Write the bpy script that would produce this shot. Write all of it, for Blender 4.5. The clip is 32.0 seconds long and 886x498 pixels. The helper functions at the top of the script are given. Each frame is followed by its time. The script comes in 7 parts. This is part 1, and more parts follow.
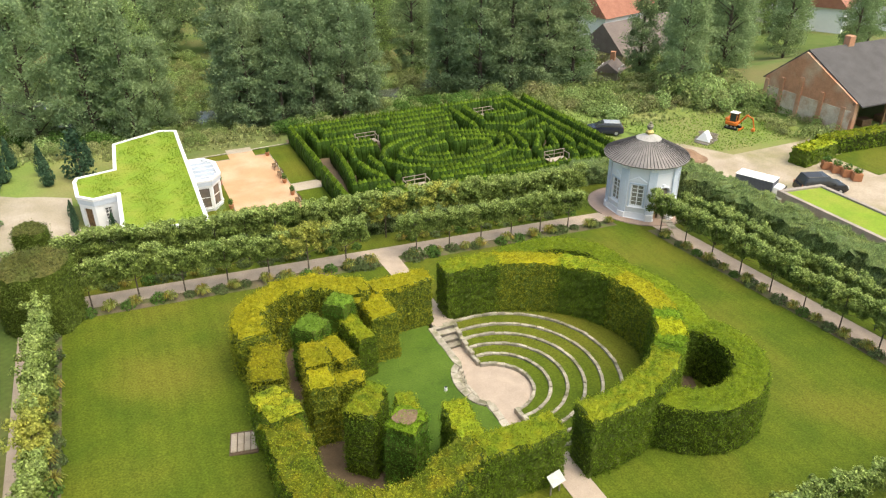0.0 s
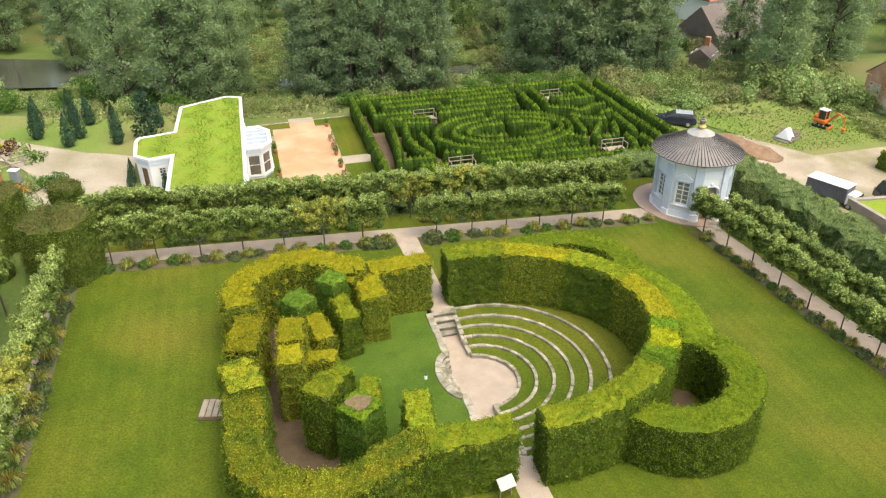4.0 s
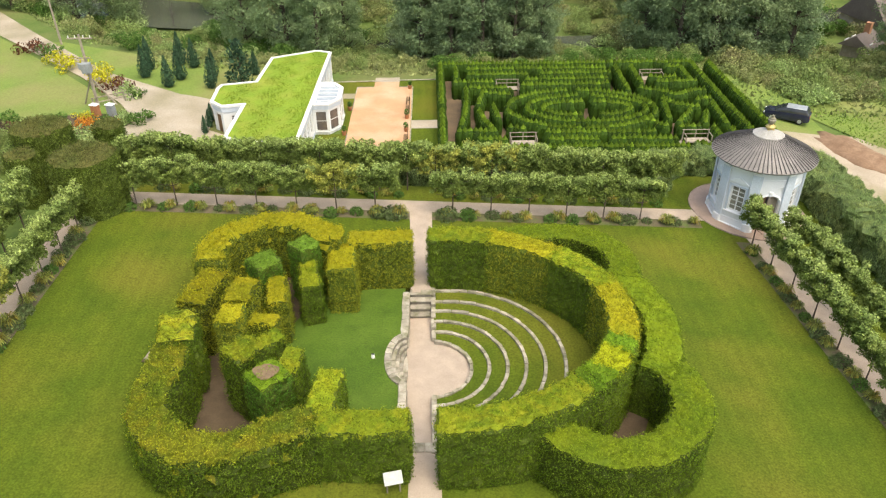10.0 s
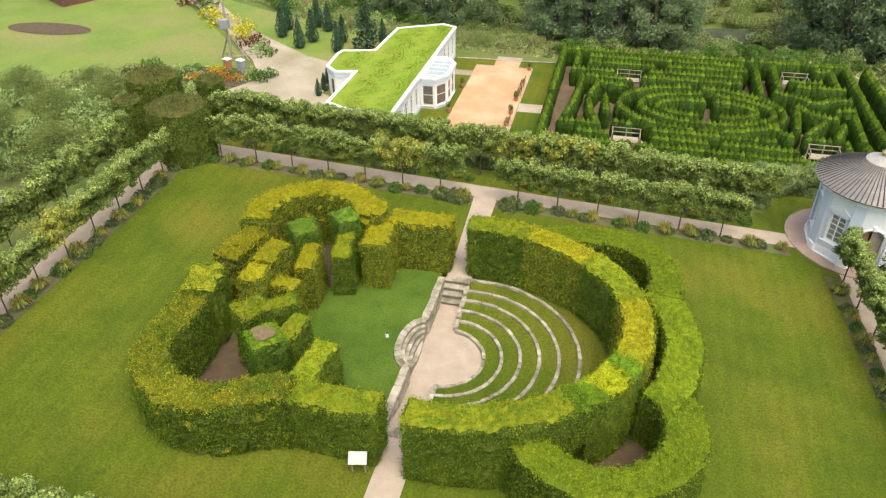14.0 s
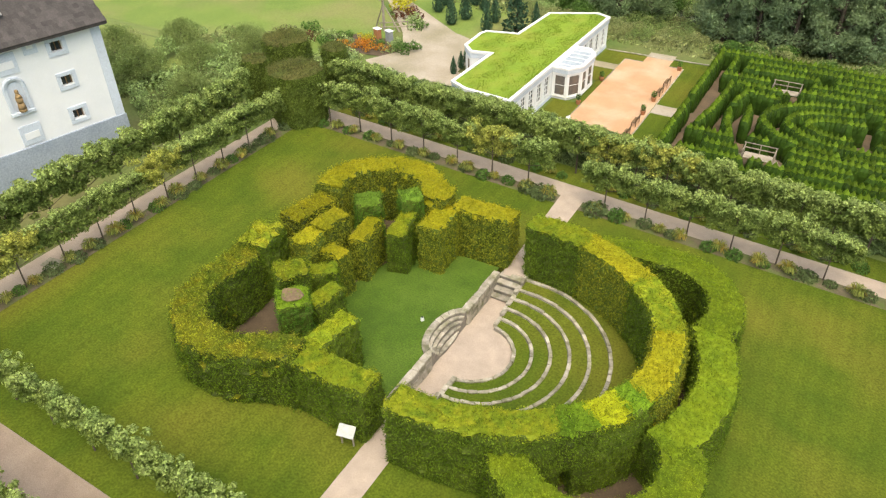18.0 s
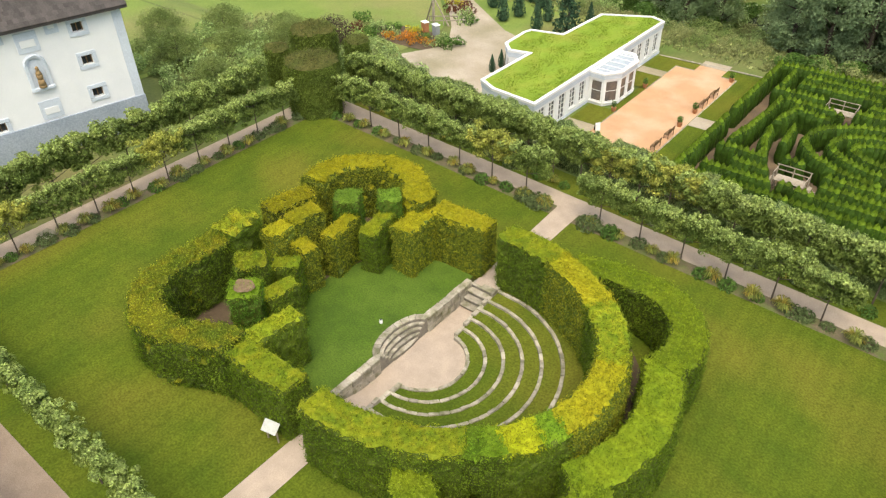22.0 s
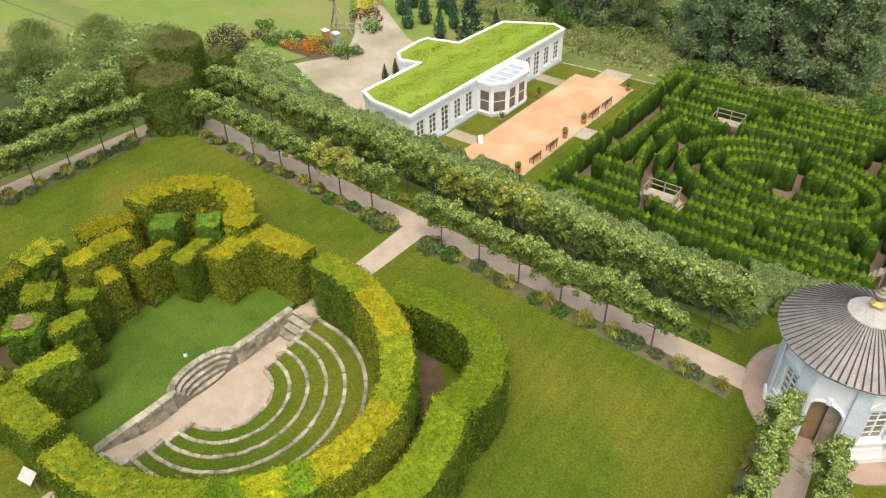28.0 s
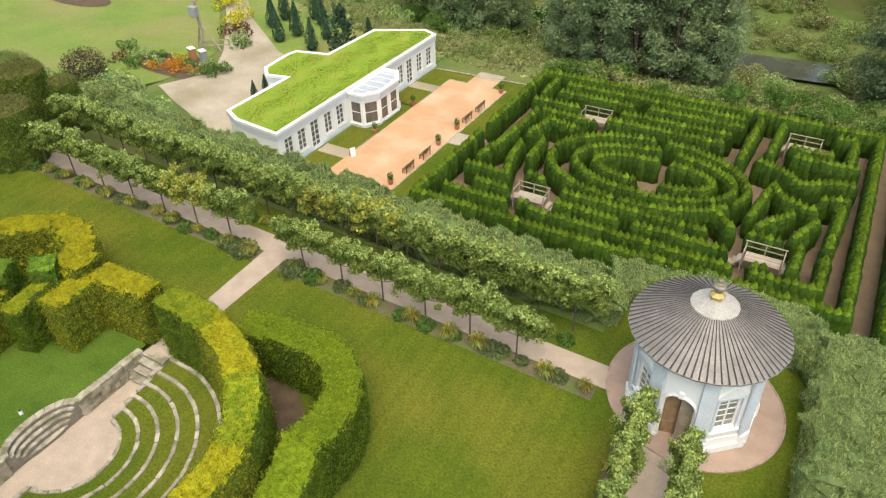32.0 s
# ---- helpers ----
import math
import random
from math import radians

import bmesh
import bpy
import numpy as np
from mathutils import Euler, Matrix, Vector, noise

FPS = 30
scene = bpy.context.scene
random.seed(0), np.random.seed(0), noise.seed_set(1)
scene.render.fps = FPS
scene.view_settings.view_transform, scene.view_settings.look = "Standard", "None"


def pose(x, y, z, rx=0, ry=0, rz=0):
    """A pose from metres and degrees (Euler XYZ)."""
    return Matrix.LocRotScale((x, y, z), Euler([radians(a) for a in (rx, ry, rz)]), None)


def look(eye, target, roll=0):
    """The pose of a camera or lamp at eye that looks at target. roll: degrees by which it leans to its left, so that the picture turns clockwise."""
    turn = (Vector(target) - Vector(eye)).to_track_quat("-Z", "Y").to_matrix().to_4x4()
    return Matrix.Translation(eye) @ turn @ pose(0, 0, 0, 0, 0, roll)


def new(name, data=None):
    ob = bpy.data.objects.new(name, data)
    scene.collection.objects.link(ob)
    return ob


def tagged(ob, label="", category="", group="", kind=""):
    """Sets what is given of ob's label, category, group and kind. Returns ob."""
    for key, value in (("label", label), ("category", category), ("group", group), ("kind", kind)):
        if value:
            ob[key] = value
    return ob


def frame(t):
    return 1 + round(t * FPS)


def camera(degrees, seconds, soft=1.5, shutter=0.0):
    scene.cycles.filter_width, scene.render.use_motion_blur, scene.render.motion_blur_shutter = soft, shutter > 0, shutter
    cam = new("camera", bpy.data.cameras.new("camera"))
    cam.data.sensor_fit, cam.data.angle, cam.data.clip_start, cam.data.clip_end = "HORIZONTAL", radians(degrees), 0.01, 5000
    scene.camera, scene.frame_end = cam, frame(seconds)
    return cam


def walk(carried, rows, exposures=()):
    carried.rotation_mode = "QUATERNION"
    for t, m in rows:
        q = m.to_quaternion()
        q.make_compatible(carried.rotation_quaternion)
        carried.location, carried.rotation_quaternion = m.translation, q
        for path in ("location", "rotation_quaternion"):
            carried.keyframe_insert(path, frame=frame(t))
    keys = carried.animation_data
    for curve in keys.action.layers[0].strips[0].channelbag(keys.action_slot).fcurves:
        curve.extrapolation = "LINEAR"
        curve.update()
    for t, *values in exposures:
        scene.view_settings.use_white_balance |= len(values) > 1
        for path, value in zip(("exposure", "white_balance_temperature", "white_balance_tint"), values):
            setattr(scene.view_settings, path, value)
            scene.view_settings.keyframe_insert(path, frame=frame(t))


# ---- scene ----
cam = camera(62.8, 32.0, soft=1.25)
METRES, EYE, TILT, LEAN, TURN = 45.0, 24.0, 0.0, 0.0, -24.5
PATH = [
    (0, (0.202, -0.017, 23.987), (0.93, 1.582, 23.032), -0.3),
    (1, (1.358, -0.371, 24.023), (2.023, 1.248, 23.055), -0.1),
    (2, (2.712, -0.639, 24.035), (3.306, 0.998, 23.052), -0.2),
    (3, (4.099, -0.909, 24.092), (4.623, 0.743, 23.095), -0.2),
    (3.5, (4.803, -0.98, 24.08), (5.292, 0.679, 23.076), -0.2),
    (5.5, (7.86, -1.219, 24.16), (8.204, 0.458, 23.125), -0.2),
    (6, (8.588, -1.268, 24.175), (8.898, 0.411, 23.133), -0.1),
    (7, (10.191, -1.254, 24.191), (10.426, 0.427, 23.134), -0.2),
    (8, (11.741, -1.202, 24.213), (11.904, 0.479, 23.141), -0.2),
    (9, (13.343, -1.031, 24.175), (13.431, 0.648, 23.091), -0.4),
    (10, (14.854, -0.833, 24.246), (14.874, 0.839, 23.149), -0.5),
    (11, (16.395, -0.592, 24.278), (16.346, 1.072, 23.169), -0.5),
    (12, (17.925, -0.237, 24.299), (17.804, 1.416, 23.18), -0.6),
    (13, (19.315, 0.162, 24.312), (19.079, 1.795, 23.181), -0.5),
    (14, (20.85, 0.63, 24.357), (20.448, 2.218, 23.21), -0.8),
    (15, (22.312, 1.234, 24.34), (21.772, 2.772, 23.182), -1.0),
    (15.5, (23.011, 1.526, 24.322), (22.421, 3.044, 23.16), -1.1),
    (17.5, (25.584, 2.964, 24.525), (24.8, 4.375, 23.344), -1.1),
    (18, (26.194, 3.379, 24.462), (25.363, 4.76, 23.279), -1.3),
    (19, (27.303, 4.243, 24.481), (26.394, 5.568, 23.29), -1.3),
    (20, (28.446, 5.211, 24.554), (27.479, 6.488, 23.356), -1.4),
    (21, (29.476, 6.266, 24.548), (28.471, 7.512, 23.35), -1.4),
    (22, (30.568, 7.426, 24.574), (29.544, 8.657, 23.375), -1.6),
    (23, (31.581, 8.625, 24.555), (30.549, 9.848, 23.356), -1.6),
    (24, (32.539, 9.826, 24.539), (31.504, 11.046, 23.339), -1.6),
    (25, (33.51, 11.047, 24.503), (32.474, 12.265, 23.302), -1.7),
    (25.5, (34.009, 11.667, 24.504), (32.972, 12.884, 23.303), -1.6),
    (27.5, (35.469, 13.717, 24.433), (34.453, 14.954, 23.233), -1.5),
    (28, (35.795, 14.162, 24.435), (34.794, 15.411, 23.235), -1.6),
    (29, (36.324, 14.965, 24.423), (35.356, 16.24, 23.224), -1.6),
    (30, (36.83, 15.649, 24.4), (35.91, 16.961, 23.203), -1.7),
    (31, (37.307, 16.302, 24.376), (36.434, 17.645, 23.179), -1.7),
    (32, (37.779, 16.869, 24.369), (36.949, 18.24, 23.172), -1.8),
]
walk(cam, [(t, look(eye, target, roll)) for t, eye, target, roll in PATH],
     exposures=[(0, 1.06, 7250, 4), (12, 1.01, 7250, 4), (20, 0.94, 7250, 4), (32, 0.85, 7250, 4)])

# ---- world and light ----
world = bpy.data.worlds.new("world")
scene.world = world
world.use_nodes = True
wn = world.node_tree
sky = wn.nodes.new("ShaderNodeTexSky")
sky.sky_type = "NISHITA"
sky.sun_disc = False
sky.sun_elevation = radians(65.5)
sky.sun_rotation = radians(145.5)
sky.air_density, sky.dust_density, sky.ozone_density = 1.0, 4.0, 1.0
wn.nodes["Background"].inputs["Strength"].default_value = 0.15
wn.links.new(sky.outputs[0], wn.nodes["Background"].inputs["Color"])
sun_data = bpy.data.lights.new("sun", "SUN")
sun_data.energy, sun_data.angle, sun_data.color = 1.3, radians(60), (1.0, 0.95, 0.86)
sun = new("sun", sun_data)
sun.matrix_world = look((22, -32, 85), (0, 0, 0))

# ---- materials ----
MATS = {}


def material(name, colour, second=None, scale=3.0, fine=40.0, rough=0.8, metal=0.0, bump=0.3, bump_scale=30.0, island=0.0,
             obj_random=0.0, third=None, third_scale=0.4, spec=0.3, through_light=0.0, grain_by=0.2, stripes=0.0):
    """A surface with two scales of colour variation, relief, and variation from piece to piece."""
    if name in MATS:
        return MATS[name]
    m = bpy.data.materials.new(name)
    m.use_nodes = True
    nt = m.node_tree
    bsdf = nt.nodes["Principled BSDF"]
    bsdf.inputs["Roughness"].default_value = rough
    bsdf.inputs["Metallic"].default_value = metal
    bsdf.inputs["Specular IOR Level"].default_value = spec
    second = second or tuple(c * 0.75 for c in colour)
    geo = nt.nodes.new("ShaderNodeNewGeometry")
    pos = geo.outputs["Position"]

    def noise_tex(sc, detail=4.0):
        n = nt.nodes.new("ShaderNodeTexNoise")
        n.inputs["Scale"].default_value = sc
        n.inputs["Detail"].default_value = detail
        nt.links.new(pos, n.inputs["Vector"])
        return n.outputs["Fac"]

    def blend(fac, a, b, kind="MIX"):
        mix = nt.nodes.new("ShaderNodeMix")
        mix.data_type, mix.blend_type = "RGBA", kind
        for sock, val in ((mix.inputs["Factor"], fac), (mix.inputs[6], a), (mix.inputs[7], b)):
            if isinstance(val, (int, float)):
                sock.default_value = val
            elif isinstance(val, tuple):
                sock.default_value = (*val[:3], 1)
            else:
                nt.links.new(val, sock)
        return mix.outputs[2]

    def ramp(fac, lo, hi):
        r = nt.nodes.new("ShaderNodeMapRange")
        r.inputs["From Min"].default_value, r.inputs["From Max"].default_value = lo, hi
        nt.links.new(fac, r.inputs["Value"])
        return r.outputs["Result"]

    col = blend(ramp(noise_tex(scale), 0.32, 0.68), colour, second)
    if third:
        col = blend(ramp(noise_tex(third_scale, 3.0), 0.45, 0.7), col, third)
    f = ramp(noise_tex(fine, 2.0), 0.2, 0.8)
    grain = nt.nodes.new("ShaderNodeMapRange")
    grain.inputs["To Min"].default_value, grain.inputs["To Max"].default_value = 1 - grain_by, 1 + grain_by
    nt.links.new(f, grain.inputs["Value"])
    hsv = nt.nodes.new("ShaderNodeHueSaturation")
    nt.links.new(grain.outputs["Result"], hsv.inputs["Value"])
    nt.links.new(col, hsv.inputs["Color"])
    out = hsv.outputs["Color"]
    if stripes:
        wave = nt.nodes.new("ShaderNodeTexWave")
        wave.inputs["Scale"].default_value, wave.inputs["Distortion"].default_value = 0.42, 1.5
        wave.inputs["Detail"].default_value, wave.inputs["Detail Scale"].default_value = 2.0, 0.6
        nt.links.new(pos, wave.inputs["Vector"])
        band_fac = nt.nodes.new("ShaderNodeMapRange")
        band_fac.inputs["To Min"].default_value, band_fac.inputs["To Max"].default_value = 1 - stripes, 1 + stripes
        nt.links.new(wave.outputs["Fac"], band_fac.inputs["Value"])
        h3 = nt.nodes.new("ShaderNodeHueSaturation")
        nt.links.new(band_fac.outputs["Result"], h3.inputs["Value"])
        nt.links.new(out, h3.inputs["Color"])
        out = h3.outputs["Color"]
    for amount, src in ((island, geo.outputs["Random Per Island"]), (obj_random, None)):
        if not amount:
            continue
        if src is None:
            info = nt.nodes.new("ShaderNodeObjectInfo")
            src = info.outputs["Random"]
        spread = nt.nodes.new("ShaderNodeMapRange")
        spread.inputs["To Min"].default_value, spread.inputs["To Max"].default_value = 1 - amount, 1 + amount
        nt.links.new(src, spread.inputs["Value"])
        h2 = nt.nodes.new("ShaderNodeHueSaturation")
        nt.links.new(spread.outputs["Result"], h2.inputs["Value"])
        nt.links.new(out, h2.inputs["Color"])
        out = h2.outputs["Color"]
    nt.links.new(out, bsdf.inputs["Base Color"])
    if bump:
        b = nt.nodes.new("ShaderNodeBump")
        b.inputs["Strength"].default_value = bump
        b.inputs["Distance"].default_value = 0.02
        nt.links.new(noise_tex(bump_scale, 3.0), b.inputs["Height"])
        nt.links.new(b.outputs["Normal"], bsdf.inputs["Normal"])
    if through_light:
        tr = nt.nodes.new("ShaderNodeBsdfTranslucent")
        nt.links.new(out, tr.inputs["Color"])
        mixs = nt.nodes.new("ShaderNodeMixShader")
        mixs.inputs["Fac"].default_value = through_light
        nt.links.new(bsdf.outputs[0], mixs.inputs[1])
        nt.links.new(tr.outputs[0], mixs.inputs[2])
        nt.links.new(mixs.outputs[0], nt.nodes["Material Output"].inputs["Surface"])
    MATS[name] = m
    return m


def leafy(name, colour, second, third=None, through_light=0.35, third_scale=0.6, island=0.5, grain_by=0.3):
    return material(name, colour, second, scale=0.9, fine=6.0, grain_by=grain_by, rough=0.6, bump=0, island=island, third=third,
                    third_scale=third_scale, spec=0.15, through_light=through_light)


LAWN = material("mown_lawn", (0.088, 0.119, 0.011), (0.062, 0.096, 0.009), scale=0.55, fine=11, rough=0.9, bump=1.0, bump_scale=22,
                third=(0.125, 0.13, 0.017), third_scale=0.16, grain_by=0.4, stripes=0.035, spec=0.12)
MEADOW = material("rough_meadow", (0.12, 0.165, 0.04), (0.085, 0.135, 0.028), scale=0.5, fine=5, rough=0.95, bump=1.0, bump_scale=8,
                  third=(0.16, 0.15, 0.06), third_scale=0.12)
GRAVEL = material("pinkish_gravel", (0.43, 0.35, 0.285), (0.36, 0.295, 0.24), scale=1.5, fine=30, rough=0.95, bump=0.5, bump_scale=60)
BROWN_GRAVEL = material("dark_brown_gravel", (0.30, 0.235, 0.185), (0.24, 0.185, 0.145), scale=1.2, fine=25, rough=0.95, bump=0.5, bump_scale=50)
ORANGE_GRAVEL = material("orange_gravel", (0.53, 0.315, 0.18), (0.46, 0.275, 0.155), scale=0.6, fine=18, rough=0.95, bump=0.4, bump_scale=50,
                         third=(0.53, 0.375, 0.25), third_scale=0.35)
ROAD_DIRT = material("pale_gravel_road", (0.42, 0.36, 0.29), (0.34, 0.29, 0.22), scale=0.5, fine=10, rough=0.95, bump=0.5, bump_scale=30,
                     third=(0.26, 0.23, 0.15), third_scale=0.15)
# Brown lowered to hold the shade that lies between the hedges.
SOIL = material("bed_soil", (0.085, 0.06, 0.038), (0.115, 0.085, 0.055), scale=2, fine=15, rough=0.98, bump=1.0, bump_scale=20)
BED_SOIL = material("weedy_bed_soil", (0.15, 0.12, 0.08), (0.11, 0.10, 0.055), scale=2.5, fine=14, rough=0.98, bump=1.0, bump_scale=20,
                    third=(0.10, 0.135, 0.035), third_scale=1.4)
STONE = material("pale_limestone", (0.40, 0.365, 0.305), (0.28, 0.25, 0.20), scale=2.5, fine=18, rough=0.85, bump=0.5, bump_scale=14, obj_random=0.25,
                 third=(0.17, 0.165, 0.10), third_scale=2.2)
WHITE = material("white_render", (0.80, 0.81, 0.82), (0.75, 0.765, 0.78), scale=0.8, fine=20, rough=0.8, bump=0.08, bump_scale=20, grain_by=0.05)
WHITE_PAINT = material("white_paint", (0.8, 0.8, 0.79), (0.74, 0.75, 0.76), scale=2, fine=20, rough=0.55, bump=0.05)
BLUE_GREY = material("blue_grey_paint", (0.60, 0.655, 0.73), (0.54, 0.595, 0.67), scale=1.2, fine=20, rough=0.7, bump=0.1)
ROOF_METAL = material("weathered_sheet_metal", (0.27, 0.25, 0.24), (0.20, 0.188, 0.18), scale=1.5, fine=12, rough=0.55, metal=0.3, bump=0.1)
ROOF_PALE = material("pale_sheet_metal", (0.40, 0.38, 0.36), (0.32, 0.31, 0.29), scale=2.5, fine=12, rough=0.7, metal=0.0, bump=0.1)
WOOD_GREY = material("weathered_timber", (0.36, 0.31, 0.25), (0.26, 0.22, 0.17), scale=3, fine=25, rough=0.85, bump=0.4, obj_random=0.15)
WOOD_BROWN = material("brown_door_wood", (0.20, 0.12, 0.06), (0.13, 0.08, 0.04), scale=4, fine=25, rough=0.7, bump=0.3)
BARK = material("bark", (0.13, 0.10, 0.075), (0.08, 0.065, 0.05), scale=5, fine=25, rough=0.95, bump=0.8, bump_scale=25)
DARK_GLASS = material("dark_window_glass", (0.045, 0.05, 0.055), (0.03, 0.035, 0.04), scale=1, fine=3, rough=0.08, bump=0, spec=0.6)

# Tops outshine sides: overhead light is painted in, together with fresh growth.
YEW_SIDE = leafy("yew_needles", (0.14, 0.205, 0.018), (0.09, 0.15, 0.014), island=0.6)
YEW_TOP = leafy("yew_lit_fresh_shoots", (0.27, 0.31, 0.02), (0.165, 0.24, 0.017), third=(0.31, 0.325, 0.022), third_scale=2.2, island=0.5)
RUSTY_TOP = leafy("rusty_yew_lit_shoots", (0.28, 0.30, 0.022), (0.15, 0.21, 0.018), third=(0.33, 0.31, 0.025), third_scale=1.6, island=0.65)
GOLD_TOP = leafy("golden_yew_lit_shoots", (0.385, 0.35, 0.02), (0.285, 0.29, 0.017), island=0.45)
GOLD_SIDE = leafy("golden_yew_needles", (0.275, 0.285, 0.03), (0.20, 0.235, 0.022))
GREEN_TOP = leafy("green_yew_lit_shoots", (0.165, 0.265, 0.03), (0.115, 0.205, 0.022))
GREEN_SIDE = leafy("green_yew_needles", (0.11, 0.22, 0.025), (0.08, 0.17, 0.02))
MID_TOP = leafy("mid_green_yew_lit_shoots", (0.20, 0.30, 0.02), (0.14, 0.25, 0.018))
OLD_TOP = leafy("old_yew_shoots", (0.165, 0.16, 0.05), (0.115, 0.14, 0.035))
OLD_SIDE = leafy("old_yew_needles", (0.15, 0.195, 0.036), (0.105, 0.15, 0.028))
# Row shade is painted into thuja sides and foot, light into the tips.
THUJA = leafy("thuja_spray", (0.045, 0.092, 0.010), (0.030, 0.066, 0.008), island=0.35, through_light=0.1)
THUJA_TIP = leafy("thuja_lit_fresh_tips", (0.15, 0.235, 0.018), (0.105, 0.18, 0.014), island=0.45)
THUJA_IN = leafy("thuja_shaded_growth", (0.03, 0.06, 0.008), (0.022, 0.045, 0.006), through_light=0.0)
# Hedge body colour kept dark to paint the shade between the sprigs.
YEW_IN = leafy("yew_shaded_twigs", (0.072, 0.10, 0.014), (0.052, 0.075, 0.011), through_light=0.0)
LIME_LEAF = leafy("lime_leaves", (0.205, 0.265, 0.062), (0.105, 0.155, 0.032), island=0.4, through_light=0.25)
# Upper lime leaves: young growth with sunlight painted into the paler colour.
LIME_TIP = leafy("sunlit_lime_shoots", (0.35, 0.425, 0.135), (0.22, 0.30, 0.085), island=0.5, through_light=0.3)
# Willow body darkened too, with the shade among its leaves painted in.
WILLOW_IN = leafy("willow_shaded_growth", (0.10, 0.14, 0.045), (0.07, 0.10, 0.035), through_light=0.0)
WILLOW = leafy("willow_leaves", (0.31, 0.40, 0.165), (0.22, 0.31, 0.115), third=(0.36, 0.41, 0.15), island=0.5, third_scale=0.8)
# Riverside leaf colours are lightened in place of distance haze.
WOODS_DEEP = leafy("deep_alder_leaves", (0.265, 0.36, 0.18), (0.19, 0.27, 0.14), third=(0.29, 0.36, 0.18), third_scale=0.1, through_light=0.4, island=0.2, grain_by=0.15)
WOODS = leafy("hazed_alder_leaves", (0.31, 0.41, 0.20), (0.225, 0.315, 0.155), third=(0.34, 0.42, 0.20), third_scale=0.1, through_light=0.45, island=0.2, grain_by=0.15)
WOODS_PALE = leafy("birch_leaves", (0.38, 0.48, 0.19), (0.29, 0.40, 0.15), through_light=0.45)
CONIFER = leafy("dark_conifer_spray", (0.07, 0.13, 0.07), (0.045, 0.095, 0.05))
SHRUB_GREY = leafy("lavender_leaves", (0.145, 0.19, 0.075), (0.095, 0.135, 0.05))
SHRUB_GREEN = leafy("shrub_leaves", (0.11, 0.2, 0.04), (0.075, 0.15, 0.03))
DAYLILY = leafy("daylily_leaves", (0.30, 0.32, 0.08), (0.20, 0.25, 0.06), third=(0.34, 0.25, 0.05), third_scale=2.0)
WILD = leafy("wild_growth_leaves", (0.27, 0.34, 0.115), (0.19, 0.27, 0.085), third=(0.29, 0.28, 0.13), third_scale=0.2)
SEDUM = leafy("sedum_roof_turf", (0.22, 0.31, 0.03), (0.15, 0.24, 0.025), third=(0.28, 0.33, 0.05), third_scale=0.45, island=0.3)

RNG = np.random.default_rng(7)

# ---- mesh helpers ----


def raw_mesh(name, verts, faces, mats, index=None, smooth=False):
    me = bpy.data.meshes.new(name)
    me.from_pydata([tuple(v) for v in verts] if not isinstance(verts, np.ndarray) else verts.tolist(), [],
                   faces.tolist() if isinstance(faces, np.ndarray) else faces)
    for m in mats if isinstance(mats, (list, tuple)) else [mats]:
        me.materials.append(m)
    if index is not None:
        me.polygons.foreach_set("material_index", np.asarray(index, dtype=np.int32))
    if smooth:
        me.polygons.foreach_set("use_smooth", np.ones(len(me.polygons), dtype=bool))
    me.update()
    return me


def thing(name, label, category, group="", kind="", at=(0, 0, 0), rz=0.0):
    ob = new(name)
    ob.empty_display_size = 0.2
    ob.matrix_world = pose(*at, 0, 0, rz)
    return tagged(ob, label, category, group, kind)


def put_mesh(name, me, parent=None, label="", m=None):
    ob = new(name, me)
    if m is not None:
        ob.matrix_basis = m
    if parent is not None:
        ob.parent = parent
    return tagged(ob, label) if label else ob


def part(name, bm, mat, parent, label="", m=None, smooth=False):
    """Links a bmesh as one mesh object under a thing or a part."""
    me = bpy.data.meshes.new(name)
    bm.to_mesh(me)
    bm.free()
    for one in mat if isinstance(mat, (list, tuple)) else [mat]:
        me.materials.append(one)
    if smooth:
        me.polygons.foreach_set("use_smooth", np.ones(len(me.polygons), dtype=bool))
    return put_mesh(name, me, parent, label, m)


def box(sx, sy, sz, at=(0, 0, 0), bevel=0.0, rz=0.0):
    """A box that stands on at, with eased edges."""
    bm = bmesh.new()
    bmesh.ops.create_cube(bm, size=1.0)
    bmesh.ops.scale(bm, vec=(sx, sy, sz), verts=bm.verts)
    if bevel:
        bmesh.ops.bevel(bm, geom=bm.edges[:], offset=bevel, segments=1, affect="EDGES")
    bmesh.ops.transform(bm, matrix=pose(at[0], at[1], at[2] + sz / 2, 0, 0, rz), verts=bm.verts)
    return bm


def tube(r1, r2, h, at=(0, 0, 0), sides=10, caps=True):
    bm = bmesh.new()
    bmesh.ops.create_cone(bm, cap_ends=caps, segments=sides, radius1=r1, radius2=max(r2, 1e-4), depth=h)
    bmesh.ops.translate(bm, vec=(at[0], at[1], at[2] + h / 2), verts=bm.verts)
    return bm


def between(a, b, r1, r2, sides=7):
    a, b = Vector(a), Vector(b)
    bm = bmesh.new()
    bmesh.ops.create_cone(bm, cap_ends=True, segments=sides, radius1=r1, radius2=r2, depth=(b - a).length)
    turn = (b - a).to_track_quat("Z", "Y").to_matrix().to_4x4()
    bmesh.ops.transform(bm, matrix=Matrix.Translation((a + b) / 2) @ turn, verts=bm.verts)
    return bm


def join(*bms):
    out = bms[0]
    for bm in bms[1:]:
        me = bpy.data.meshes.new("tmp")
        bm.to_mesh(me)
        out.from_mesh(me)
        bm.free()
        bpy.data.meshes.remove(me)
    return out


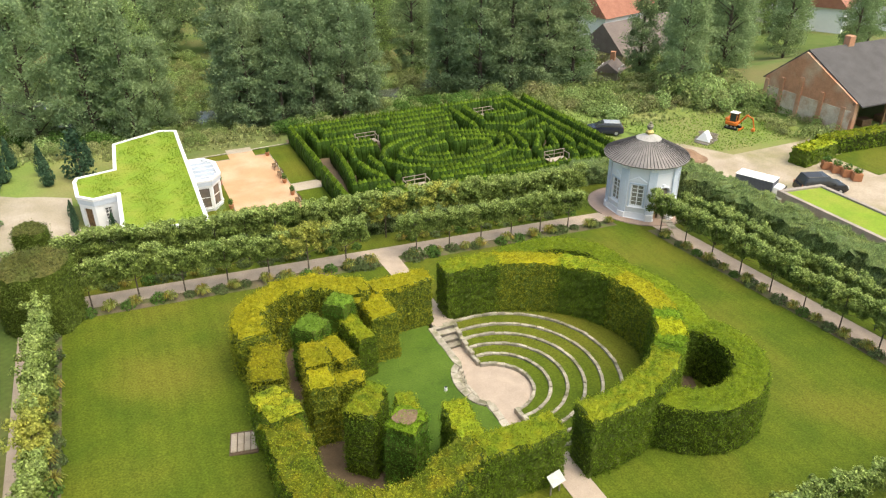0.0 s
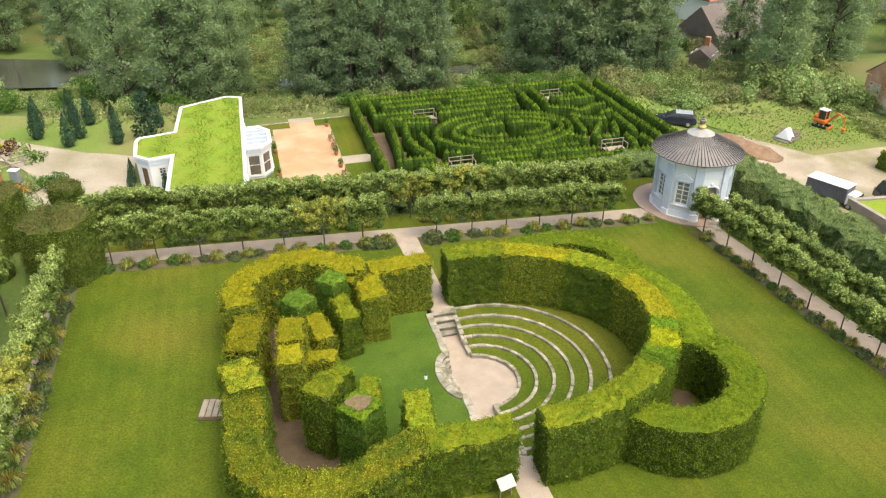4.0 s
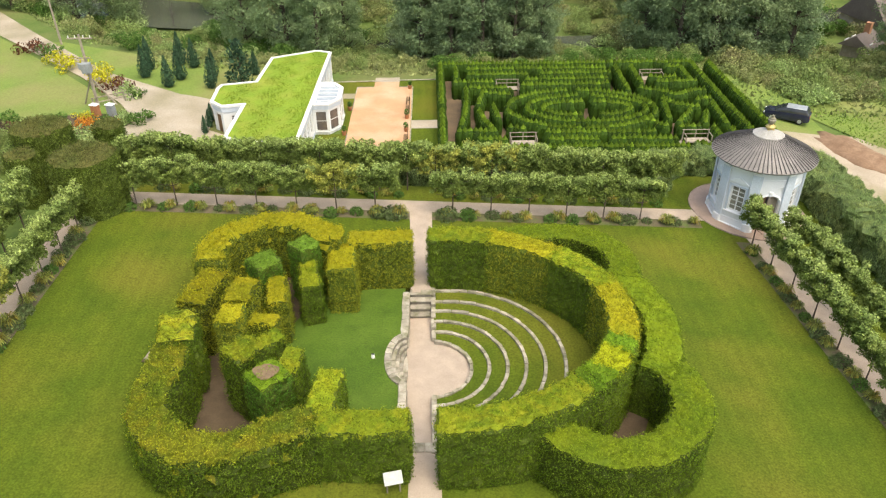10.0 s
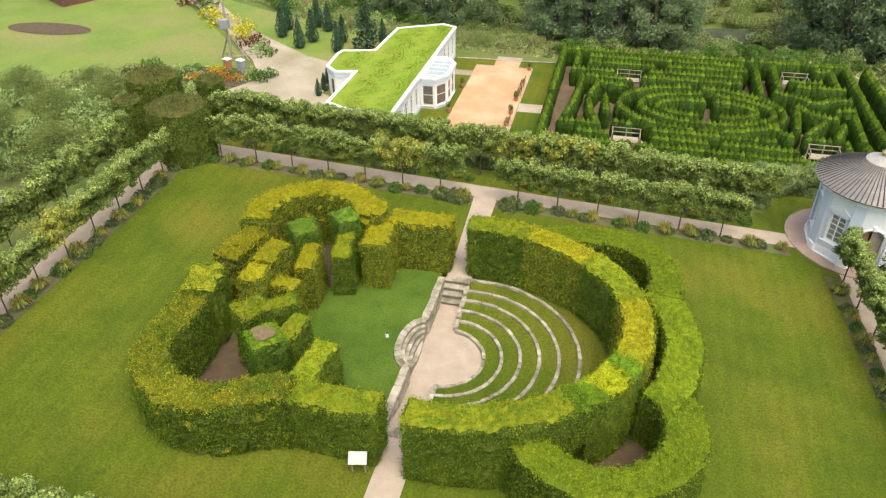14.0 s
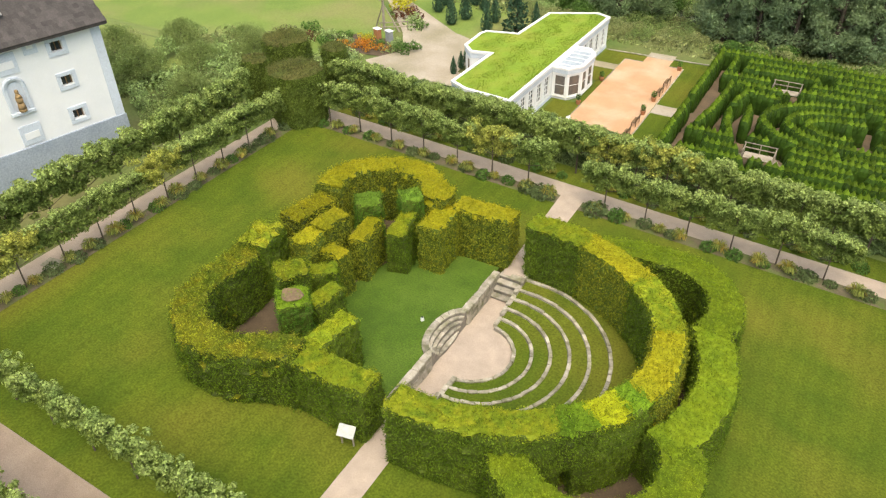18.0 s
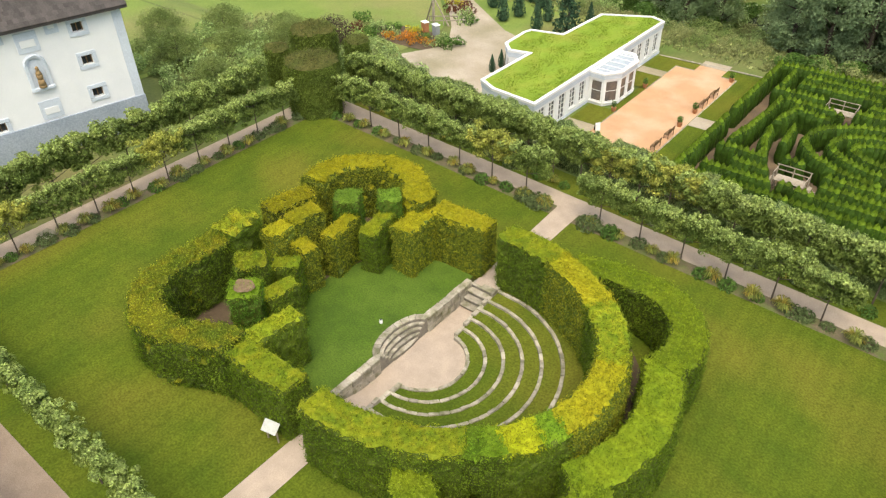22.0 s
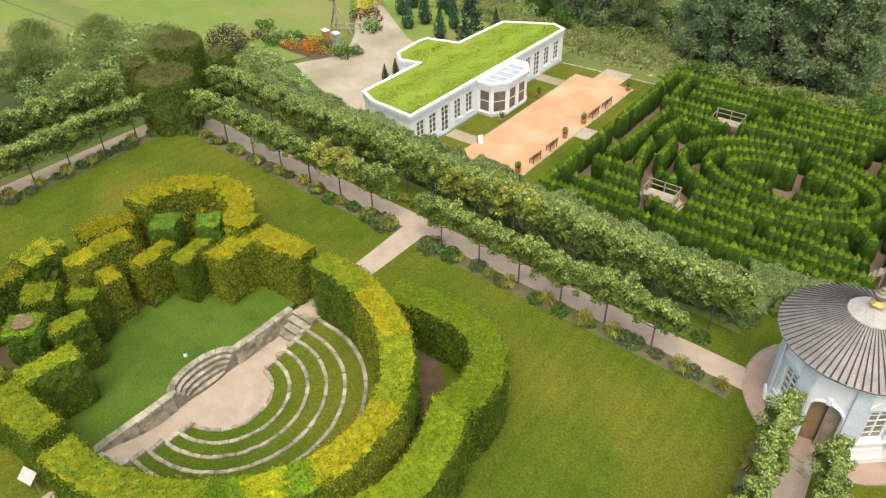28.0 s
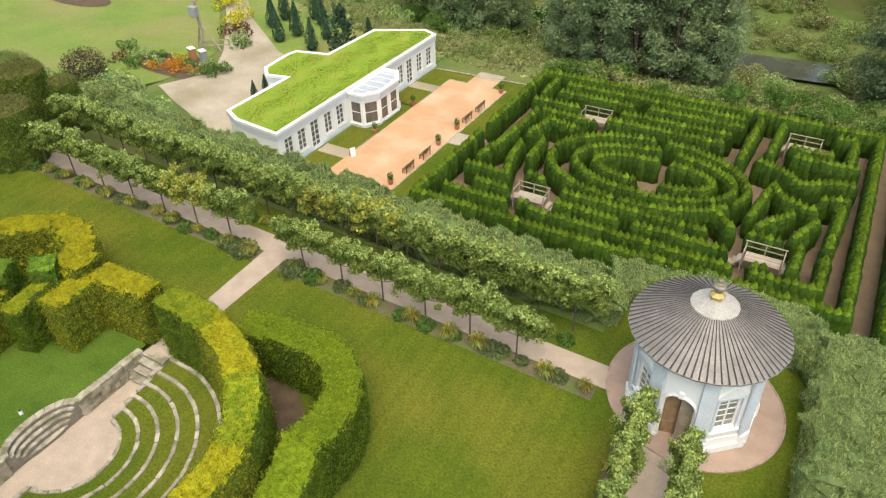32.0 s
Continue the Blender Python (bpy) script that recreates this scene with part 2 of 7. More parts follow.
def prism(points, z0, z1, bevel=0.0):
    """A solid with the plan given by points, counter-clockwise."""
    bm = bmesh.new()
    f = bm.faces.new([bm.verts.new((x, y, z0)) for x, y in points])
    top = bmesh.ops.extrude_face_region(bm, geom=[f])
    bmesh.ops.translate(bm, vec=(0, 0, z1 - z0), verts=[v for v in top["geom"] if isinstance(v, bmesh.types.BMVert)])
    bmesh.ops.recalc_face_normals(bm, faces=bm.faces[:])
    if bevel:
        bmesh.ops.bevel(bm, geom=bm.edges[:], offset=bevel, segments=1, affect="EDGES")
    return bm


def unit(v):
    return v / np.maximum(np.linalg.norm(v, axis=-1, keepdims=True), 1e-9)


def leaves(points, normals, size, spread=0.7, aspect=0.6, droop=0.0, rng=RNG):
    """Small folded leaves or sprigs at the points, facing roughly along the normals: vertices and quads."""
    n = len(points)
    nrm = unit(normals + rng.normal(0, spread, (n, 3)))
    side = unit(np.cross(nrm, rng.normal(0, 1, (n, 3))))
    long = np.cross(nrm, side)
    long[:, 2] -= droop
    s = size * rng.uniform(0.6, 1.35, (n, 1))
    a = points - long * s * 0.5
    b = points + side * s * aspect * 0.5 + nrm * s * 0.12
    c = points + long * s * 0.5 + nrm * s * 0.1
    d = points - side * s * aspect * 0.5 + nrm * s * 0.12
    verts = np.stack((a, b, c, d), 1).reshape(-1, 3)
    return verts, np.arange(4 * n).reshape(-1, 4)


# ---- terrain ----


def ease(a, b, v):
    t = np.clip((np.asarray(v, dtype=float) - a) / (b - a), 0, 1)
    return t * t * (3 - 2 * t)


def ground_z(x, y):
    """Height of the natural ground: a sloping garden terrace, a lower northern terrace, the river valley."""
    x, y = np.asarray(x, dtype=float), np.asarray(y, dtype=float)
    upper = 2.03 - 0.0735 * np.clip(x, -14, 40)
    low = -1.4 - 0.9 * ease(-9, 1, x)
    east = -3.1
    low = low + (east - low) * ease(43, 52, x)
    brink = 75 + 0.42 * np.maximum(0, -11 - x) + 0.6 * np.maximum(0, -26 - x)
    low = low - (3.4 + 0.9 * (1 - ease(-9, 1, x))) * ease(0, 16, y - brink) + 5.0 * ease(150, 260, y)
    first = 42.2 + 4.6 * ease(27, 31, x)
    north = ease(0, 1, (y - first) / (4.0 + 8.0 * (1 - ease(-8, 2, x))))
    right = ease(41.2, 46.5, x)
    s = 1 - (1 - north) * (1 - right)
    return upper * (1 - s) + low * s


def gz(x, y):
    return float(ground_z(x, y))


def sunk(x, y):
    """1 inside the sunken theatre, 0 outside."""
    e = ((x - 13.2) / 9.8) ** 2 + ((y - 25.1) / 6.2) ** 2
    bay = (np.abs(y - 25.1) < 1.9) * ease(12.0, 12.4, x)
    return (1 - ease(0.9, 1.0, e)) * np.maximum(ease(12.9, 13.1, x), bay)


STAGE_Z = 1.05


def on_stage(x, y):
    """True on the levelled ground of the stage and between the hedges behind it."""
    x, y = np.asarray(x, dtype=float), np.asarray(y, dtype=float)
    behind = np.hypot(x - 6.53, y - np.clip(y, 20.2, 29.75)) < 2.9
    before = (x > 6.5) & (x < 13.1) & (y > 18.6) & (y < 31.3)
    return behind | before


def axis(stops):
    out = []
    for (a, step), (b, _) in zip(stops, stops[1:]):
        out += list(np.arange(a, b - 1e-6, step))
    return np.array(out + [stops[-1][0]])


def build_ground():
    xs = axis([(-900, 60), (-120, 6), (-48, 1.0), (58, 4), (130, 60), (900, 60)])
    ys = axis([(-700, 60), (-30, 4), (4, 1.0), (92, 4), (180, 60), (1500, 60)])
    X, Y = np.meshgrid(xs, ys)
    Z = ground_z(X, Y) - 0.03 - 1.3 * sunk(X, Y)
    Z = np.where(on_stage(X, Y), np.minimum(Z, STAGE_Z - 0.2), Z)
    verts = np.stack((X, Y, Z), -1).reshape(-1, 3)
    nx, ny = len(xs), len(ys)
    i = (np.arange(ny - 1)[:, None] * nx + np.arange(nx - 1)[None]).reshape(-1)
    faces = np.stack((i, i + 1, i + nx + 1, i + nx), 1)
    ob = new("ground", raw_mesh("ground", verts, faces, MEADOW, smooth=True))
    return tagged(ob, "rough green meadow and sloping ground around the garden", "ground", kind="structure")


def draped(name, label, category, xs, left, right, lift, mat, across=6):
    """A sheet between two lines left(x) and right(x) in plan, laid on the ground."""
    rows = []
    for s in xs:
        (x0, y0), (x1, y1) = left(s), right(s)
        for k in range(across + 1):
            f = k / across
            x, y = x0 + (x1 - x0) * f, y0 + (y1 - y0) * f
            rows.append((x, y, gz(x, y) + lift))
    n = across + 1
    faces = [(r * n + k, (r + 1) * n + k, (r + 1) * n + k + 1, r * n + k + 1) for r in range(len(xs) - 1) for k in range(across)]
    me = raw_mesh(name, rows, faces, mat, smooth=True)
    me.update()
    if me.polygons[0].normal.z < 0:
        me.flip_normals()
    return tagged(new(name, me), label, category, kind="structure")


build_ground()

# ---- lawns, paths and beds ----


def lawn_sheet():
    xs, ys = np.arange(-6.0, 41.01, 0.5), np.arange(4.0, 46.01, 0.5)
    X, Y = np.meshgrid(xs, ys)
    verts = np.stack((X, Y, ground_z(X, Y) + 0.02), -1).reshape(-1, 3)
    nx = len(xs)
    faces = []
    for j in range(len(ys) - 1):
        for i in range(nx - 1):
            x, y = xs[i] + 0.25, ys[j] + 0.25
            if bool(on_stage(x, y)) or float(sunk(x, y)) > 0.02 or (12.3 < x < 13.5 and abs(y - 25.1) < 2.0) or (y > 38.5 and x < 31) or float(ground_z(x, y)) < 2.03 - 0.0735 * x - 0.3:
                continue
            k = j * nx + i
            faces.append((k, k + 1, k + nx + 1, k + nx))
    ob = new("lawn", raw_mesh("lawn", verts, faces, LAWN, smooth=True))
    return tagged(ob, "mown green lawn with faint mowing stripes", "lawn", kind="structure")


lawn_sheet()


def back_line(x):
    """Lawn-side edge of the northern path."""
    return 38.35 + 0.035 * x


def right_line(y):
    """Lawn-side edge of the eastern path."""
    return 34.45 - 0.085 * (y - 37.7)


steps = lambda a, b, d=1.0: list(np.arange(a, b + 1e-6, d))  # noqa: E731
draped("path_north", "pinkish gravel path along the row of young trees", "path", steps(-6, 33), lambda x: (x, back_line(x)),
       lambda x: (x, back_line(x) + 1.4), 0.05, GRAVEL, 3)
draped("bed_north", "dark soil border along the northern path", "flower bed", steps(-4, 32), lambda x: (x, back_line(x) - 0.95),
       lambda x: (x, back_line(x)), 0.045, BED_SOIL, 2)
draped("bed_far_north", "grass strip under the trees behind the northern path", "grass", steps(-4, 32), lambda x: (x, back_line(x) + 1.4),
       lambda x: (x, back_line(x) + 3.4), 0.045, LAWN, 2)
draped("path_west", "gravel path beside the western row of trees", "path", steps(6, 38), lambda y: (-6.9, y), lambda y: (-5.7, y), 0.05, GRAVEL, 2)
draped("bed_west", "soil border along the western path", "flower bed", steps(8, 36), lambda y: (-5.7, y), lambda y: (-4.9, y), 0.045, BED_SOIL, 2)
draped("path_east", "pinkish gravel path towards the pavilion door", "path", steps(5, 38), lambda y: (right_line(y), y),
       lambda y: (right_line(y) + 1.6, y), 0.05, GRAVEL, 3)
draped("bed_east", "soil border along the eastern path", "flower bed", steps(8, 37), lambda y: (right_line(y) - 0.9, y),
       lambda y: (right_line(y), y), 0.045, BED_SOIL, 2)
draped("path_south", "gravel path along the southern row of trees", "path", steps(-6, 40), lambda x: (x, 9.2), lambda x: (x, 10.9), 0.058, BROWN_GRAVEL, 3)
draped("path_axis_north", "straight gravel path from the theatre to the northern path", "path", steps(30.3, 38.9, 0.43),
       lambda y: (13.55 - 0.04 * (y - 31), y), lambda y: (14.65, y), 0.06, GRAVEL, 2)
draped("path_axis_south", "straight gravel path leading out of the theatre", "path", steps(10.5, 19.3, 0.4), lambda y: (13.65, y),
       lambda y: (14.95, y), 0.06, GRAVEL, 2)

# ---- sunken theatre ----
ARCS = [(14.5, 2.0), (14.75, 2.6), (14.95, 3.27), (15.1, 4.0), (15.35, 4.65), (15.5, 5.45)]
YC = 25.2
FLOOR = 0.18


def arc_points(cx, r, n=40, x0=14.7):
    pts = []
    if cx > x0 + 0.05:
        pts += [(x, YC + r) for x in np.linspace(x0, cx, 3)[:-1]]
    lo = math.acos(min(1.0, max(-1.0, (x0 - cx) / r))) if cx < x0 else math.pi / 2
    pts += [(cx + r * math.cos(a), YC + r * math.sin(a)) for a in np.linspace(lo, -lo, n)]
    if cx > x0 + 0.05:
        pts += [(x, YC - r) for x in np.linspace(cx, x0, 3)[1:]]
    return np.array(pts)


def resample(pts, n):
    d = np.r_[0, np.cumsum(np.linalg.norm(np.diff(pts, axis=0), axis=1))]
    s = np.linspace(0, d[-1], n)
    return np.stack((np.interp(s, d, pts[:, 0]), np.interp(s, d, pts[:, 1])), 1)


def corridor_z(y):
    return FLOOR + 0.78 * (1 - float(ease(19.2, 22.6, y)))


def theatre():
    # orchestra floor and the straight walk through it
    rows, faces = [], []
    ys = np.arange(18.8, 30.01, 0.2)
    n = 13
    for y in ys:
        half = math.sqrt(max(0, 2.08 ** 2 - (y - YC) ** 2))
        right = max(14.72, 14.45 + half)
        left = 13.15 - (math.sqrt(1.2 ** 2 - (y - YC) ** 2) if abs(y - YC) < 1.2 else 0) * 0.75
        for k in range(n):
            x = left + (right - left) * k / (n - 1)
            rows.append((x, y, corridor_z(y)))
    for r in range(len(ys) - 1):
        for k in range(n - 1):
            faces.append((r * n + k, r * n + k + 1, (r + 1) * n + k + 1, (r + 1) * n + k))
    floor = new("orchestra_floor", raw_mesh("orchestra_floor", rows, faces, GRAVEL))
    tagged(floor, "pale pinkish gravel floor of the garden theatre", "floor", kind="structure")
    # grass terraces
    n = 60
    curves = [resample(arc_points(cx, r), n) for cx, r in ARCS]
    a = np.linspace(math.pi / 2, -math.pi / 2, n)
    outer = np.stack((15.0 + 8.0 * np.cos(a), 25.0 + 6.6 * np.sin(a)), 1)
    outer[0, 0] = outer[-1, 0] = 14.7
    curves.append(outer)
    for i in range(6):
        z0 = 0.32 + 0.115 * i
        z1 = z0 + (0.07 if i < 5 else 0.0)
        rows, faces = [], []
        across = 4
        for k in range(n):
            for j in range(across + 1):
                f = j / across
                p = curves[i][k] * (1 - f) + curves[i + 1][k] * f
                rows.append((p[0], p[1], z0 + (z1 - z0) * f + 0.012 * math.sin(7 * p[0] + 5 * p[1])))
        for k in range(n - 1):
            for j in range(across):
                q = k * (across + 1) + j
                faces.append((q, q + across + 1, q + across + 2, q + 1))
        me = raw_mesh("grass_terrace", rows, faces, LAWN, smooth=True)
        if me.polygons[0].normal.z < 0:
            me.flip_normals()
        tagged(new("grass_terrace", me), "curved grass seating terrace edged with stone", "grass terrace", "theatre terraces", "structure")


theatre()
KERBS = []
for i, (cx, r) in enumerate(ARCS):
    KERBS.append((thing("stone_kerb", "curved kerb of weathered limestone edging a grass terrace", "stone kerb", "theatre kerbs"),
                  arc_points(cx, r), 0.38 + 0.115 * i))

# ---- clipped hedges ----


def strip_shell(line, width, base, top, step=0.3, taper=0.06, jitter=0.035, rng=RNG, closed=False, round_top=0.1):
    """Cross-sections along a line in plan, from the ground to a clipped top: a grid of points (sections x profile)."""
    line = np.asarray(line, dtype=float)
    length = np.linalg.norm(np.diff(line, axis=0), axis=1).sum()
    pts = resample(line, max(3, int(length / step) + 1))
    d = np.gradient(pts, axis=0)
    nrm = unit(np.stack((d[:, 1], -d[:, 0]), 1))
    out = []
    for p, nn in zip(pts, nrm):
        zb = base(p[0], p[1])
        zt = top(p[0], p[1]) if callable(top) else top
        h = zt - zb
        w = width / 2
        m = max(3, int(h / step))
        prof = [(w + taper * (1 - k / m), zb - 0.05 + (h - round_top + 0.05) * k / m) for k in range(m + 1)]
        prof += [(w - round_top * 0.6, zt)]
        t = max(2, int((width - 2 * round_top) / step))
        full = prof + [(w - round_top * 0.6 - (width - 1.2 * round_top) * k / t, zt) for k in range(1, t)]
        full += [(-a, z) for a, z in reversed(prof)]
        out.append([(p[0] + nn[0] * a, p[1] + nn[1] * a, z) for a, z in full])
    prof_len = max(len(o) for o in out)
    grid = np.array([resample3(np.array(o), prof_len) if len(o) != prof_len else o for o in out])
    wave = np.sin(grid * 2.1 + 1.3 * np.roll(grid, 1, -1)) + 0.6 * np.sin(grid * 4.7 + 2.0 * np.roll(grid, 2, -1))
    return grid + (rng.normal(0, jitter, grid.shape) + 0.012 * wave) * np.array([1, 1, 0.7])


def resample3(p, n):
    d = np.r_[0, np.cumsum(np.linalg.norm(np.diff(p, axis=0), axis=1))]
    s = np.linspace(0, d[-1], n)
    return np.stack([np.interp(s, d, p[:, k]) for k in range(3)], 1)


def hedge_mesh(name, line, width, base, top, mats, density=680, size=0.075, cap0=True, cap1=True, step=0.2, rng=RNG, droop=-0.25,
               jitter=0.042, spread=0.6, taper=0.06, grid=None, aspect=0.5, rough=1.0):
    """Body and sprigs of a clipped hedge as one mesh; mats: sides, top."""
    if grid is None:
        grid = strip_shell(line, width, base, top, step, jitter=jitter, rng=rng, taper=taper)
    ns, npf = grid.shape[:2]
    verts = grid.reshape(-1, 3)
    i = (np.arange(ns - 1)[:, None] * npf + np.arange(npf - 1)[None]).reshape(-1)
    quads = np.stack((i, i + npf, i + npf + 1, i + 1), 1)
    # end caps: fans of quads to the middle of the section
    extra_q, cap_from = [], []
    for which, on in ((0, cap0), (ns - 1, cap1)):
        if not on:
            continue
        half = npf // 2
        for k in range(half):
            a, b = which * npf + k, which * npf + k + 1
            c, d = which * npf + npf - 2 - k, which * npf + npf - 1 - k
            if b > c:
                break
            q = (a, b, c, d)
            extra_q.append(q if which == 0 else q[::-1])
            cap_from.append(1 if which == 0 else ns - 2)
    faces = np.vstack([quads] + ([np.array(extra_q)] if extra_q else []))
    P = verts[faces]
    cr = np.cross(P[:, 2] - P[:, 0], P[:, 3] - P[:, 1])
    area = np.linalg.norm(cr, axis=1) / 2
    nrm = unit(cr)
    # outward test along the strip
    cen = grid.mean(1)
    fc = P.mean(1)
    near = cen[np.argmin(((fc[:, None, :2] - cen[None, :, :2]) ** 2).sum(-1), 1)]
    outw = fc - near
    outw[:, 2] = fc[:, 2] - (verts[:, 2].min() + verts[:, 2].max()) / 2
    if extra_q:
        outw[-len(extra_q):] = (fc[-len(extra_q):] - cen[cap_from]) * np.array([1, 1, 0])
    flip = (nrm * outw).sum(1) < 0
    nrm[flip] *= -1
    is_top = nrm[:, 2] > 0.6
    n = int(area.sum() * density)
    pick = rng.choice(len(faces), n, p=area / area.sum())
    # shoots stand in tufts of about twelve, each tuft proud of the clipped face by its own amount
    tuft = np.arange(n) // 12
    some = np.where(rng.random(n) < 0.5, pick[tuft * 12], pick)
    own = some == pick[tuft * 12]
    u, v = rng.random((n, 1)), rng.random((n, 1))
    u[own], v[own] = u[tuft * 12][own], v[tuft * 12][own]
    pick = some
    Q = P[pick]
    pos = (Q[:, 0] * (1 - u) + Q[:, 1] * u) * (1 - v) + (Q[:, 3] * (1 - u) + Q[:, 2] * u) * v
    pos[own] += rng.normal(0, 0.055 * rough, (int(own.sum()), 3))
    lift = nrm[pick]
    proud = np.where(own[:, None], (rng.random((n // 12 + 1, 1)) ** 2 * 0.10 * rough)[tuft], 0.0)
    lv, lf = leaves(pos + lift * (rng.uniform(-0.03, 0.04, (n, 1)) + proud), lift + np.array([0, 0, 0.25]), size * (0.85 + 0.15 * rough), spread, aspect, droop, rng)
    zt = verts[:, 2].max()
    # Top faces and sprigs get the light-painted material, side bodies the shaded one.
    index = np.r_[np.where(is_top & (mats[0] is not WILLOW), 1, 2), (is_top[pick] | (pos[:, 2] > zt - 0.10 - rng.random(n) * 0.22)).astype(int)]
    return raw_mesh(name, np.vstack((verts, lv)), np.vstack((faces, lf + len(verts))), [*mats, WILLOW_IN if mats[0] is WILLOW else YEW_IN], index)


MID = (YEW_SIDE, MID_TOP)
PALE = (YEW_SIDE, leafy("pale_yew_lit_shoots", (0.36, 0.38, 0.018), (0.27, 0.32, 0.016), island=0.45))
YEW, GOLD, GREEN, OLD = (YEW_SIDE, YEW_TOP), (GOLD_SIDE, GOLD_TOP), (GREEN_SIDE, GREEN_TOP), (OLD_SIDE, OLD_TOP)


def ellipse(cx, cy, rx, ry, a0, a1, n=40):
    return [(cx + rx * math.cos(radians(a)), cy + ry * math.sin(radians(a))) for a in np.linspace(a0, a1, n)]


def low_ground(x, y):
    return min(gz(x, y) - 0.95 * float(sunk(x, y)), STAGE_Z) - 0.05 if x < 13.2 else gz(x, y) - 0.95 * float(sunk(x, y)) - 0.05


# the tall hedge round the seats, in its planted stretches of green and golden yew
ring = thing("theatre_hedge", "tall clipped yew hedge curved round the seats, patched green and golden", "hedge")
RX, RY, RW = 8.1, 6.6, 1.3
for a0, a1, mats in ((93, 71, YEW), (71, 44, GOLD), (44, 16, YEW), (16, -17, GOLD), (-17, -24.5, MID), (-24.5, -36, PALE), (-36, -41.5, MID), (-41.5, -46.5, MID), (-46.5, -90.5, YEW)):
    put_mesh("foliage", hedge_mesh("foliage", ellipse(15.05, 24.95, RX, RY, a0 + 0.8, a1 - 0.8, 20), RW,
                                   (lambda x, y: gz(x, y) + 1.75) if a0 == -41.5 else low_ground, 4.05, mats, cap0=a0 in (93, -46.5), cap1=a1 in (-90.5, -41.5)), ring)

# the lower lobed hedge outside it
lobes = thing("lobed_hedge", "low clipped yew hedge in three lobes behind the tall hedge", "hedge")
back_lobe = [(18.0, 32.5), (19.3, 32.95)] + ellipse(21.35, 29.95, 3.15, 3.15, 100, -22, 24)
mid_lobe = ellipse(18.55, 25.35, 6.6, 6.6, 34, -33, 24)
front_lobe = ellipse(21.95, 20.55, 3.2, 3.05, 28, -150, 30)
LOBE = (YEW_SIDE, leafy("lush_yew_lit_shoots", (0.245, 0.315, 0.02), (0.175, 0.26, 0.017), island=0.42))
for line, mats in ((back_lobe, LOBE), (mid_lobe, LOBE), (front_lobe, LOBE)):
    put_mesh("foliage", hedge_mesh("foliage", line, 1.5, gz, 3.1, mats), lobes)

# the ring behind the stage with its wings
stage_ring = thing("stage_hedge", "clipped golden-green yew hedge in lobes behind the stage", "hedge")
front_tip = [(3.3, 24.75), (3.55, 23.9), (3.75, 22.9)]
front_part = [(3.45, 22.9), (3.6, 22.0)] + ellipse(6.55, 20.2, 3.05, 2.95, 165, 310, 30) + [(9.3, 18.35), (10.1, 18.5)]
rear_part = [(9.9, 31.2)] + ellipse(6.5, 29.75, 2.95, 2.95, 28, 196, 30)
west_part = [(3.5, 25.75), (3.7, 26.8), (4.1, 28.3)]
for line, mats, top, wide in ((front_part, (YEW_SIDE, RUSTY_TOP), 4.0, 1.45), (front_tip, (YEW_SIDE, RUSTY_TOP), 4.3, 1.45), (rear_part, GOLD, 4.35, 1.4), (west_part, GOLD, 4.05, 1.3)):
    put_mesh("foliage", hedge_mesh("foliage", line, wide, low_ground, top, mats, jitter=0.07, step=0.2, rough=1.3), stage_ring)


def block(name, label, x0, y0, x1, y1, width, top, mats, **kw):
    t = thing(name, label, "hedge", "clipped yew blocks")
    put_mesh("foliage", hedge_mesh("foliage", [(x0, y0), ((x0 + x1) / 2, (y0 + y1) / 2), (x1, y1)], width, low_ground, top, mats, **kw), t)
    return t


block("yew_screen", "clipped golden yew screen beside the theatre steps", 10.3, 31.4, 13.55, 31.5, 1.25, 3.9, GOLD)
block("yew_screen", "clipped yew screen beside the theatre entrance", 10.2, 18.5, 13.7, 18.55, 1.25, 3.85, YEW)
block("yew_wing", "clipped golden yew wing at the edge of the stage", 10.1, 28.75, 10.05, 31.0, 1.25, 3.75, GOLD)
block("yew_wing", "clipped yew wing at the edge of the stage", 10.45, 21.5, 10.2, 18.9, 1.05, 3.75, YEW)
block("yew_block", "bright green clipped yew block behind the stage", 5.85, 28.5, 6.85, 29.3, 1.3, 4.3, GREEN)
block("yew_block", "bright green clipped yew block behind the stage", 7.75, 29.8, 8.55, 30.6, 1.15, 4.4, GREEN)
block("yew_wing", "clipped golden yew wing facing the stage", 7.35, 26.3, 7.0, 28.4, 0.85, 3.6, GOLD)
block("yew_wing", "clipped yew wing facing the stage", 8.75, 27.7, 8.3, 29.8, 0.9, 3.6, YEW)
block("yew_block", "golden clipped yew block behind the stage", 5.75, 25.45, 5.95, 27.1, 1.1, 4.45, GOLD, rough=1.2, step=0.2, jitter=0.045)
block("yew_block", "low golden clipped yew block behind the stage", 5.6, 24.1, 5.7, 25.4, 1.05, 4.25, GOLD, rough=1.2, step=0.2, jitter=0.045)
block("yew_wing", "clipped golden yew wing facing the stage", 7.6, 25.05, 6.4, 25.25, 0.8, 3.6, GOLD)
block("yew_block", "clipped yew block behind the stage", 6.3, 21.7, 7.2, 22.7, 1.2, 4.4, YEW, rough=1.2, step=0.2, jitter=0.045)
block("yew_wing", "clipped yew wing facing the stage", 7.95, 24.0, 6.95, 23.2, 0.9, 3.7, YEW)
stump = block("yew_block", "clipped yew block with a bare brown patch on top", 7.55, 20.3, 8.5, 21.25, 1.25, 4.3, (GREEN_SIDE, MID_TOP))
TWIGS = material("bare_twigs", (0.24, 0.17, 0.10), (0.15, 0.10, 0.06), scale=6, fine=30, rough=0.95, bump=1.0, bump_scale=40)
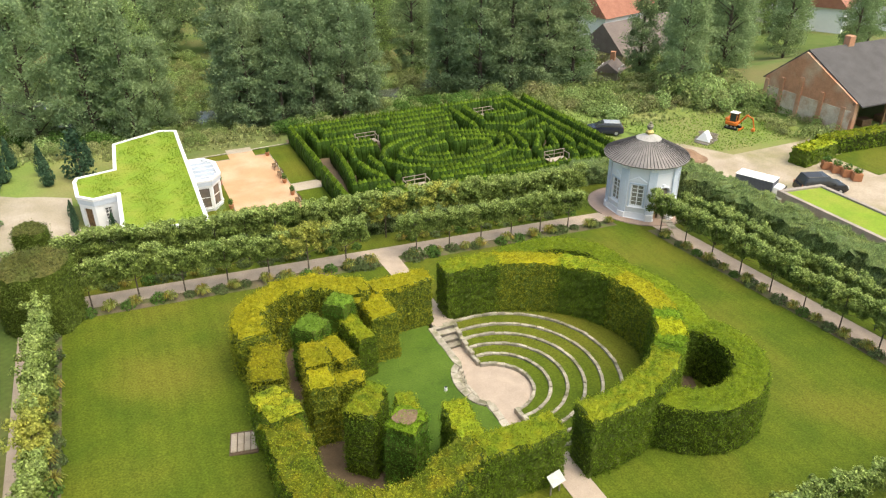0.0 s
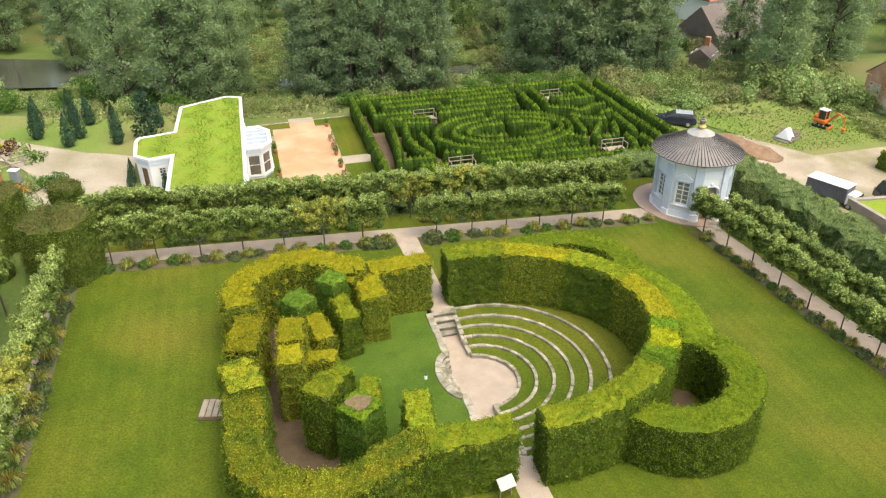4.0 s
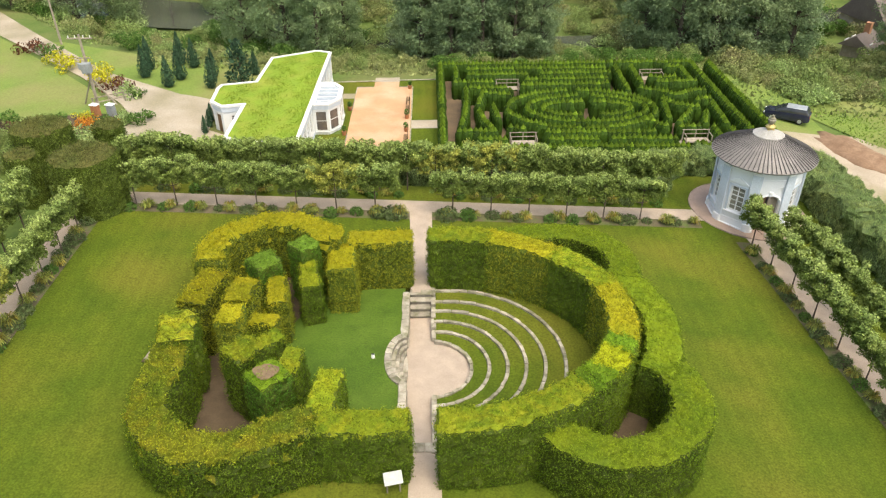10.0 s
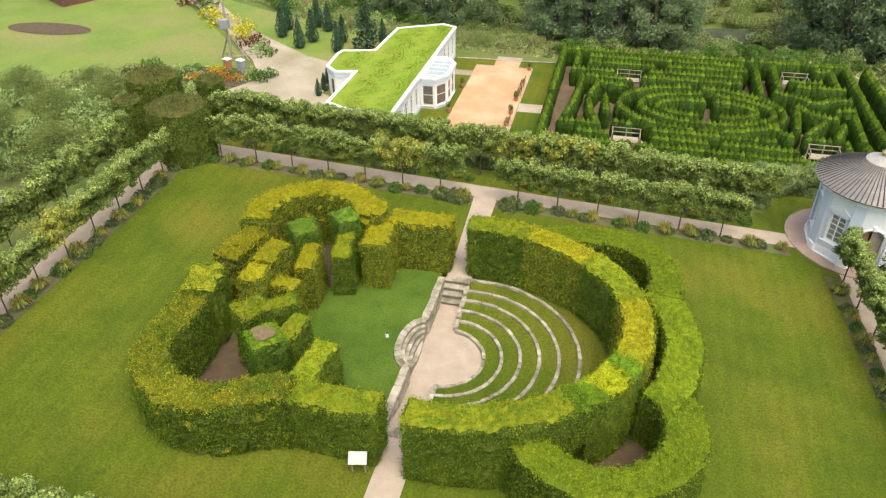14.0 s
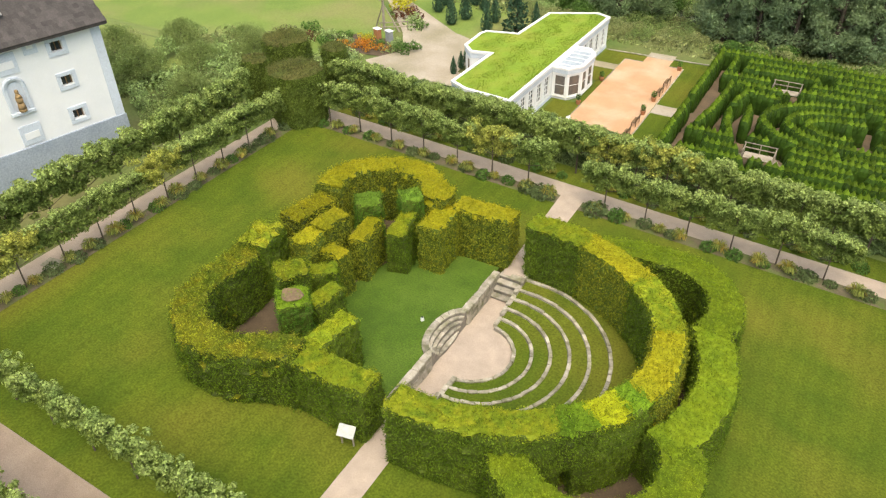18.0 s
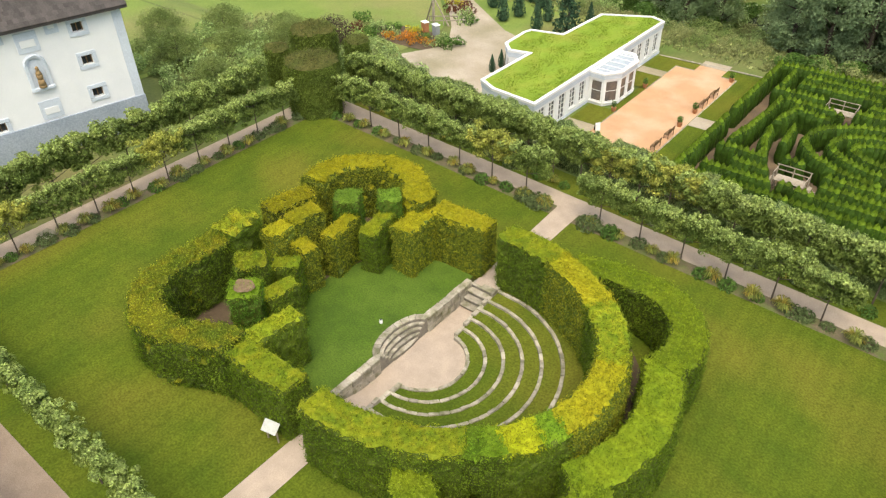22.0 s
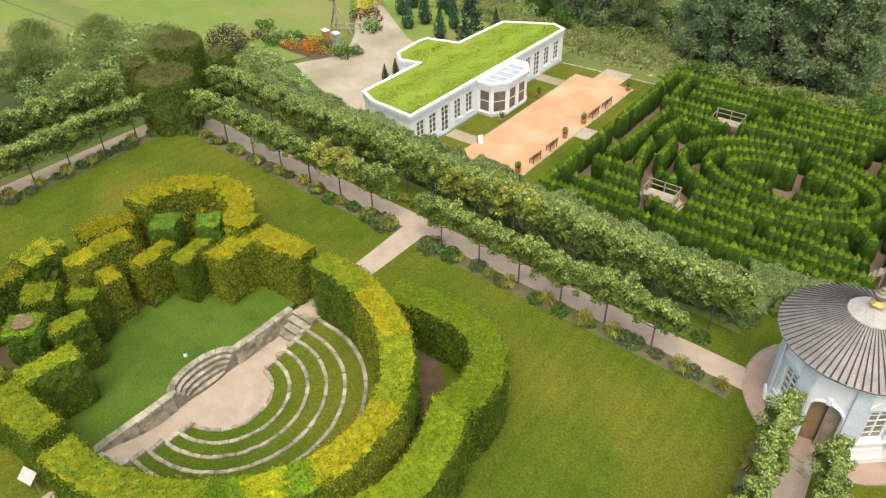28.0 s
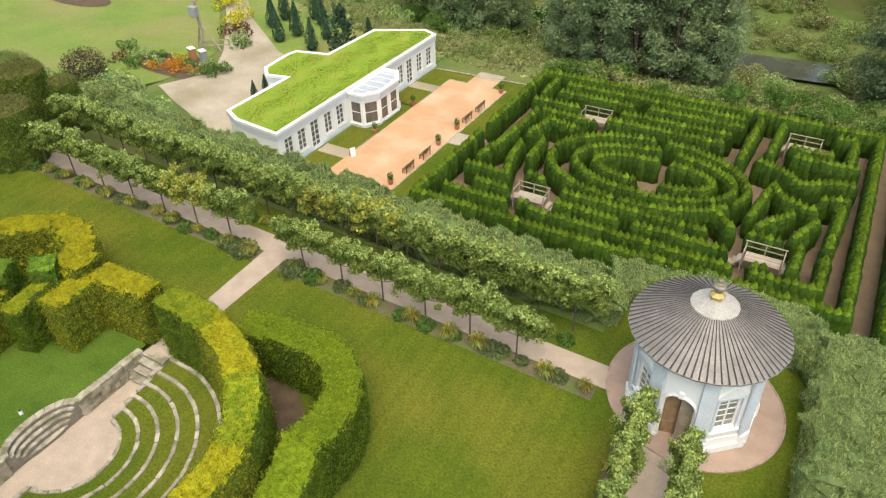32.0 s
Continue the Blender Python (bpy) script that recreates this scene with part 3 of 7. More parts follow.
put_mesh("bare_patch", raw_mesh("bare_patch", [(8.0 + (0.52 + 0.08 * math.sin(3 * a)) * math.cos(a), 20.78 + 0.45 * math.sin(a), 4.36 + 0.03 * math.sin(5 * a)) for a in np.linspace(0, 6.28, 19)[:-1]],
                                [tuple(range(18))], TWIGS), stump, "bare brown twigs")
block("yew_wing", "clipped yew wing facing the stage", 8.75, 22.95, 8.5, 21.4, 0.85, 3.7, YEW)

# old yews at the corner of the paths


def column_grid(x, y, r, top, step=0.3, jitter=0.05):
    """A squarish clipped column: sections round it, each from the foot up and over to the middle."""
    zb = gz(x, y)
    n, m = int(2 * math.pi * r / step) + 1, int((top - zb) / step)
    grid = []
    for a in np.linspace(0, 2 * math.pi, n):
        sec = [(r * (1.03 - 0.05 * k / m), zb - 0.1 + (top - zb) * k / m) for k in range(m + 1)] + [(r * f, top + 0.06 * (1 - f)) for f in (0.85, 0.6, 0.3, 0.05)]
        square = (abs(math.cos(a + 0.5)) ** 2.6 + abs(math.sin(a + 0.5)) ** 2.6) ** (-1 / 2.6)
        sec = np.array([(x + q * square * math.cos(a), y + q * square * math.sin(a), z) for q, z in sec])
        grid.append(sec + (RNG.normal(0, jitter, sec.shape) if 0 < a < 6.28 else 0))
    return np.array(grid)


for x, y, r, top in ((-5.6, 37.7, 1.72, 5.95), (-9.85, 41.8, 1.6, 6.0), (-9.3, 37.9, 0.85, 5.9), (-5.8, 42.2, 0.85, 5.9)):
    t = thing("old_yew", "old clipped dark yew column with a thin brownish top", "yew tree", "corner yews")
    put_mesh("foliage", hedge_mesh("foliage", None, 0, None, 0, OLD, grid=column_grid(x, y, r, top), density=620, size=0.09, rough=1.3, cap0=False, cap1=False), t)

# ---- maze ----


def thuja_template(rng):
    """One slim pointed thuja bush, foot at the origin, 1.85 m high."""
    rings = ((0.0, 0.38), (0.5, 0.45), (1.15, 0.46), (1.5, 0.40), (1.74, 0.27), (1.93, 0.12), (2.1, 0.01))
    sides = 9
    body = [(rr * (1 + rng.normal(0, 0.1)) * math.cos(k * 2 * math.pi / sides), rr * (1 + rng.normal(0, 0.1)) * math.sin(k * 2 * math.pi / sides), zz + rng.normal(0, 0.025)) for zz, rr in rings for k in range(sides)]
    bf = [(sides * q + k, sides * q + (k + 1) % sides, sides * q + sides + (k + 1) % sides, sides * q + sides + k) for q in range(len(rings) - 1) for k in range(sides)]
    n = 170
    z = 2.05 * rng.random(n) ** 0.75
    a = rng.random(n) * 2 * math.pi
    r = np.interp(z, [q[0] for q in rings], [q[1] for q in rings])
    pos = np.stack((r * np.cos(a), r * np.sin(a), z), 1)
    nrm = np.stack((np.cos(a), np.sin(a), np.full(n, 0.7)), 1)
    lv, lf = leaves(pos * np.array([0.98, 0.98, 1]), nrm, 0.105, 0.12, 0.3, -1.6, rng)
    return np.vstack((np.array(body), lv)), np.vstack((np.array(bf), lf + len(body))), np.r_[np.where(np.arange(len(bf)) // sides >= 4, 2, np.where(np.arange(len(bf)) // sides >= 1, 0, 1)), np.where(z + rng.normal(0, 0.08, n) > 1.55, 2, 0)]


THUJAS = [thuja_template(RNG) for _ in range(5)]
LOW = -2.3


def maze_run(points, spacing=0.4, height=1.0):
    pts = np.array(points, dtype=float)
    length = np.linalg.norm(np.diff(pts, axis=0), axis=1).sum()
    spots = resample(pts, max(2, int(length / spacing) + 1))
    V, Fc, mi, off = [], [], [], 0
    for x, y in spots:
        tv, tf, ti = THUJAS[RNG.integers(5)]
        c, s = math.cos(a := RNG.random() * 6.28), math.sin(a)
        k = RNG.uniform(0.82, 0.94)
        hh = height * RNG.uniform(0.96, 1.02)
        v = np.stack(((tv[:, 0] * c - tv[:, 1] * s) * k + x, (tv[:, 0] * s + tv[:, 1] * c) * k + y, tv[:, 2] * hh + gz(x, y)), 1)
        V.append(v)
        Fc.append(tf + off)
        mi.append(ti)
        off += len(tv)
    t = thing("maze_hedge", "row of pointed green thuja bushes forming a maze wall", "maze hedge", "maze hedges", "stuff")
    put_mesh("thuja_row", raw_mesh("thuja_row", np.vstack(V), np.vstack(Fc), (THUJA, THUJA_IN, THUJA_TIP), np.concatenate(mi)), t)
# outer walls of the maze
MX0, MX1, MY0, MY1 = 15.6, 41.1, 50.1, 71.3
RUNS = [
    [(MX0, MY0), (MX1, MY0)], [(MX0, 61.0), (MX0, MY1)], [(MX0 + 0.5, MY1), (MX1, MY1)], [(MX0, MY0 + 0.5), (MX0, 59.2)],
    [(MX1, MY0 + 0.5), (MX1, MY1 - 0.5)], [(42.9, 49.6), (42.9, 71.0)],
    # southern rows
    [(17.1, 51.7), (21.2, 51.7)], [(23.2, 51.6), (35.0, 51.5)], [(36.4, 51.5), (39.6, 51.6), (39.6, 54.6)],
    [(18.6, 53.2), (20.6, 53.2)], [(24.4, 53.0), (28.0, 53.0)], [(29.4, 53.0), (34.4, 53.0)], [(38.2, 53.2), (38.2, 55.0)], [(24.3, 54.4), (33.0, 54.3)],
    # western columns
    [(17.0, 54.9), (19.6, 54.8)], [(17.2, 56.2), (17.6, 58.6), (17.9, 62.7), (17.9, 64.2)], [(19.9, 54.9), (19.2, 57.0), (18.9, 59.2)],
    [(18.9, 60.8), (19.4, 63.4), (21.8, 62.9)], [(20.4, 57.6), (20.2, 60.2)], [(17.0, 66.2), (20.4, 66.1)], [(18.4, 64.7), (21.6, 64.5)],
    [(17.1, 67.6), (17.1, 70.0)], [(21.3, 55.6), (22.3, 55.2)],
    # northern rows
    [(18.4, 69.8), (32.0, 69.8)], [(18.4, 68.2), (24.0, 68.2)], [(25.6, 68.4), (32.2, 68.5)], [(24.0, 66.7), (31.6, 66.9)], [(23.4, 65.2), (31.4, 65.4)],
    [(33.1, 63.9), (33.2, 70.2)], [(34.7, 65.6), (34.8, 70.0)], [(38.6, 69.9), (39.6, 69.9), (39.6, 66.6)],
    # eastern columns
    [(36.4, 65.7), (40.0, 65.9)], [(34.3, 64.0), (35.7, 63.6), (37.2, 62.2), (38.8, 63.3), (40.0, 63.4)], [(36.0, 67.0), (38.3, 67.0)],
    [(35.7, 61.4), (36.4, 60.0), (38.2, 59.5)], [(35.5, 60.4), (35.1, 57.2)], [(32.9, 57.0), (34.3, 55.4)], [(35.8, 56.4), (37.2, 58.4)],
    [(37.8, 56.0), (38.6, 58.2)], [(38.7, 61.0), (39.9, 61.4)], [(39.6, 56.0), (39.8, 60.2)], [(35.6, 55.2), (37.0, 55.2)],
    # ovals in the middle
    ellipse(27.9, 59.4, 6.5, 4.3, 97, 172, 26), ellipse(27.9, 59.4, 6.5, 4.3, 183, 262, 26), ellipse(27.9, 59.4, 6.5, 4.3, 86, -20, 34), ellipse(27.9, 59.4, 6.5, 4.3, -30, -92, 22),
    ellipse(28.1, 59.4, 5.0, 2.9, 92, 178, 26), ellipse(28.1, 59.4, 5.0, 2.9, 190, 268, 24), ellipse(28.6, 59.4, 5.0, 2.9, 80, -92, 44),
    ellipse(28.0, 59.4, 3.5, 1.55, 88, 262, 26), ellipse(28.9, 59.4, 3.4, 1.5, 82, -80, 26),
]
WOOD_PALE = material("pale_deck_timber", (0.40, 0.35, 0.28), (0.31, 0.265, 0.21), scale=3, fine=25, rough=0.85, bump=0.4, obj_random=0.15)
BRIDGES = ((22.0, 66.2, 0), (22.2, 53.8, 0), (36.55, 53.9, 0), (36.5, 68.5, 0))
# further rows wherever a gap between the hedges is wider than a walk
grown = np.vstack([resample(np.array(r, dtype=float), max(2, int(sum(math.dist(a, b) for a, b in zip(r, r[1:])) / 0.4))) for r in RUNS])
more = [ellipse(27.9, 59.4, 8.0, 5.7, 100, 400, 120)]
for line in more:
    pts = resample(np.array(line, dtype=float), max(2, int(sum(math.dist(a, b) for a, b in zip(line, line[1:])) / 0.4)))
    run = []
    for k, p in enumerate([*pts, (0, 0)]):
        near_bridge = any(abs(p[0] - bx) < 2.0 and abs(p[1] - by) < 0.9 for bx, by, _ in BRIDGES)
        if k < len(pts) and k % 23 < 20 and MX0 < p[0] < MX1 and not near_bridge and np.min(np.hypot(grown[:, 0] - p[0], grown[:, 1] - p[1])) > 1.3:
            run.append((float(p[0]), float(p[1])))
        else:
            if len(run) > 2:
                RUNS.append(run)
            run = []
    added = [q for r in RUNS for q in r]
    grown = np.vstack((grown, np.array(added)))
for run in RUNS:
    maze_run(run)

maze_path = new("maze_path", raw_mesh("maze_path", [(15.2, 49.6, LOW + 0.03), (43.4, 49.6, LOW + 0.03), (43.4, 72.8, LOW + 0.03), (15.2, 72.8, LOW + 0.03)],
                                      [(0, 1, 2, 3)], material("maze_bark_path", (0.17, 0.12, 0.075), (0.12, 0.09, 0.06), scale=0.8, fine=12, rough=0.95, bump=0.8, bump_scale=15)))
tagged(maze_path, "brown trodden path between the maze hedges", "path", kind="structure")


def maze_bridge(x, y, rz):
    """A small timber bridge over a maze hedge: deck planks, posts and handrails."""
    t = thing("timber_bridge", "weathered timber footbridge with handrails over the maze hedge", "footbridge", "maze footbridges", at=(x, y, gz(x, y)), rz=rz)
    t.scale = (0.88, 0.8, 0.95)
    for k in range(6):
        part("deck_plank", box(2.2, 0.16, 0.05, (0, -0.5 + 0.2 * k, 1.05), 0.008), WOOD_PALE, t)
    for px in (-1.2, 1.2):
        for py in (-0.58, 0.58):
            part("post", box(0.09, 0.09, 1.85 if py > 0 else 1.7, (px, py, 0), 0.01), WOOD_GREY, t)
    part("post", box(0.08, 0.08, 0.85, (0, 0.58, 1.0), 0.01), WOOD_GREY, t)
    part("handrail", box(2.6, 0.09, 0.05, (0, 0.58, 1.82), 0.01), WOOD_GREY, t)
    part("rail", box(2.5, 0.05, 0.08, (0, 0.58, 1.42), 0.01), WOOD_GREY, t)
    for px in (-1.2, 1.2):
        part("end_rail", box(0.06, 1.1, 0.06, (px, 0, 1.62), 0.01), WOOD_GREY, t)
    for k in range(3):
        for sx in (-1, 1):
            part("step", box(0.3, 1.1, 0.05, (sx * (1.4 + 0.27 * k), 0, 0.78 - 0.27 * k), 0.008), WOOD_GREY, t)
    for sx in (-1, 1):
        for py in (-0.5, 0.5):
            part("stringer", between((sx * 1.22, py, 1.0), (sx * 2.15, py, 0.05), 0.04, 0.04, 4), WOOD_GREY, t)


for x, y, rz in BRIDGES:
    maze_bridge(x, y, rz)
    maze_run([(x - 0.25, y - 0.98), (x + 0.15, y - 1.0)], height=0.75)

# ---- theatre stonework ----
# Limestone darkened to paint the shadow on the step risers.
RISER = material("shadow_dark_limestone", (0.27, 0.245, 0.205), (0.18, 0.165, 0.14), scale=4, fine=20, rough=0.9, bump=0.5)


def stone_block(sx, sy, sz, rough=0.02, rng=RNG):
    bm = box(1, 1, 1, (0, 0, -1))
    bmesh.ops.bevel(bm, geom=bm.edges[:], offset=0.09, segments=1, affect="EDGES")
    for v in bm.verts:
        v.co += Vector(rng.normal(0, 0.03, 3))
        v.co = Vector((v.co.x * sx, v.co.y * sy, v.co.z * sz))
    me = bpy.data.meshes.new("stone")
    bm.to_mesh(me)
    bm.free()
    me.materials.append(STONE)
    return me


BLOCKS = [stone_block(0.5, 0.22, 0.3) for _ in range(6)]


def lay_stones(parent, pts, z, each=0.5, height=None, wide=1.0, zs=None):
    pts = np.asarray(pts, dtype=float)
    length = np.linalg.norm(np.diff(pts, axis=0), axis=1).sum()
    n = max(1, int(round(length / each)))
    ends = resample(pts, n + 1)
    for k in range(n):
        a, b = ends[k], ends[k + 1]
        d = b - a
        L = float(np.hypot(*d))
        zz = z if zs is None else zs((a[1] + b[1]) / 2)
        ob = put_mesh("stone", BLOCKS[RNG.integers(6)], parent)
        ob.matrix_basis = (pose((a[0] + b[0]) / 2, (a[1] + b[1]) / 2, zz + RNG.normal(0, 0.012), RNG.normal(0, 1), RNG.normal(0, 1), math.degrees(math.atan2(d[1], d[0])))
                           @ Matrix.Diagonal((L / 0.5 * 0.985, wide, height / 0.3 if height else 1.0, 1)))


for t, pts, z in KERBS:
    lay_stones(t, pts, z, 0.46, wide=0.8)

SY = 25.1
wall = thing("stage_wall", "low dry stone wall along the edge of the grass stage", "stone wall")
for y0, y1 in ((19.8, 23.4), (26.8, 30.3)):
    for c in range(4):
        lay_stones(wall, [(13.34, y0), (13.34, y1)], 0.0, 0.42 + 0.05 * c, 0.27, 0.9, zs=lambda y, c=c: 0.32 + 0.235 * c)
    lay_stones(wall, [(13.25, y0), (13.25, y1)], 1.12, 0.62, 0.09, 1.7)


def arc_stone(outer, inner, a0, a1, z0, z1):
    """One wedge of a curved step between two half-ellipses (rx, ry), with eased edges."""
    mid = (a0 + a1) / 2
    pts = [(13.36 - rx * math.cos(a), SY + ry * math.sin(a)) for rx, ry, a in ((*outer, a0), (*outer, mid), (*outer, a1), (*inner, a1), (*inner, mid), (*inner, a0))]
    return prism(pts[::-1], z0, z1 + RNG.normal(0, 0.006), 0.012)


curve = thing("stage_steps", "curved limestone steps rising to the grass stage", "steps")
RINGS = ((1.02, 1.85), (0.7, 1.5), (0.52, 1.32), (0.34, 1.14), (0.16, 0.96), (-0.06, 0.8))
for k, (outer, inner) in enumerate(zip(RINGS, RINGS[1:])):
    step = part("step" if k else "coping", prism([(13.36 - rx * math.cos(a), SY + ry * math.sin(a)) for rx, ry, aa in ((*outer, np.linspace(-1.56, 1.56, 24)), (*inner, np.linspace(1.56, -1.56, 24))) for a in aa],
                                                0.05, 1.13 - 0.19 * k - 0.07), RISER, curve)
    count = 11 - k
    cuts = np.linspace(-1.57, 1.57, count + 1) + np.r_[0, RNG.normal(0, 0.03, count - 1), 0]
    for a0, a1 in zip(cuts, cuts[1:]):
        part("stone", arc_stone(outer, (inner[0] - 0.02, inner[1] - 0.02), a0 + 0.008, a1 - 0.008, 1.13 - 0.19 * k - 0.069, 1.13 - 0.19 * k), STONE, step)
stair = thing("garden_steps", "short flight of worn stone steps down into the theatre", "steps")
for k in range(4):
    tread = part("step", box(1.1, 0.36, 0.17 + 0.23 * k, (14.02, 29.42 + 0.33 * k, 0.13), 0.0), RISER, stair, "riser darkened with painted shadow")
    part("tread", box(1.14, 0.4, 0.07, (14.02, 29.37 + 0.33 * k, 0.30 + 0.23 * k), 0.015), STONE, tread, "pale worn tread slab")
part("landing", box(1.15, 0.6, 0.3, (14.05, 30.9, 0.76), 0.02), GRAVEL, stair, "gravel landing")
cheek = thing("step_cheek", "stepped stone edging beside the seats", "stone wall")
for y0, y1, z in ((27.3, 28.0, 0.44), (28.0, 28.7, 0.55), (28.7, 29.5, 0.7), (29.5, 30.15, 0.88), (30.15, 31.0, 1.05)):
    lay_stones(cheek, [(14.68, y0), (14.68, y1)], z, 0.4, 0.4, 1.1)
for y0, y1, z in ((22.6, 23.3, 0.44), (21.9, 22.6, 0.55), (21.1, 21.9, 0.7), (20.4, 21.1, 0.88), (19.4, 20.4, 1.05)):
    lay_stones(cheek, [(14.68, y0), (14.68, y1)], z, 0.4, 0.4, 1.1)
slab = thing("threshold_slab", "pale stone threshold slabs across the theatre entrance", "paving slab")
for k in range(3):
    part("slab", box(0.42, 0.5, 0.1, (13.62 + 0.44 * k, 19.75, 0.88), 0.015), STONE, slab)

STAGE_GRASS = material("lush_stage_grass", (0.068, 0.124, 0.010), (0.049, 0.095, 0.008), scale=1.3, fine=14, rough=0.9, bump=1.0, bump_scale=22, grain_by=0.4,
                       third=(0.08, 0.135, 0.014), third_scale=0.5)
rows, faces = [], []
for i, x in enumerate(np.linspace(7.3, 13.2, 48)):
    half = 5.6 * (1 - ((13.2 - x) / 6.1) ** 3) ** 0.5
    for j, f in enumerate(np.linspace(-1, 1, 71)):
        y = SY + half * f
        cut = abs(y - SY) < 1.7 and x > 13.3 - 0.82 * math.sqrt(1 - ((y - SY) / 1.72) ** 2)
        rows.append((x, y, STAGE_Z + 0.02 + 0.015 * math.sin(1.9 * x + 0.8 * y) - (0.8 if cut else 0)))
faces = [(i * 71 + j, (i + 1) * 71 + j, (i + 1) * 71 + j + 1, i * 71 + j + 1) for i in range(47) for j in range(70)]
tagged(new("stage_lawn", raw_mesh("stage_lawn", rows, faces, STAGE_GRASS, smooth=True)), "lush dark green grass stage of the theatre", "lawn", kind="structure")

for name, pts in (("soil_stage", ellipse(6.4, 25.0, 2.9, 7.6, 0, 360, 40)), ("soil_lobes", ellipse(15.05, 24.95, 8.3, 6.8, 66, -52, 40) + ellipse(15.05, 24.95, 9.75, 9.0, -52, 66, 40) + [(0, 0)])):
    n = len(pts) - 1
    if name == "soil_stage":
        me = raw_mesh(name, [(x, y, STAGE_Z - 0.04) for x, y in pts[:-1]], [tuple(range(n))], SOIL)
    else:
        me = raw_mesh(name, [(x, y, gz(x, y) + 0.034) for x, y in pts[:-1]], [(k, n - 1 - k, n - 2 - k, k + 1) for k in range(n // 2 - 1)], SOIL)
    tagged(new(name, me), "bare brown soil between the clipped hedges", "soil", kind="structure")

BOARD = material("grey_printed_panel", (0.48, 0.50, 0.47), (0.40, 0.42, 0.39), scale=6, fine=30, rough=0.5, bump=0.02)
board = thing("information_board", "small white information board on a slanting stand", "sign", at=(13.1, 17.45, gz(13.1, 17.45)), rz=12)
part("panel", join(box(0.72, 0.5, 0.035, (0, 0, 0), 0.01)), BOARD, board, m=pose(0, 0, 0.82, 35, 0, 0))
for sx in (-0.25, 0.25):
    part("post", box(0.06, 0.06, 0.8, (sx, 0.0, 0), 0.008), WOOD_GREY, board)
spot = thing("garden_spotlight", "small white spotlight in the stage grass", "lamp", at=(11.8, 25.22, STAGE_Z))
part("housing", tube(0.09, 0.07, 0.2, sides=12), WHITE_PAINT, spot)
part("lens", tube(0.06, 0.06, 0.02, (0, 0, 0.2), 12), DARK_GLASS, spot)
pit = thing("stone_pit_cover", "weathered wooden cover boards in a stone frame on the lawn", "pit cover", at=(2.1, 24.75, gz(2.1, 24.75)), rz=-12)
part("frame", box(1.2, 1.4, 0.1, (0, 0, 0), 0.02), SOIL, pit)
for k in range(4):
    part("board", box(0.24, 1.1, 0.05, (-0.42 + 0.28 * k, 0, 0.1), 0.01), WOOD_GREY, pit)
flag = thing("paving_slab", "pale paving slab set in the western path", "paving slab", at=(-5.9, 18.4, gz(-5.9, 18.4) + 0.05), rz=10)
part("slab", box(0.95, 0.7, 0.06, (0, 0, 0), 0.02), STONE, flag)

# ---- pavilion ----
PX, PY, PZ = 35.8, 40.75, -0.66
pav = thing("garden_pavilion", "white and pale blue octagonal garden pavilion with a grey metal roof", "pavilion", at=(PX, PY, PZ), rz=-93)
APO = 2.45
DOOR_WOOD = material("worn_door_wood", (0.33, 0.22, 0.13), (0.24, 0.15, 0.09), scale=4, fine=25, rough=0.8, bump=0.3)
FACE = 2 * APO * math.tan(math.pi / 8)


def on_face(k):
    """Pose of face k: x along the wall, y outwards, z up."""
    a = 45 * k
    return pose(APO * math.cos(radians(a)), APO * math.sin(radians(a)), 0, 0, 0, a - 90)


def octagon(r0, z0, r1, z1, sides=8):
    """A ring band of the octagon between two apothems and heights."""
    bm = bmesh.new()
    s = 1 / math.cos(math.pi / sides)
    lo = [bm.verts.new((r0 * s * math.cos((k + 0.5) * 2 * math.pi / sides), r0 * s * math.sin((k + 0.5) * 2 * math.pi / sides), z0)) for k in range(sides)]
    hi = [bm.verts.new((r1 * s * math.cos((k + 0.5) * 2 * math.pi / sides), r1 * s * math.sin((k + 0.5) * 2 * math.pi / sides), z1)) for k in range(sides)]
    for k in range(sides):
        bm.faces.new((lo[k], lo[(k + 1) % sides], hi[(k + 1) % sides], hi[k]))
    bm.faces.new(hi)
    bm.faces.new(lo[::-1])
    return bm




def plinth_band(out, z0, z1, side):
    """A length of plinth in front of one face; side -1 or 1 stops it at the door."""
    t = math.tan(math.pi / 8)
    inner, outer = (APO - 0.2) * t, (APO + out) * t
    pts = [(-outer, out), (outer, out), (inner, -0.2), (-inner, -0.2)] if not side else [(side * 0.64, out), (side * outer, out), (side * inner, -0.2), (side * 0.64, -0.2)]
    bm = bmesh.new()
    lo = [bm.verts.new((x, y, z0)) for x, y in pts]
    hi = [bm.verts.new((x, y, z1)) for x, y in pts]
    bm.faces.new(hi)
    for q in range(4):
        bm.faces.new((lo[q], lo[(q + 1) % 4], hi[(q + 1) % 4], hi[q]))
    bmesh.ops.recalc_face_normals(bm, faces=bm.faces[:])
    return bm


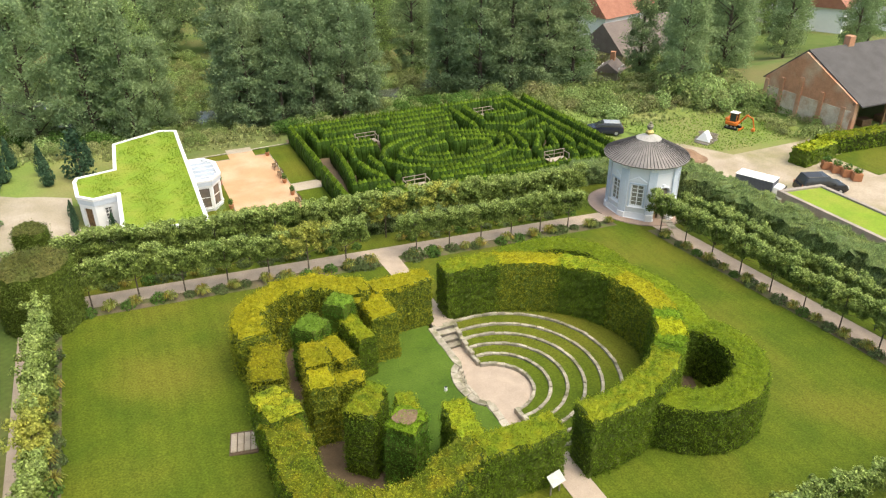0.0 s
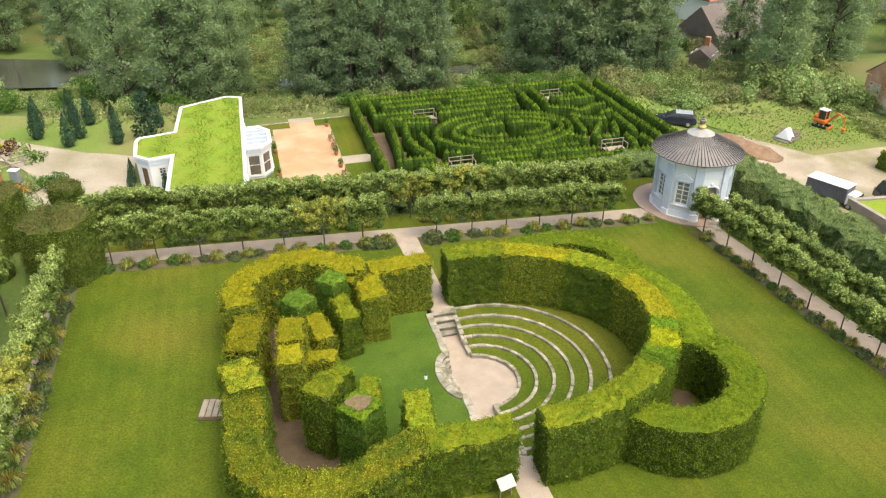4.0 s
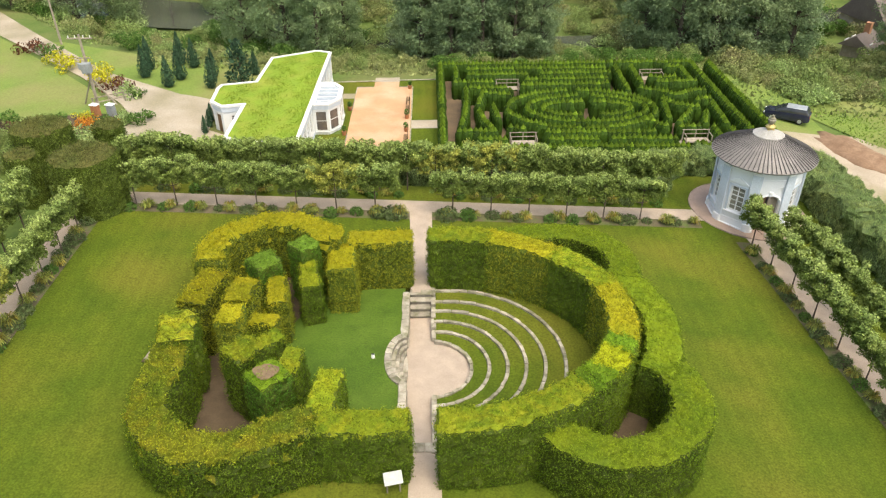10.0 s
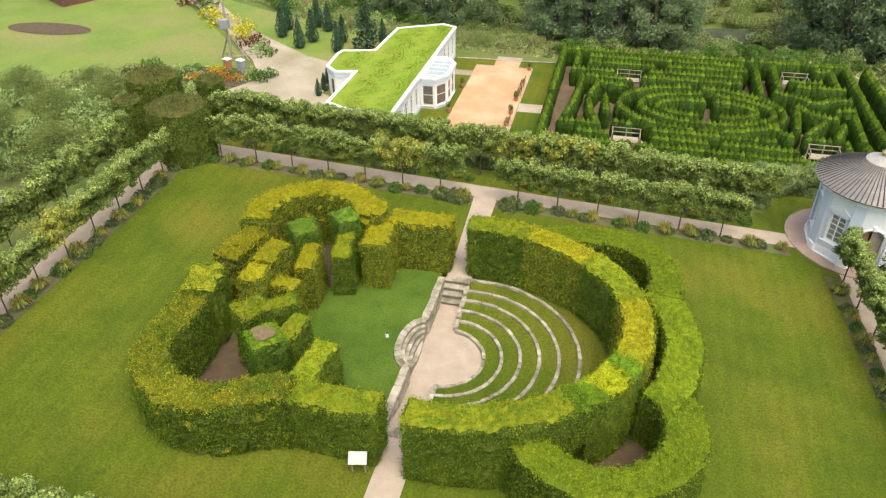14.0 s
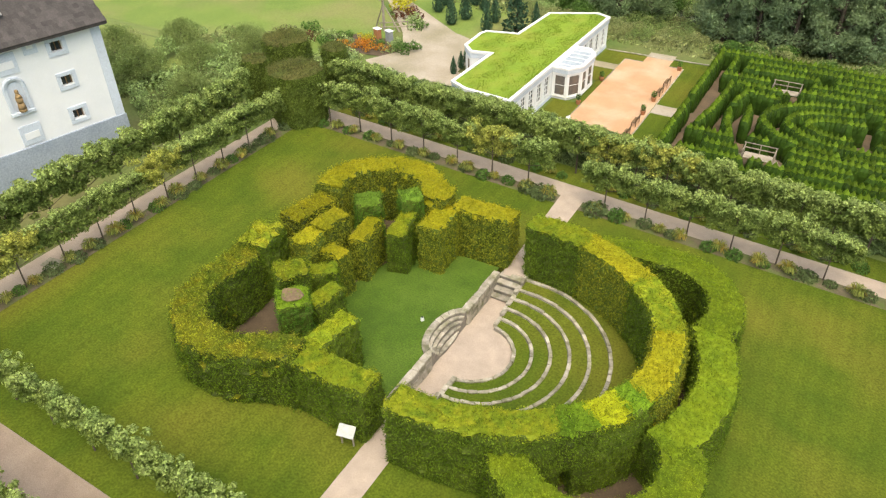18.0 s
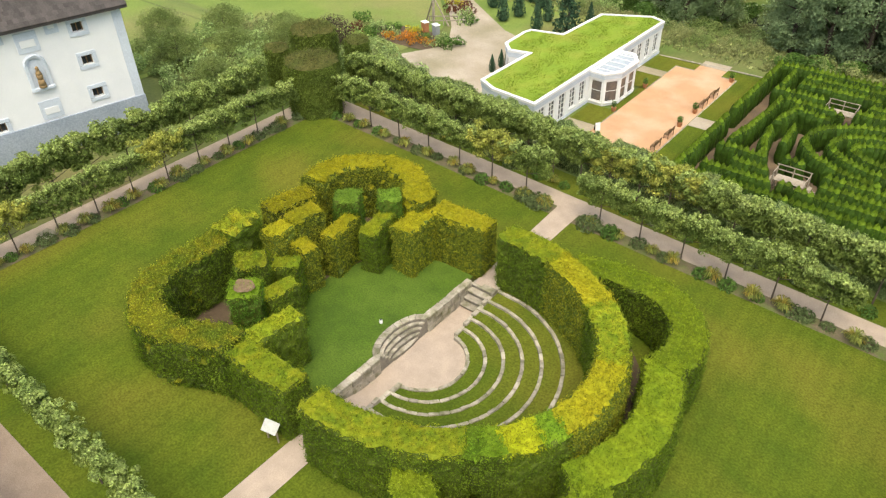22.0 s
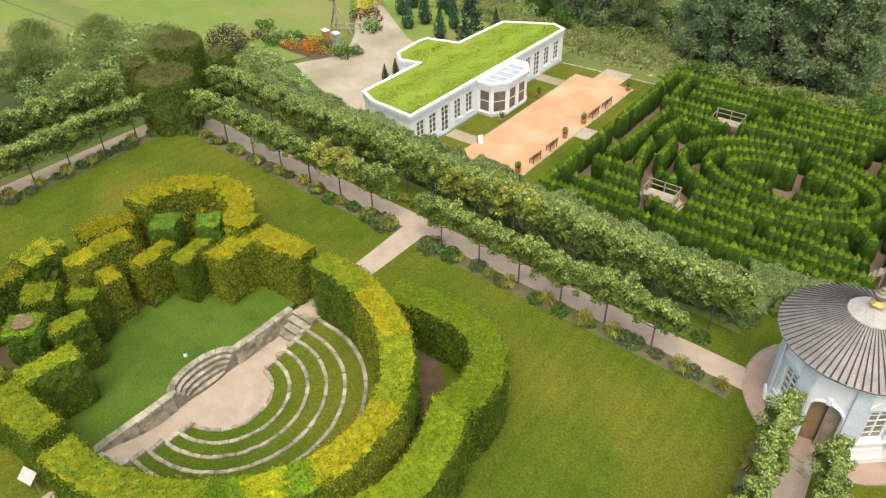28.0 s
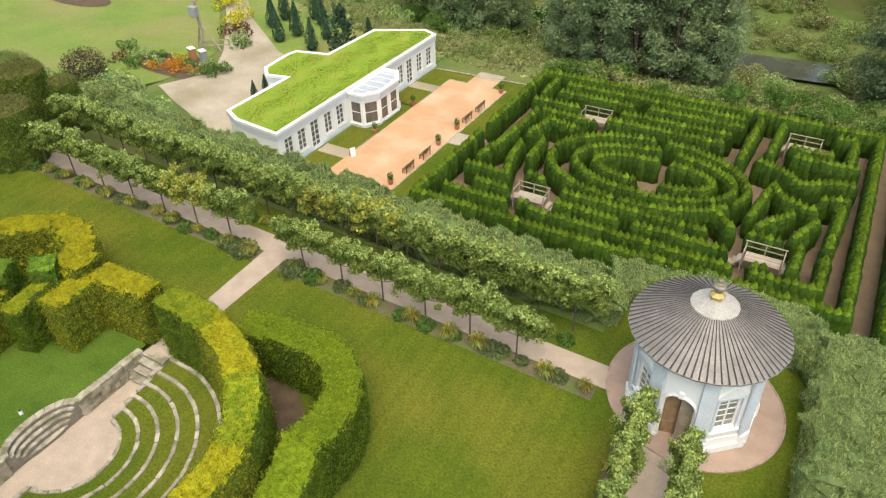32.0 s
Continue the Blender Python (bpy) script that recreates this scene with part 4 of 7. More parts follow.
for k in range(8):
    for side in ((0,) if k else (-1, 1)):
        part("plinth", join(plinth_band(0.18, 0, 0.32, side), plinth_band(0.07, 0.32, 0.75, side)), WHITE, pav, m=on_face(k))
part("floor", octagon(APO - 0.35, 0.02, APO - 0.35, 0.1), STONE, pav)
WT = 0.3
CURTAINED = material("curtained_glass", (0.30, 0.28, 0.23), (0.14, 0.14, 0.13), scale=2.2, fine=8, rough=0.12, bump=0, spec=0.6)
for k in range(8):
    m = on_face(k)
    hw = FACE / 2
    if k == 0:
        ow, z0, z1 = 0.62, 0.12, 2.35
    else:
        ow, z0, z1 = 0.5, 1.25, 3.0
    bms = [box(hw - ow, WT, 3.85, (-(hw + ow) / 2, -WT / 2, 0.7)), box(hw - ow, WT, 3.85, ((hw + ow) / 2, -WT / 2, 0.7))]
    top_z = z1 + (0.5 if k == 0 else 0)
    bms.append(box(2 * ow, WT, 4.55 - top_z, (0, -WT / 2, top_z)))
    if k:
        bms.append(box(2 * ow, WT, z0 - 0.7, (0, -WT / 2, 0.7)))
    else:
        # spandrels of the arch
        for s in (-1, 1):
            pts = [(s * ow, 2.85), (s * ow, 2.3)] + [(s * ow * math.cos(a), 2.3 + 0.5 * math.sin(a)) for a in np.linspace(0.15, math.pi / 2, 7)] + [(0, 2.85)]
            bm = bmesh.new()
            lo = [bm.verts.new((x, 0, z)) for x, z in pts]
            hi = [bm.verts.new((x, -WT, z)) for x, z in pts]
            bm.faces.new(lo)
            bm.faces.new(hi[::-1])
            for q in range(len(pts)):
                bm.faces.new((lo[q], hi[q], hi[(q + 1) % len(pts)], lo[(q + 1) % len(pts)]))
            bmesh.ops.recalc_face_normals(bm, faces=bm.faces[:])
            bms.append(bm)
    part("wall", join(*bms), WHITE, pav, m=m)
    # pilaster at the corner to the next face
    a = 45 * k + 22.5
    rc = APO / math.cos(math.pi / 8)
    pm = pose(rc * math.cos(radians(a)), rc * math.sin(radians(a)), 0, 0, 0, a - 90)
    part("pilaster", join(box(0.62, 0.12, 3.5, (0, 0.0, 0.75), 0.015)), BLUE_GREY, pav, m=pm)
    part("pilaster_base", box(0.56, 0.24, 0.75, (0, 0.03, 0.0), 0.03), WHITE, pav, m=pm)
    part("capital", box(0.56, 0.2, 0.16, (0, 0.02, 4.2), 0.02), WHITE, pav, m=pm)
    if k:
        win = part("window", join(box(0.1, 0.06, 1.75, (-0.45, -0.12, 1.25)), box(0.1, 0.06, 1.75, (0.45, -0.12, 1.25)), box(0.8, 0.06, 0.09, (0, -0.12, 1.25)),
                                  box(0.8, 0.06, 0.09, (0, -0.12, 2.91)), box(0.07, 0.05, 1.6, (0, -0.12, 1.3)), box(0.8, 0.05, 0.06, (0, -0.12, 2.3))), WHITE_PAINT, pav, m=m)
        for sx in (-0.2, 0.2):
            for z in (1.62, 1.97, 2.62):
                part("glazing_bar", box(0.34, 0.03, 0.035, (sx, -0.12, z)), WHITE_PAINT, win)
        for sx in (-1, 1):
            part("pane", box(0.38, 0.012, 1.62, (sx * 0.21, -0.135, 1.3)), CURTAINED, win, "glass with pale curtains behind")
        part("surround", join(box(0.13, 0.07, 1.9, (-0.56, 0.02, 1.2), 0.01), box(0.13, 0.07, 1.9, (0.56, 0.02, 1.2), 0.01), box(1.25, 0.07, 0.13, (0, 0.02, 3.0), 0.01)), BLUE_GREY, pav, m=m)
        part("sill", box(1.35, 0.2, 0.08, (0, 0.04, 1.14), 0.015), WHITE, pav, m=m)
        gable = bmesh.new()
        pts = [(-0.66, 3.3), (0.66, 3.3), (0, 3.68)]
        lo = [gable.verts.new((x, 0.1, z)) for x, z in pts]
        hi = [gable.verts.new((x, -0.02, z)) for x, z in pts]
        gable.faces.new(lo)
        for q in range(3):
            gable.faces.new((lo[q], hi[q], hi[(q + 1) % 3], lo[(q + 1) % 3]))
        bmesh.ops.recalc_face_normals(gable, faces=gable.faces[:])
        part("pediment", gable, WHITE, pav, m=m)
        part("panel", box(1.15, 0.05, 0.34, (0, 0.01, 0.82), 0.01), WHITE, pav, m=m)
    else:
        ring_pts = [(-0.68, 0.0), (-0.68, 2.3)] + [(-0.68 * math.cos(a), 2.3 + 0.56 * math.sin(a)) for a in np.linspace(0.2, math.pi - 0.2, 10)] + [(0.68, 2.3), (0.68, 0.0)]
        bms = [between((ax, 0.03, az), (bx, 0.03, bz), 0.09, 0.09, 4) for (ax, az), (bx, bz) in zip(ring_pts, ring_pts[1:])]
        part("door_surround", join(*bms), WHITE, pav, m=m)
        part("keystone", box(0.22, 0.16, 0.3, (0, 0.05, 2.78), 0.02), WHITE, pav, m=m)
        for sx, turn in ((-1, 0), (1, 18)):
            leaf = part("door_leaf", box(0.6, 0.05, 2.6, (-0.3 * sx, 0, 0.0), 0.008), WOOD_GREY if sx < 0 else DOOR_WOOD, pav, "weathered panelled wooden door leaf", m=m @ pose(sx * 0.61, -0.22, 0.12, 0, 0, sx * turn))
            for z in (0.15, 0.95, 1.75):
                part("door_panel", box(0.4, 0.03, 0.62, (-0.3 * sx, 0.025, z), 0.012), WOOD_GREY if sx < 0 else DOOR_WOOD, leaf)
            part("door_handle", tube(0.02, 0.02, 0.12, (-0.54 * sx, 0.05, 1.0), 8), ROOF_METAL, leaf)
        part("door_step", box(1.22, 0.5, 0.12, (0, 0.1, 0), 0.02), STONE, pav, m=m)
        part("cartouche", box(1.5, 0.05, 0.55, (0, 0.01, 3.35), 0.02), WHITE, pav, m=m)
part("cornice", join(octagon(APO + 0.12, 4.36, APO + 0.16, 4.46), octagon(APO + 0.2, 4.46, APO + 0.36, 4.62)), WHITE, pav)
# roof of radial metal trays with standing seams
EAVE, EZ, TOPR, TOPZ = 3.16, 4.66, 0.8, 5.92
roof = part("roof", join(octagon(EAVE, EZ, TOPR, TOPZ, 24), octagon(EAVE - 0.02, EZ - 0.09, EAVE + 0.02, EZ, 24)), ROOF_METAL, pav)
SEAM = material("dark_seam_metal", (0.075, 0.07, 0.07), (0.055, 0.05, 0.05), scale=2, fine=12, rough=0.7, bump=0.1)
for k in range(72):
    a = 2 * math.pi * k / 72
    r0 = EAVE * 1.004
    bm = between((r0 * math.cos(a), r0 * math.sin(a), EZ + 0.035), (TOPR * math.cos(a), TOPR * math.sin(a), TOPZ + 0.02), 0.032, 0.012, 4)
    part("standing_seam", bm, SEAM, roof, "dark weathered seam")
part("roof_cap", join(octagon(0.95, TOPZ - 0.07, 0.93, TOPZ - 0.02, 16), octagon(0.93, TOPZ - 0.02, 0.2, TOPZ + 0.3, 16)), ROOF_PALE, pav, "pale metal cap")
GILT = material("dull_gilt", (0.55, 0.42, 0.16), (0.42, 0.33, 0.14), scale=5, fine=20, rough=0.5, metal=0.4, bump=0.1)
part("finial_base", join(box(0.42, 0.42, 0.22, (0, 0, TOPZ + 0.24), 0.02), octagon(0.3, TOPZ + 0.46, 0.16, TOPZ + 0.6)), GILT, pav, "yellowish square finial base")
urn = [(0.1, 0.6), (0.17, 0.68), (0.22, 0.8), (0.24, 0.9), (0.15, 0.97), (0.18, 1.02), (0.09, 1.08), (0.11, 1.16), (0.02, 1.24)]
part("finial", join(*[octagon(a, TOPZ + za, b, TOPZ + zb, 12) for (a, za), (b, zb) in zip(urn, urn[1:])]), STONE, pav, "grey stone urn")

n = 48
me = raw_mesh("pavilion_apron", [(PX + 0.1 + 3.8 * math.cos(a), PY + 0.4 + 3.8 * math.sin(a), gz(PX + 3.8 * math.cos(a), PY + 3.8 * math.sin(a)) + 0.06) for a in np.linspace(0, 2 * math.pi, n + 1)[:-1]],
              [tuple(range(n))], material("reddish_gravel", (0.40, 0.29, 0.235), (0.33, 0.245, 0.20), scale=1.2, fine=25, rough=0.95, bump=0.5, bump_scale=50))
tagged(new("pavilion_apron", me), "round reddish gravel apron around the pavilion", "gravel", kind="structure")
edging_brick = stone_block(0.5, 0.22, 0.3)
edging_brick.materials.clear()
edging_brick.materials.append(material("edging_brick", (0.38, 0.29, 0.24), (0.30, 0.22, 0.18), scale=4, fine=20, rough=0.9, bump=0.3, obj_random=0.2))
edge = thing("brick_edging", "thin brick edging round the gravel apron", "edging")
for k in range(60):
    a = 2 * math.pi * k / 60
    x, y = PX + 0.1 + 3.84 * math.cos(a), PY + 0.4 + 3.84 * math.sin(a)
    ob = put_mesh("brick", edging_brick, edge)
    ob.matrix_basis = pose(x, y, gz(x, y) + 0.085, 0, 0, math.degrees(a) + 90) @ Matrix.Diagonal((0.82, 0.4, 0.4, 1))
mats_slabs = thing("door_slabs", "two pale slabs lying before the pavilion door", "paving slab", at=(35.95, 37.4, gz(35.95, 37.4) + 0.055), rz=-20)
part("slab", box(0.75, 0.42, 0.05, (0, 0.42, 0), 0.01), STONE, mats_slabs)
part("slab", box(0.55, 0.85, 0.05, (0.05, -0.3, 0), 0.01), STONE, mats_slabs)

# ---- orangery ----
ora = thing("orangery", "low white orangery with a pale blue fascia and a grass roof", "building", at=(0, 0, LOW))
PLAN = [(-1.4, 51.3), (0.2, 50.5), (4.3, 50.1), (4.5, 71.6), (3.1, 72.2), (-1.1, 70.1), (-1.35, 63.5), (-4.3, 62.8), (-4.5, 62.0), (-4.3, 58.8), (-3.2, 57.7), (-1.35, 58.1)]
WH, FH, PH = 2.42, 0.42, 0.2


def offset_plan(plan, d):
    out, n = [], len(plan)
    for k in range(n):
        p0, p1, p2 = Vector(plan[k - 1]), Vector(plan[k]), Vector(plan[(k + 1) % n])
        n1 = Vector(((p1 - p0).y, -(p1 - p0).x)).normalized()
        n2 = Vector(((p2 - p1).y, -(p2 - p1).x)).normalized()
        b = (n1 + n2) / max(0.35, 1 + n1.dot(n2))
        out.append((p1.x + b.x * d, p1.y + b.y * d))
    return out


def band(plan, d0, d1, z0, z1):
    """A closed band along the plan, from offset d0 (inside) to d1 (outside)."""
    bm = bmesh.new()
    inn, out = offset_plan(plan, d0), offset_plan(plan, d1)
    rings = [[bm.verts.new((x, y, z)) for x, y in pl] for pl, z in ((inn, z0), (out, z0), (out, z1), (inn, z1))]
    n = len(plan)
    for q in range(4):
        for k in range(n):
            bm.faces.new((rings[q][k], rings[q][(k + 1) % n], rings[(q + 1) % 4][(k + 1) % n], rings[(q + 1) % 4][k]))
    bmesh.ops.recalc_face_normals(bm, faces=bm.faces[:])
    return bm


def wall_run(p0, p1, openings, height, thick=0.3, sill=0.55, head=2.2):
    """A wall from p0 to p1 (outside to the right of the way) with openings (centre, width, sill, head) cut through it."""
    p0, p1 = Vector(p0), Vector(p1)
    L = (p1 - p0).length
    rz = math.degrees(math.atan2((p1 - p0).y, (p1 - p0).x))
    m = pose(p0.x, p0.y, 0, 0, 0, rz)
    bms, s = [], 0.0
    for c, w, z0, z1 in sorted(openings):
        a, b = c - w / 2, c + w / 2
        bms.append(box(a - s, thick, height, ((a + s) / 2, thick / 2, 0)))
        if z0 > 0.01:
            bms.append(box(w, thick, z0, (c, thick / 2, 0)))
        bms.append(box(w, thick, height - z1, (c, thick / 2, z1)))
        s = b
    bms.append(box(L - s, thick, height, ((L + s) / 2, thick / 2, 0)))
    return join(*bms), m


ROOM_GLASS = material("grey_room_glass", (0.15, 0.155, 0.16), (0.09, 0.095, 0.10), scale=1.5, fine=5, rough=0.08, bump=0, spec=0.6)
BAY_GLASS = material("brownish_room_glass", (0.17, 0.135, 0.11), (0.09, 0.085, 0.085), scale=1.2, fine=4, rough=0.08, bump=0, spec=0.6)


def casement(parent, m, c, w, z0, z1, cols=2, rows=4, name="window", depth=0.12, mat=None):
    mat = mat or WHITE_PAINT
    h = z1 - z0
    fr = part(name, join(box(0.08, 0.07, h, (c - w / 2 + 0.04, depth, z0)), box(0.08, 0.07, h, (c + w / 2 - 0.04, depth, z0)),
                         box(w - 0.16, 0.07, 0.08, (c, depth, z0)), box(w - 0.16, 0.07, 0.08, (c, depth, z1 - 0.08))), mat, parent, m=m)
    for k in range(1, cols):
        part("mullion", box(0.06, 0.05, h - 0.16, (c - w / 2 + w * k / cols, depth, z0 + 0.08)), mat, fr)
    for k in range(1, rows):
        for q in range(cols):
            part("glazing_bar", box(w / cols - 0.1, 0.035, 0.04, (c - w / 2 + w * (q + 0.5) / cols, depth, z0 + h * k / rows)), mat, fr)
    for q in range(cols):
        part("pane", box(w / cols - 0.07, 0.012, h - 0.14, (c - w / 2 + w * (q + 0.5) / cols, depth + 0.02, z0 + 0.07)), ROOM_GLASS if cols > 1 else BAY_GLASS, fr)
    part("sill", box(w + 0.1, 0.16, 0.06, (c, -0.02, z0 - 0.06), 0.01), WHITE_PAINT, fr)
    return fr


for k in range(len(PLAN)):
    p0, p1 = PLAN[k], PLAN[(k + 1) % len(PLAN)]
    ops = []
    if k == 2:
        ops = [(1.15, 0.95, 0.5, 2.2), (2.6, 0.95, 0.5, 2.2), (4.1, 1.0, 0.06, 2.25), (5.7, 0.95, 0.5, 2.2), (7.2, 0.95, 0.5, 2.2),
               (14.4, 0.95, 0.5, 2.2), (15.8, 0.85, 0.5, 2.2), (17.2, 1.0, 0.06, 2.25), (18.8, 0.95, 0.5, 2.2), (20.4, 0.95, 0.5, 2.2)]
    elif k == 9:
        ops = [(0.8, 0.8, 0.05, 2.1)]
    elif k == 10:
        ops = [(0.95, 0.6, 1.0, 2.1)]
    bm, m = wall_run(p0, p1, ops, WH)
    w = part("wall", bm, WHITE, ora, m=m)
    for c, ww, z0, z1 in ops:
        if z0 > 0.3:
            casement(ora, m, c, ww, z0, z1, 2, 4)
        elif k == 9:
            part("door", box(ww - 0.04, 0.06, z1 - z0, (c, 0.14, z0), 0.01), WOOD_BROWN, ora, "brown wooden door", m=m)
        else:
            casement(ora, m, c, ww, z0, z1, 2, 5, "glazed_door")
part("plinth", band(PLAN, -0.02, 0.05, -0.05, 0.18), BLUE_GREY, ora)
part("fascia", band(PLAN, -0.3, 0.06, WH, WH + FH), BLUE_GREY, ora, "pale blue fascia")
part("parapet", band(PLAN, -0.16, 0.12, WH + FH, WH + FH + PH), WHITE_PAINT, ora, "white roof rim")
part("ceiling", prism(offset_plan(PLAN, -0.25), WH + 0.05, WH + 0.15), WHITE, ora)
part("floor", prism(offset_plan(PLAN, -0.2), 0.0, 0.06), STONE, ora)
turf_base = prism(offset_plan(PLAN, -0.16), WH + 0.15, WH + FH + 0.13)
turf = part("turf_roof", turf_base, material("turf_roof_soil", (0.21, 0.30, 0.028), (0.17, 0.26, 0.025), scale=0.8, fine=8, rough=0.95, bump=1.0, bump_scale=12,
                                             third=(0.24, 0.28, 0.04), third_scale=0.5), ora, "bright green sedum and grass roof")


def inside(poly, x, y):
    res = np.zeros(len(x), dtype=bool)
    n = len(poly)
    for k in range(n):
        (x0, y0), (x1, y1) = poly[k], poly[(k + 1) % n]
        hit = ((y0 > y) != (y1 > y)) & (x < (x1 - x0) * (y - y0) / ((y1 - y0) or 1e-9) + x0)
        res ^= hit
    return res


def tufts(name, poly, zfun, density, size, mat, parent=None, label="", category="grass", up=1.0, lift=0.0):
    """Grass and weed blades over a region of the plan."""
    xs, ys = [p[0] for p in poly], [p[1] for p in poly]
    area = (max(xs) - min(xs)) * (max(ys) - min(ys))
    n = int(area * density)
    x, y = RNG.uniform(min(xs), max(xs), n), RNG.uniform(min(ys), max(ys), n)
    keep = inside(poly, x, y)
    x, y = x[keep], y[keep]
    pos = np.stack((x, y, zfun(x, y) + lift), 1)
    side = unit(np.stack((RNG.normal(0, 1, len(x)), RNG.normal(0, 1, len(x)), np.full(len(x), up * 0.4)), 1))
    lv, lf = leaves(pos, side, size, 0.4, 0.5, -up * 0.5, RNG)
    me = raw_mesh(name, lv, lf, mat)
    if parent is not None:
        return put_mesh(name, me, parent)
    return tagged(new(name, me), label, category, kind="stuff")


tufts("sedum", offset_plan(PLAN, -0.2), lambda x, y: np.full(len(x), WH + FH + 0.14) + 0.03 * np.sin(2.1 * x + np.sin(1.7 * y)), 130, 0.09, SEDUM, turf)
# glazed bay towards the court
BAY = [(4.4, 58.3), (5.75, 58.3), (6.6, 59.5), (6.6, 62.2), (5.75, 63.4), (4.4, 63.4)]
for k in range(5):
    p0, p1 = BAY[k], BAY[k + 1]
    L = math.dist(p0, p1)
    cols = 2 if L > 2 else 1
    ops = [(L * (q + 0.5) / cols, L / cols - 0.32, 0.3, 2.15) for q in range(cols)]
    bm, m = wall_run(p0, p1, ops, 2.35, 0.16)
    part("bay_wall", bm, WHITE, ora, m=m)
    for c, ww, z0, z1 in ops:
        casement(ora, m, c, ww, z0, z1, 1, 2, "bay_window", 0.08)
part("bay_fascia", band(BAY, -0.16, 0.08, 2.35, 2.7), BLUE_GREY, ora, "pale blue fascia")
part("bay_rim", band(BAY, -0.2, 0.14, 2.7, 2.86), WHITE_PAINT, ora, "white roof rim")
SKYLIGHT = material("pale_skylight_glass", (0.42, 0.46, 0.50), (0.34, 0.38, 0.42), scale=1.5, fine=6, rough=0.2, bump=0.03, spec=0.6)
sky_roof = part("skylight", prism(offset_plan(BAY, -0.19), 2.68, 2.72), SKYLIGHT, ora, "pale blue-grey glass skylight")
for y in (59.3, 60.2, 61.1, 62.0, 62.8):
    part("skylight_bar", box(1.9, 0.06, 0.05, (5.4, y, 2.72), 0.01), WHITE_PAINT, sky_roof)

# gravel court and lawns of the orangery
draped("gravel_court", "orange gravel court beside the orangery", "court", steps(51, 69.5, 0.5), lambda y: (7.2, y), lambda y: (12.75, y), 0.06, ORANGE_GRAVEL, 6)
draped("court_extension", "orange gravel end of the court", "court", steps(69.5, 70.9, 0.35), lambda y: (8.9, y), lambda y: (11.4, y), 0.06, ORANGE_GRAVEL, 3)
for x0, x1, y0, y1 in ((4.75, 7.2, 50.5, 53.6), (4.75, 7.2, 54.9, 58.2), (6.6, 7.2, 58.2, 63.4), (4.75, 7.2, 63.5, 66.5), (4.75, 7.2, 67.8, 71.0), (7.2, 8.9, 69.5, 71.0), (11.4, 15.3, 69.5, 71.2), (12.8, 15.3, 50.5, 59.2), (12.8, 15.3, 61.0, 69.5)):
    draped("court_lawn", "mown grass plot beside the gravel court", "lawn", steps(y0, y1, (y1 - y0) / 6), lambda y, a=x0: (a, y), lambda y, b=x1: (b, y), 0.05, LAWN, 3)
for x0, x1, y0, y1 in ((4.7, 7.2, 53.6, 54.9), (4.7, 7.2, 66.5, 67.8), (12.8, 15.4, 59.2, 61.0), (8.9, 11.4, 70.9, 72.2)):
    draped("court_walk", "pale sandy walk across the grass plots", "path", steps(y0, y1, (y1 - y0) / 3), lambda y, a=x0: (a, y), lambda y, b=x1: (b, y), 0.07, ROAD_DIRT, 2)
kerb = thing("court_kerb", "thin stone kerb around the gravel court", "kerb")
for a, b in (((12.78, 51), (12.78, 59.2)), ((12.78, 61), (12.78, 69.5)), ((7.2, 54.9), (7.2, 58.2)), ((7.2, 63.5), (7.2, 66.5)), ((7.2, 67.8), (7.2, 69.5)), ((7.2, 69.5), (8.9, 69.5)), ((11.4, 69.5), (12.7, 69.5)), ((4.8, 71.1), (15.2, 71.6))):
    part("kerb", between((*a, 0.05), (*b, 0.05), 0.06, 0.06, 4), STONE, kerb, m=pose(0, 0, LOW))


def bench(x, y, rz):
    t = thing("garden_bench", "small dark wooden garden bench on the gravel court", "bench", "court benches", at=(x, y, LOW + 0.06), rz=rz)
    for k in range(3):
        part("seat_slat", box(1.4, 0.11, 0.035, (0, -0.13 + 0.13 * k, 0.42), 0.005), WOOD_BROWN, t)
    for k in range(2):
        part("back_slat", box(1.4, 0.03, 0.11, (0, 0.24, 0.58 + 0.17 * k), 0.005), WOOD_BROWN, t)
    for sx in (-0.6, 0.6):
        part("leg", box(0.06, 0.06, 0.42, (sx, -0.15, 0), 0.005), WOOD_BROWN, t)
        part("leg", box(0.06, 0.06, 0.85, (sx, 0.22, 0), 0.005), WOOD_BROWN, t)
    t.scale = (0.8, 0.85, 0.85)


for y in (54.3, 56.6, 63.1, 65.3):
    bench(12.4, y, -90)
TERRACOTTA = material("terracotta", (0.42, 0.19, 0.09), (0.34, 0.15, 0.075), scale=4, fine=20, rough=0.85, bump=0.2)


def ball_leaves(r, n, size, c=(0, 0, 0), squash=1.0, rng=RNG, mat=None, name="foliage"):
    d = unit(rng.normal(0, 1, (n, 3)))
    p = d * (r * rng.uniform(0.6, 1.05, (n, 1))) * np.array([1, 1, squash]) + np.array(c)
    lv, lf = leaves(p, d + np.array([0, 0, 0.4]), size, 0.5, 0.6, 0.0, rng)
    return raw_mesh(name, lv, lf, mat or SHRUB_GREEN)


def planter(x, y, z=LOW + 0.06):
    t = thing("potted_shrub", "small green shrub in a terracotta pot", "potted plant", "court pots", at=(x, y, z))
    part("pot", join(tube(0.2, 0.28, 0.4, sides=14), tube(0.3, 0.3, 0.06, (0, 0, 0.4), 14)), TERRACOTTA, t)
    part("stem", tube(0.03, 0.02, 0.5, (0, 0, 0.4), 6), BARK, t)
    put_mesh("foliage", ball_leaves(0.3, 160, 0.16, (0, 0, 0.85), 1.3), t)
    t.scale = (0.75, 0.75, 0.75)


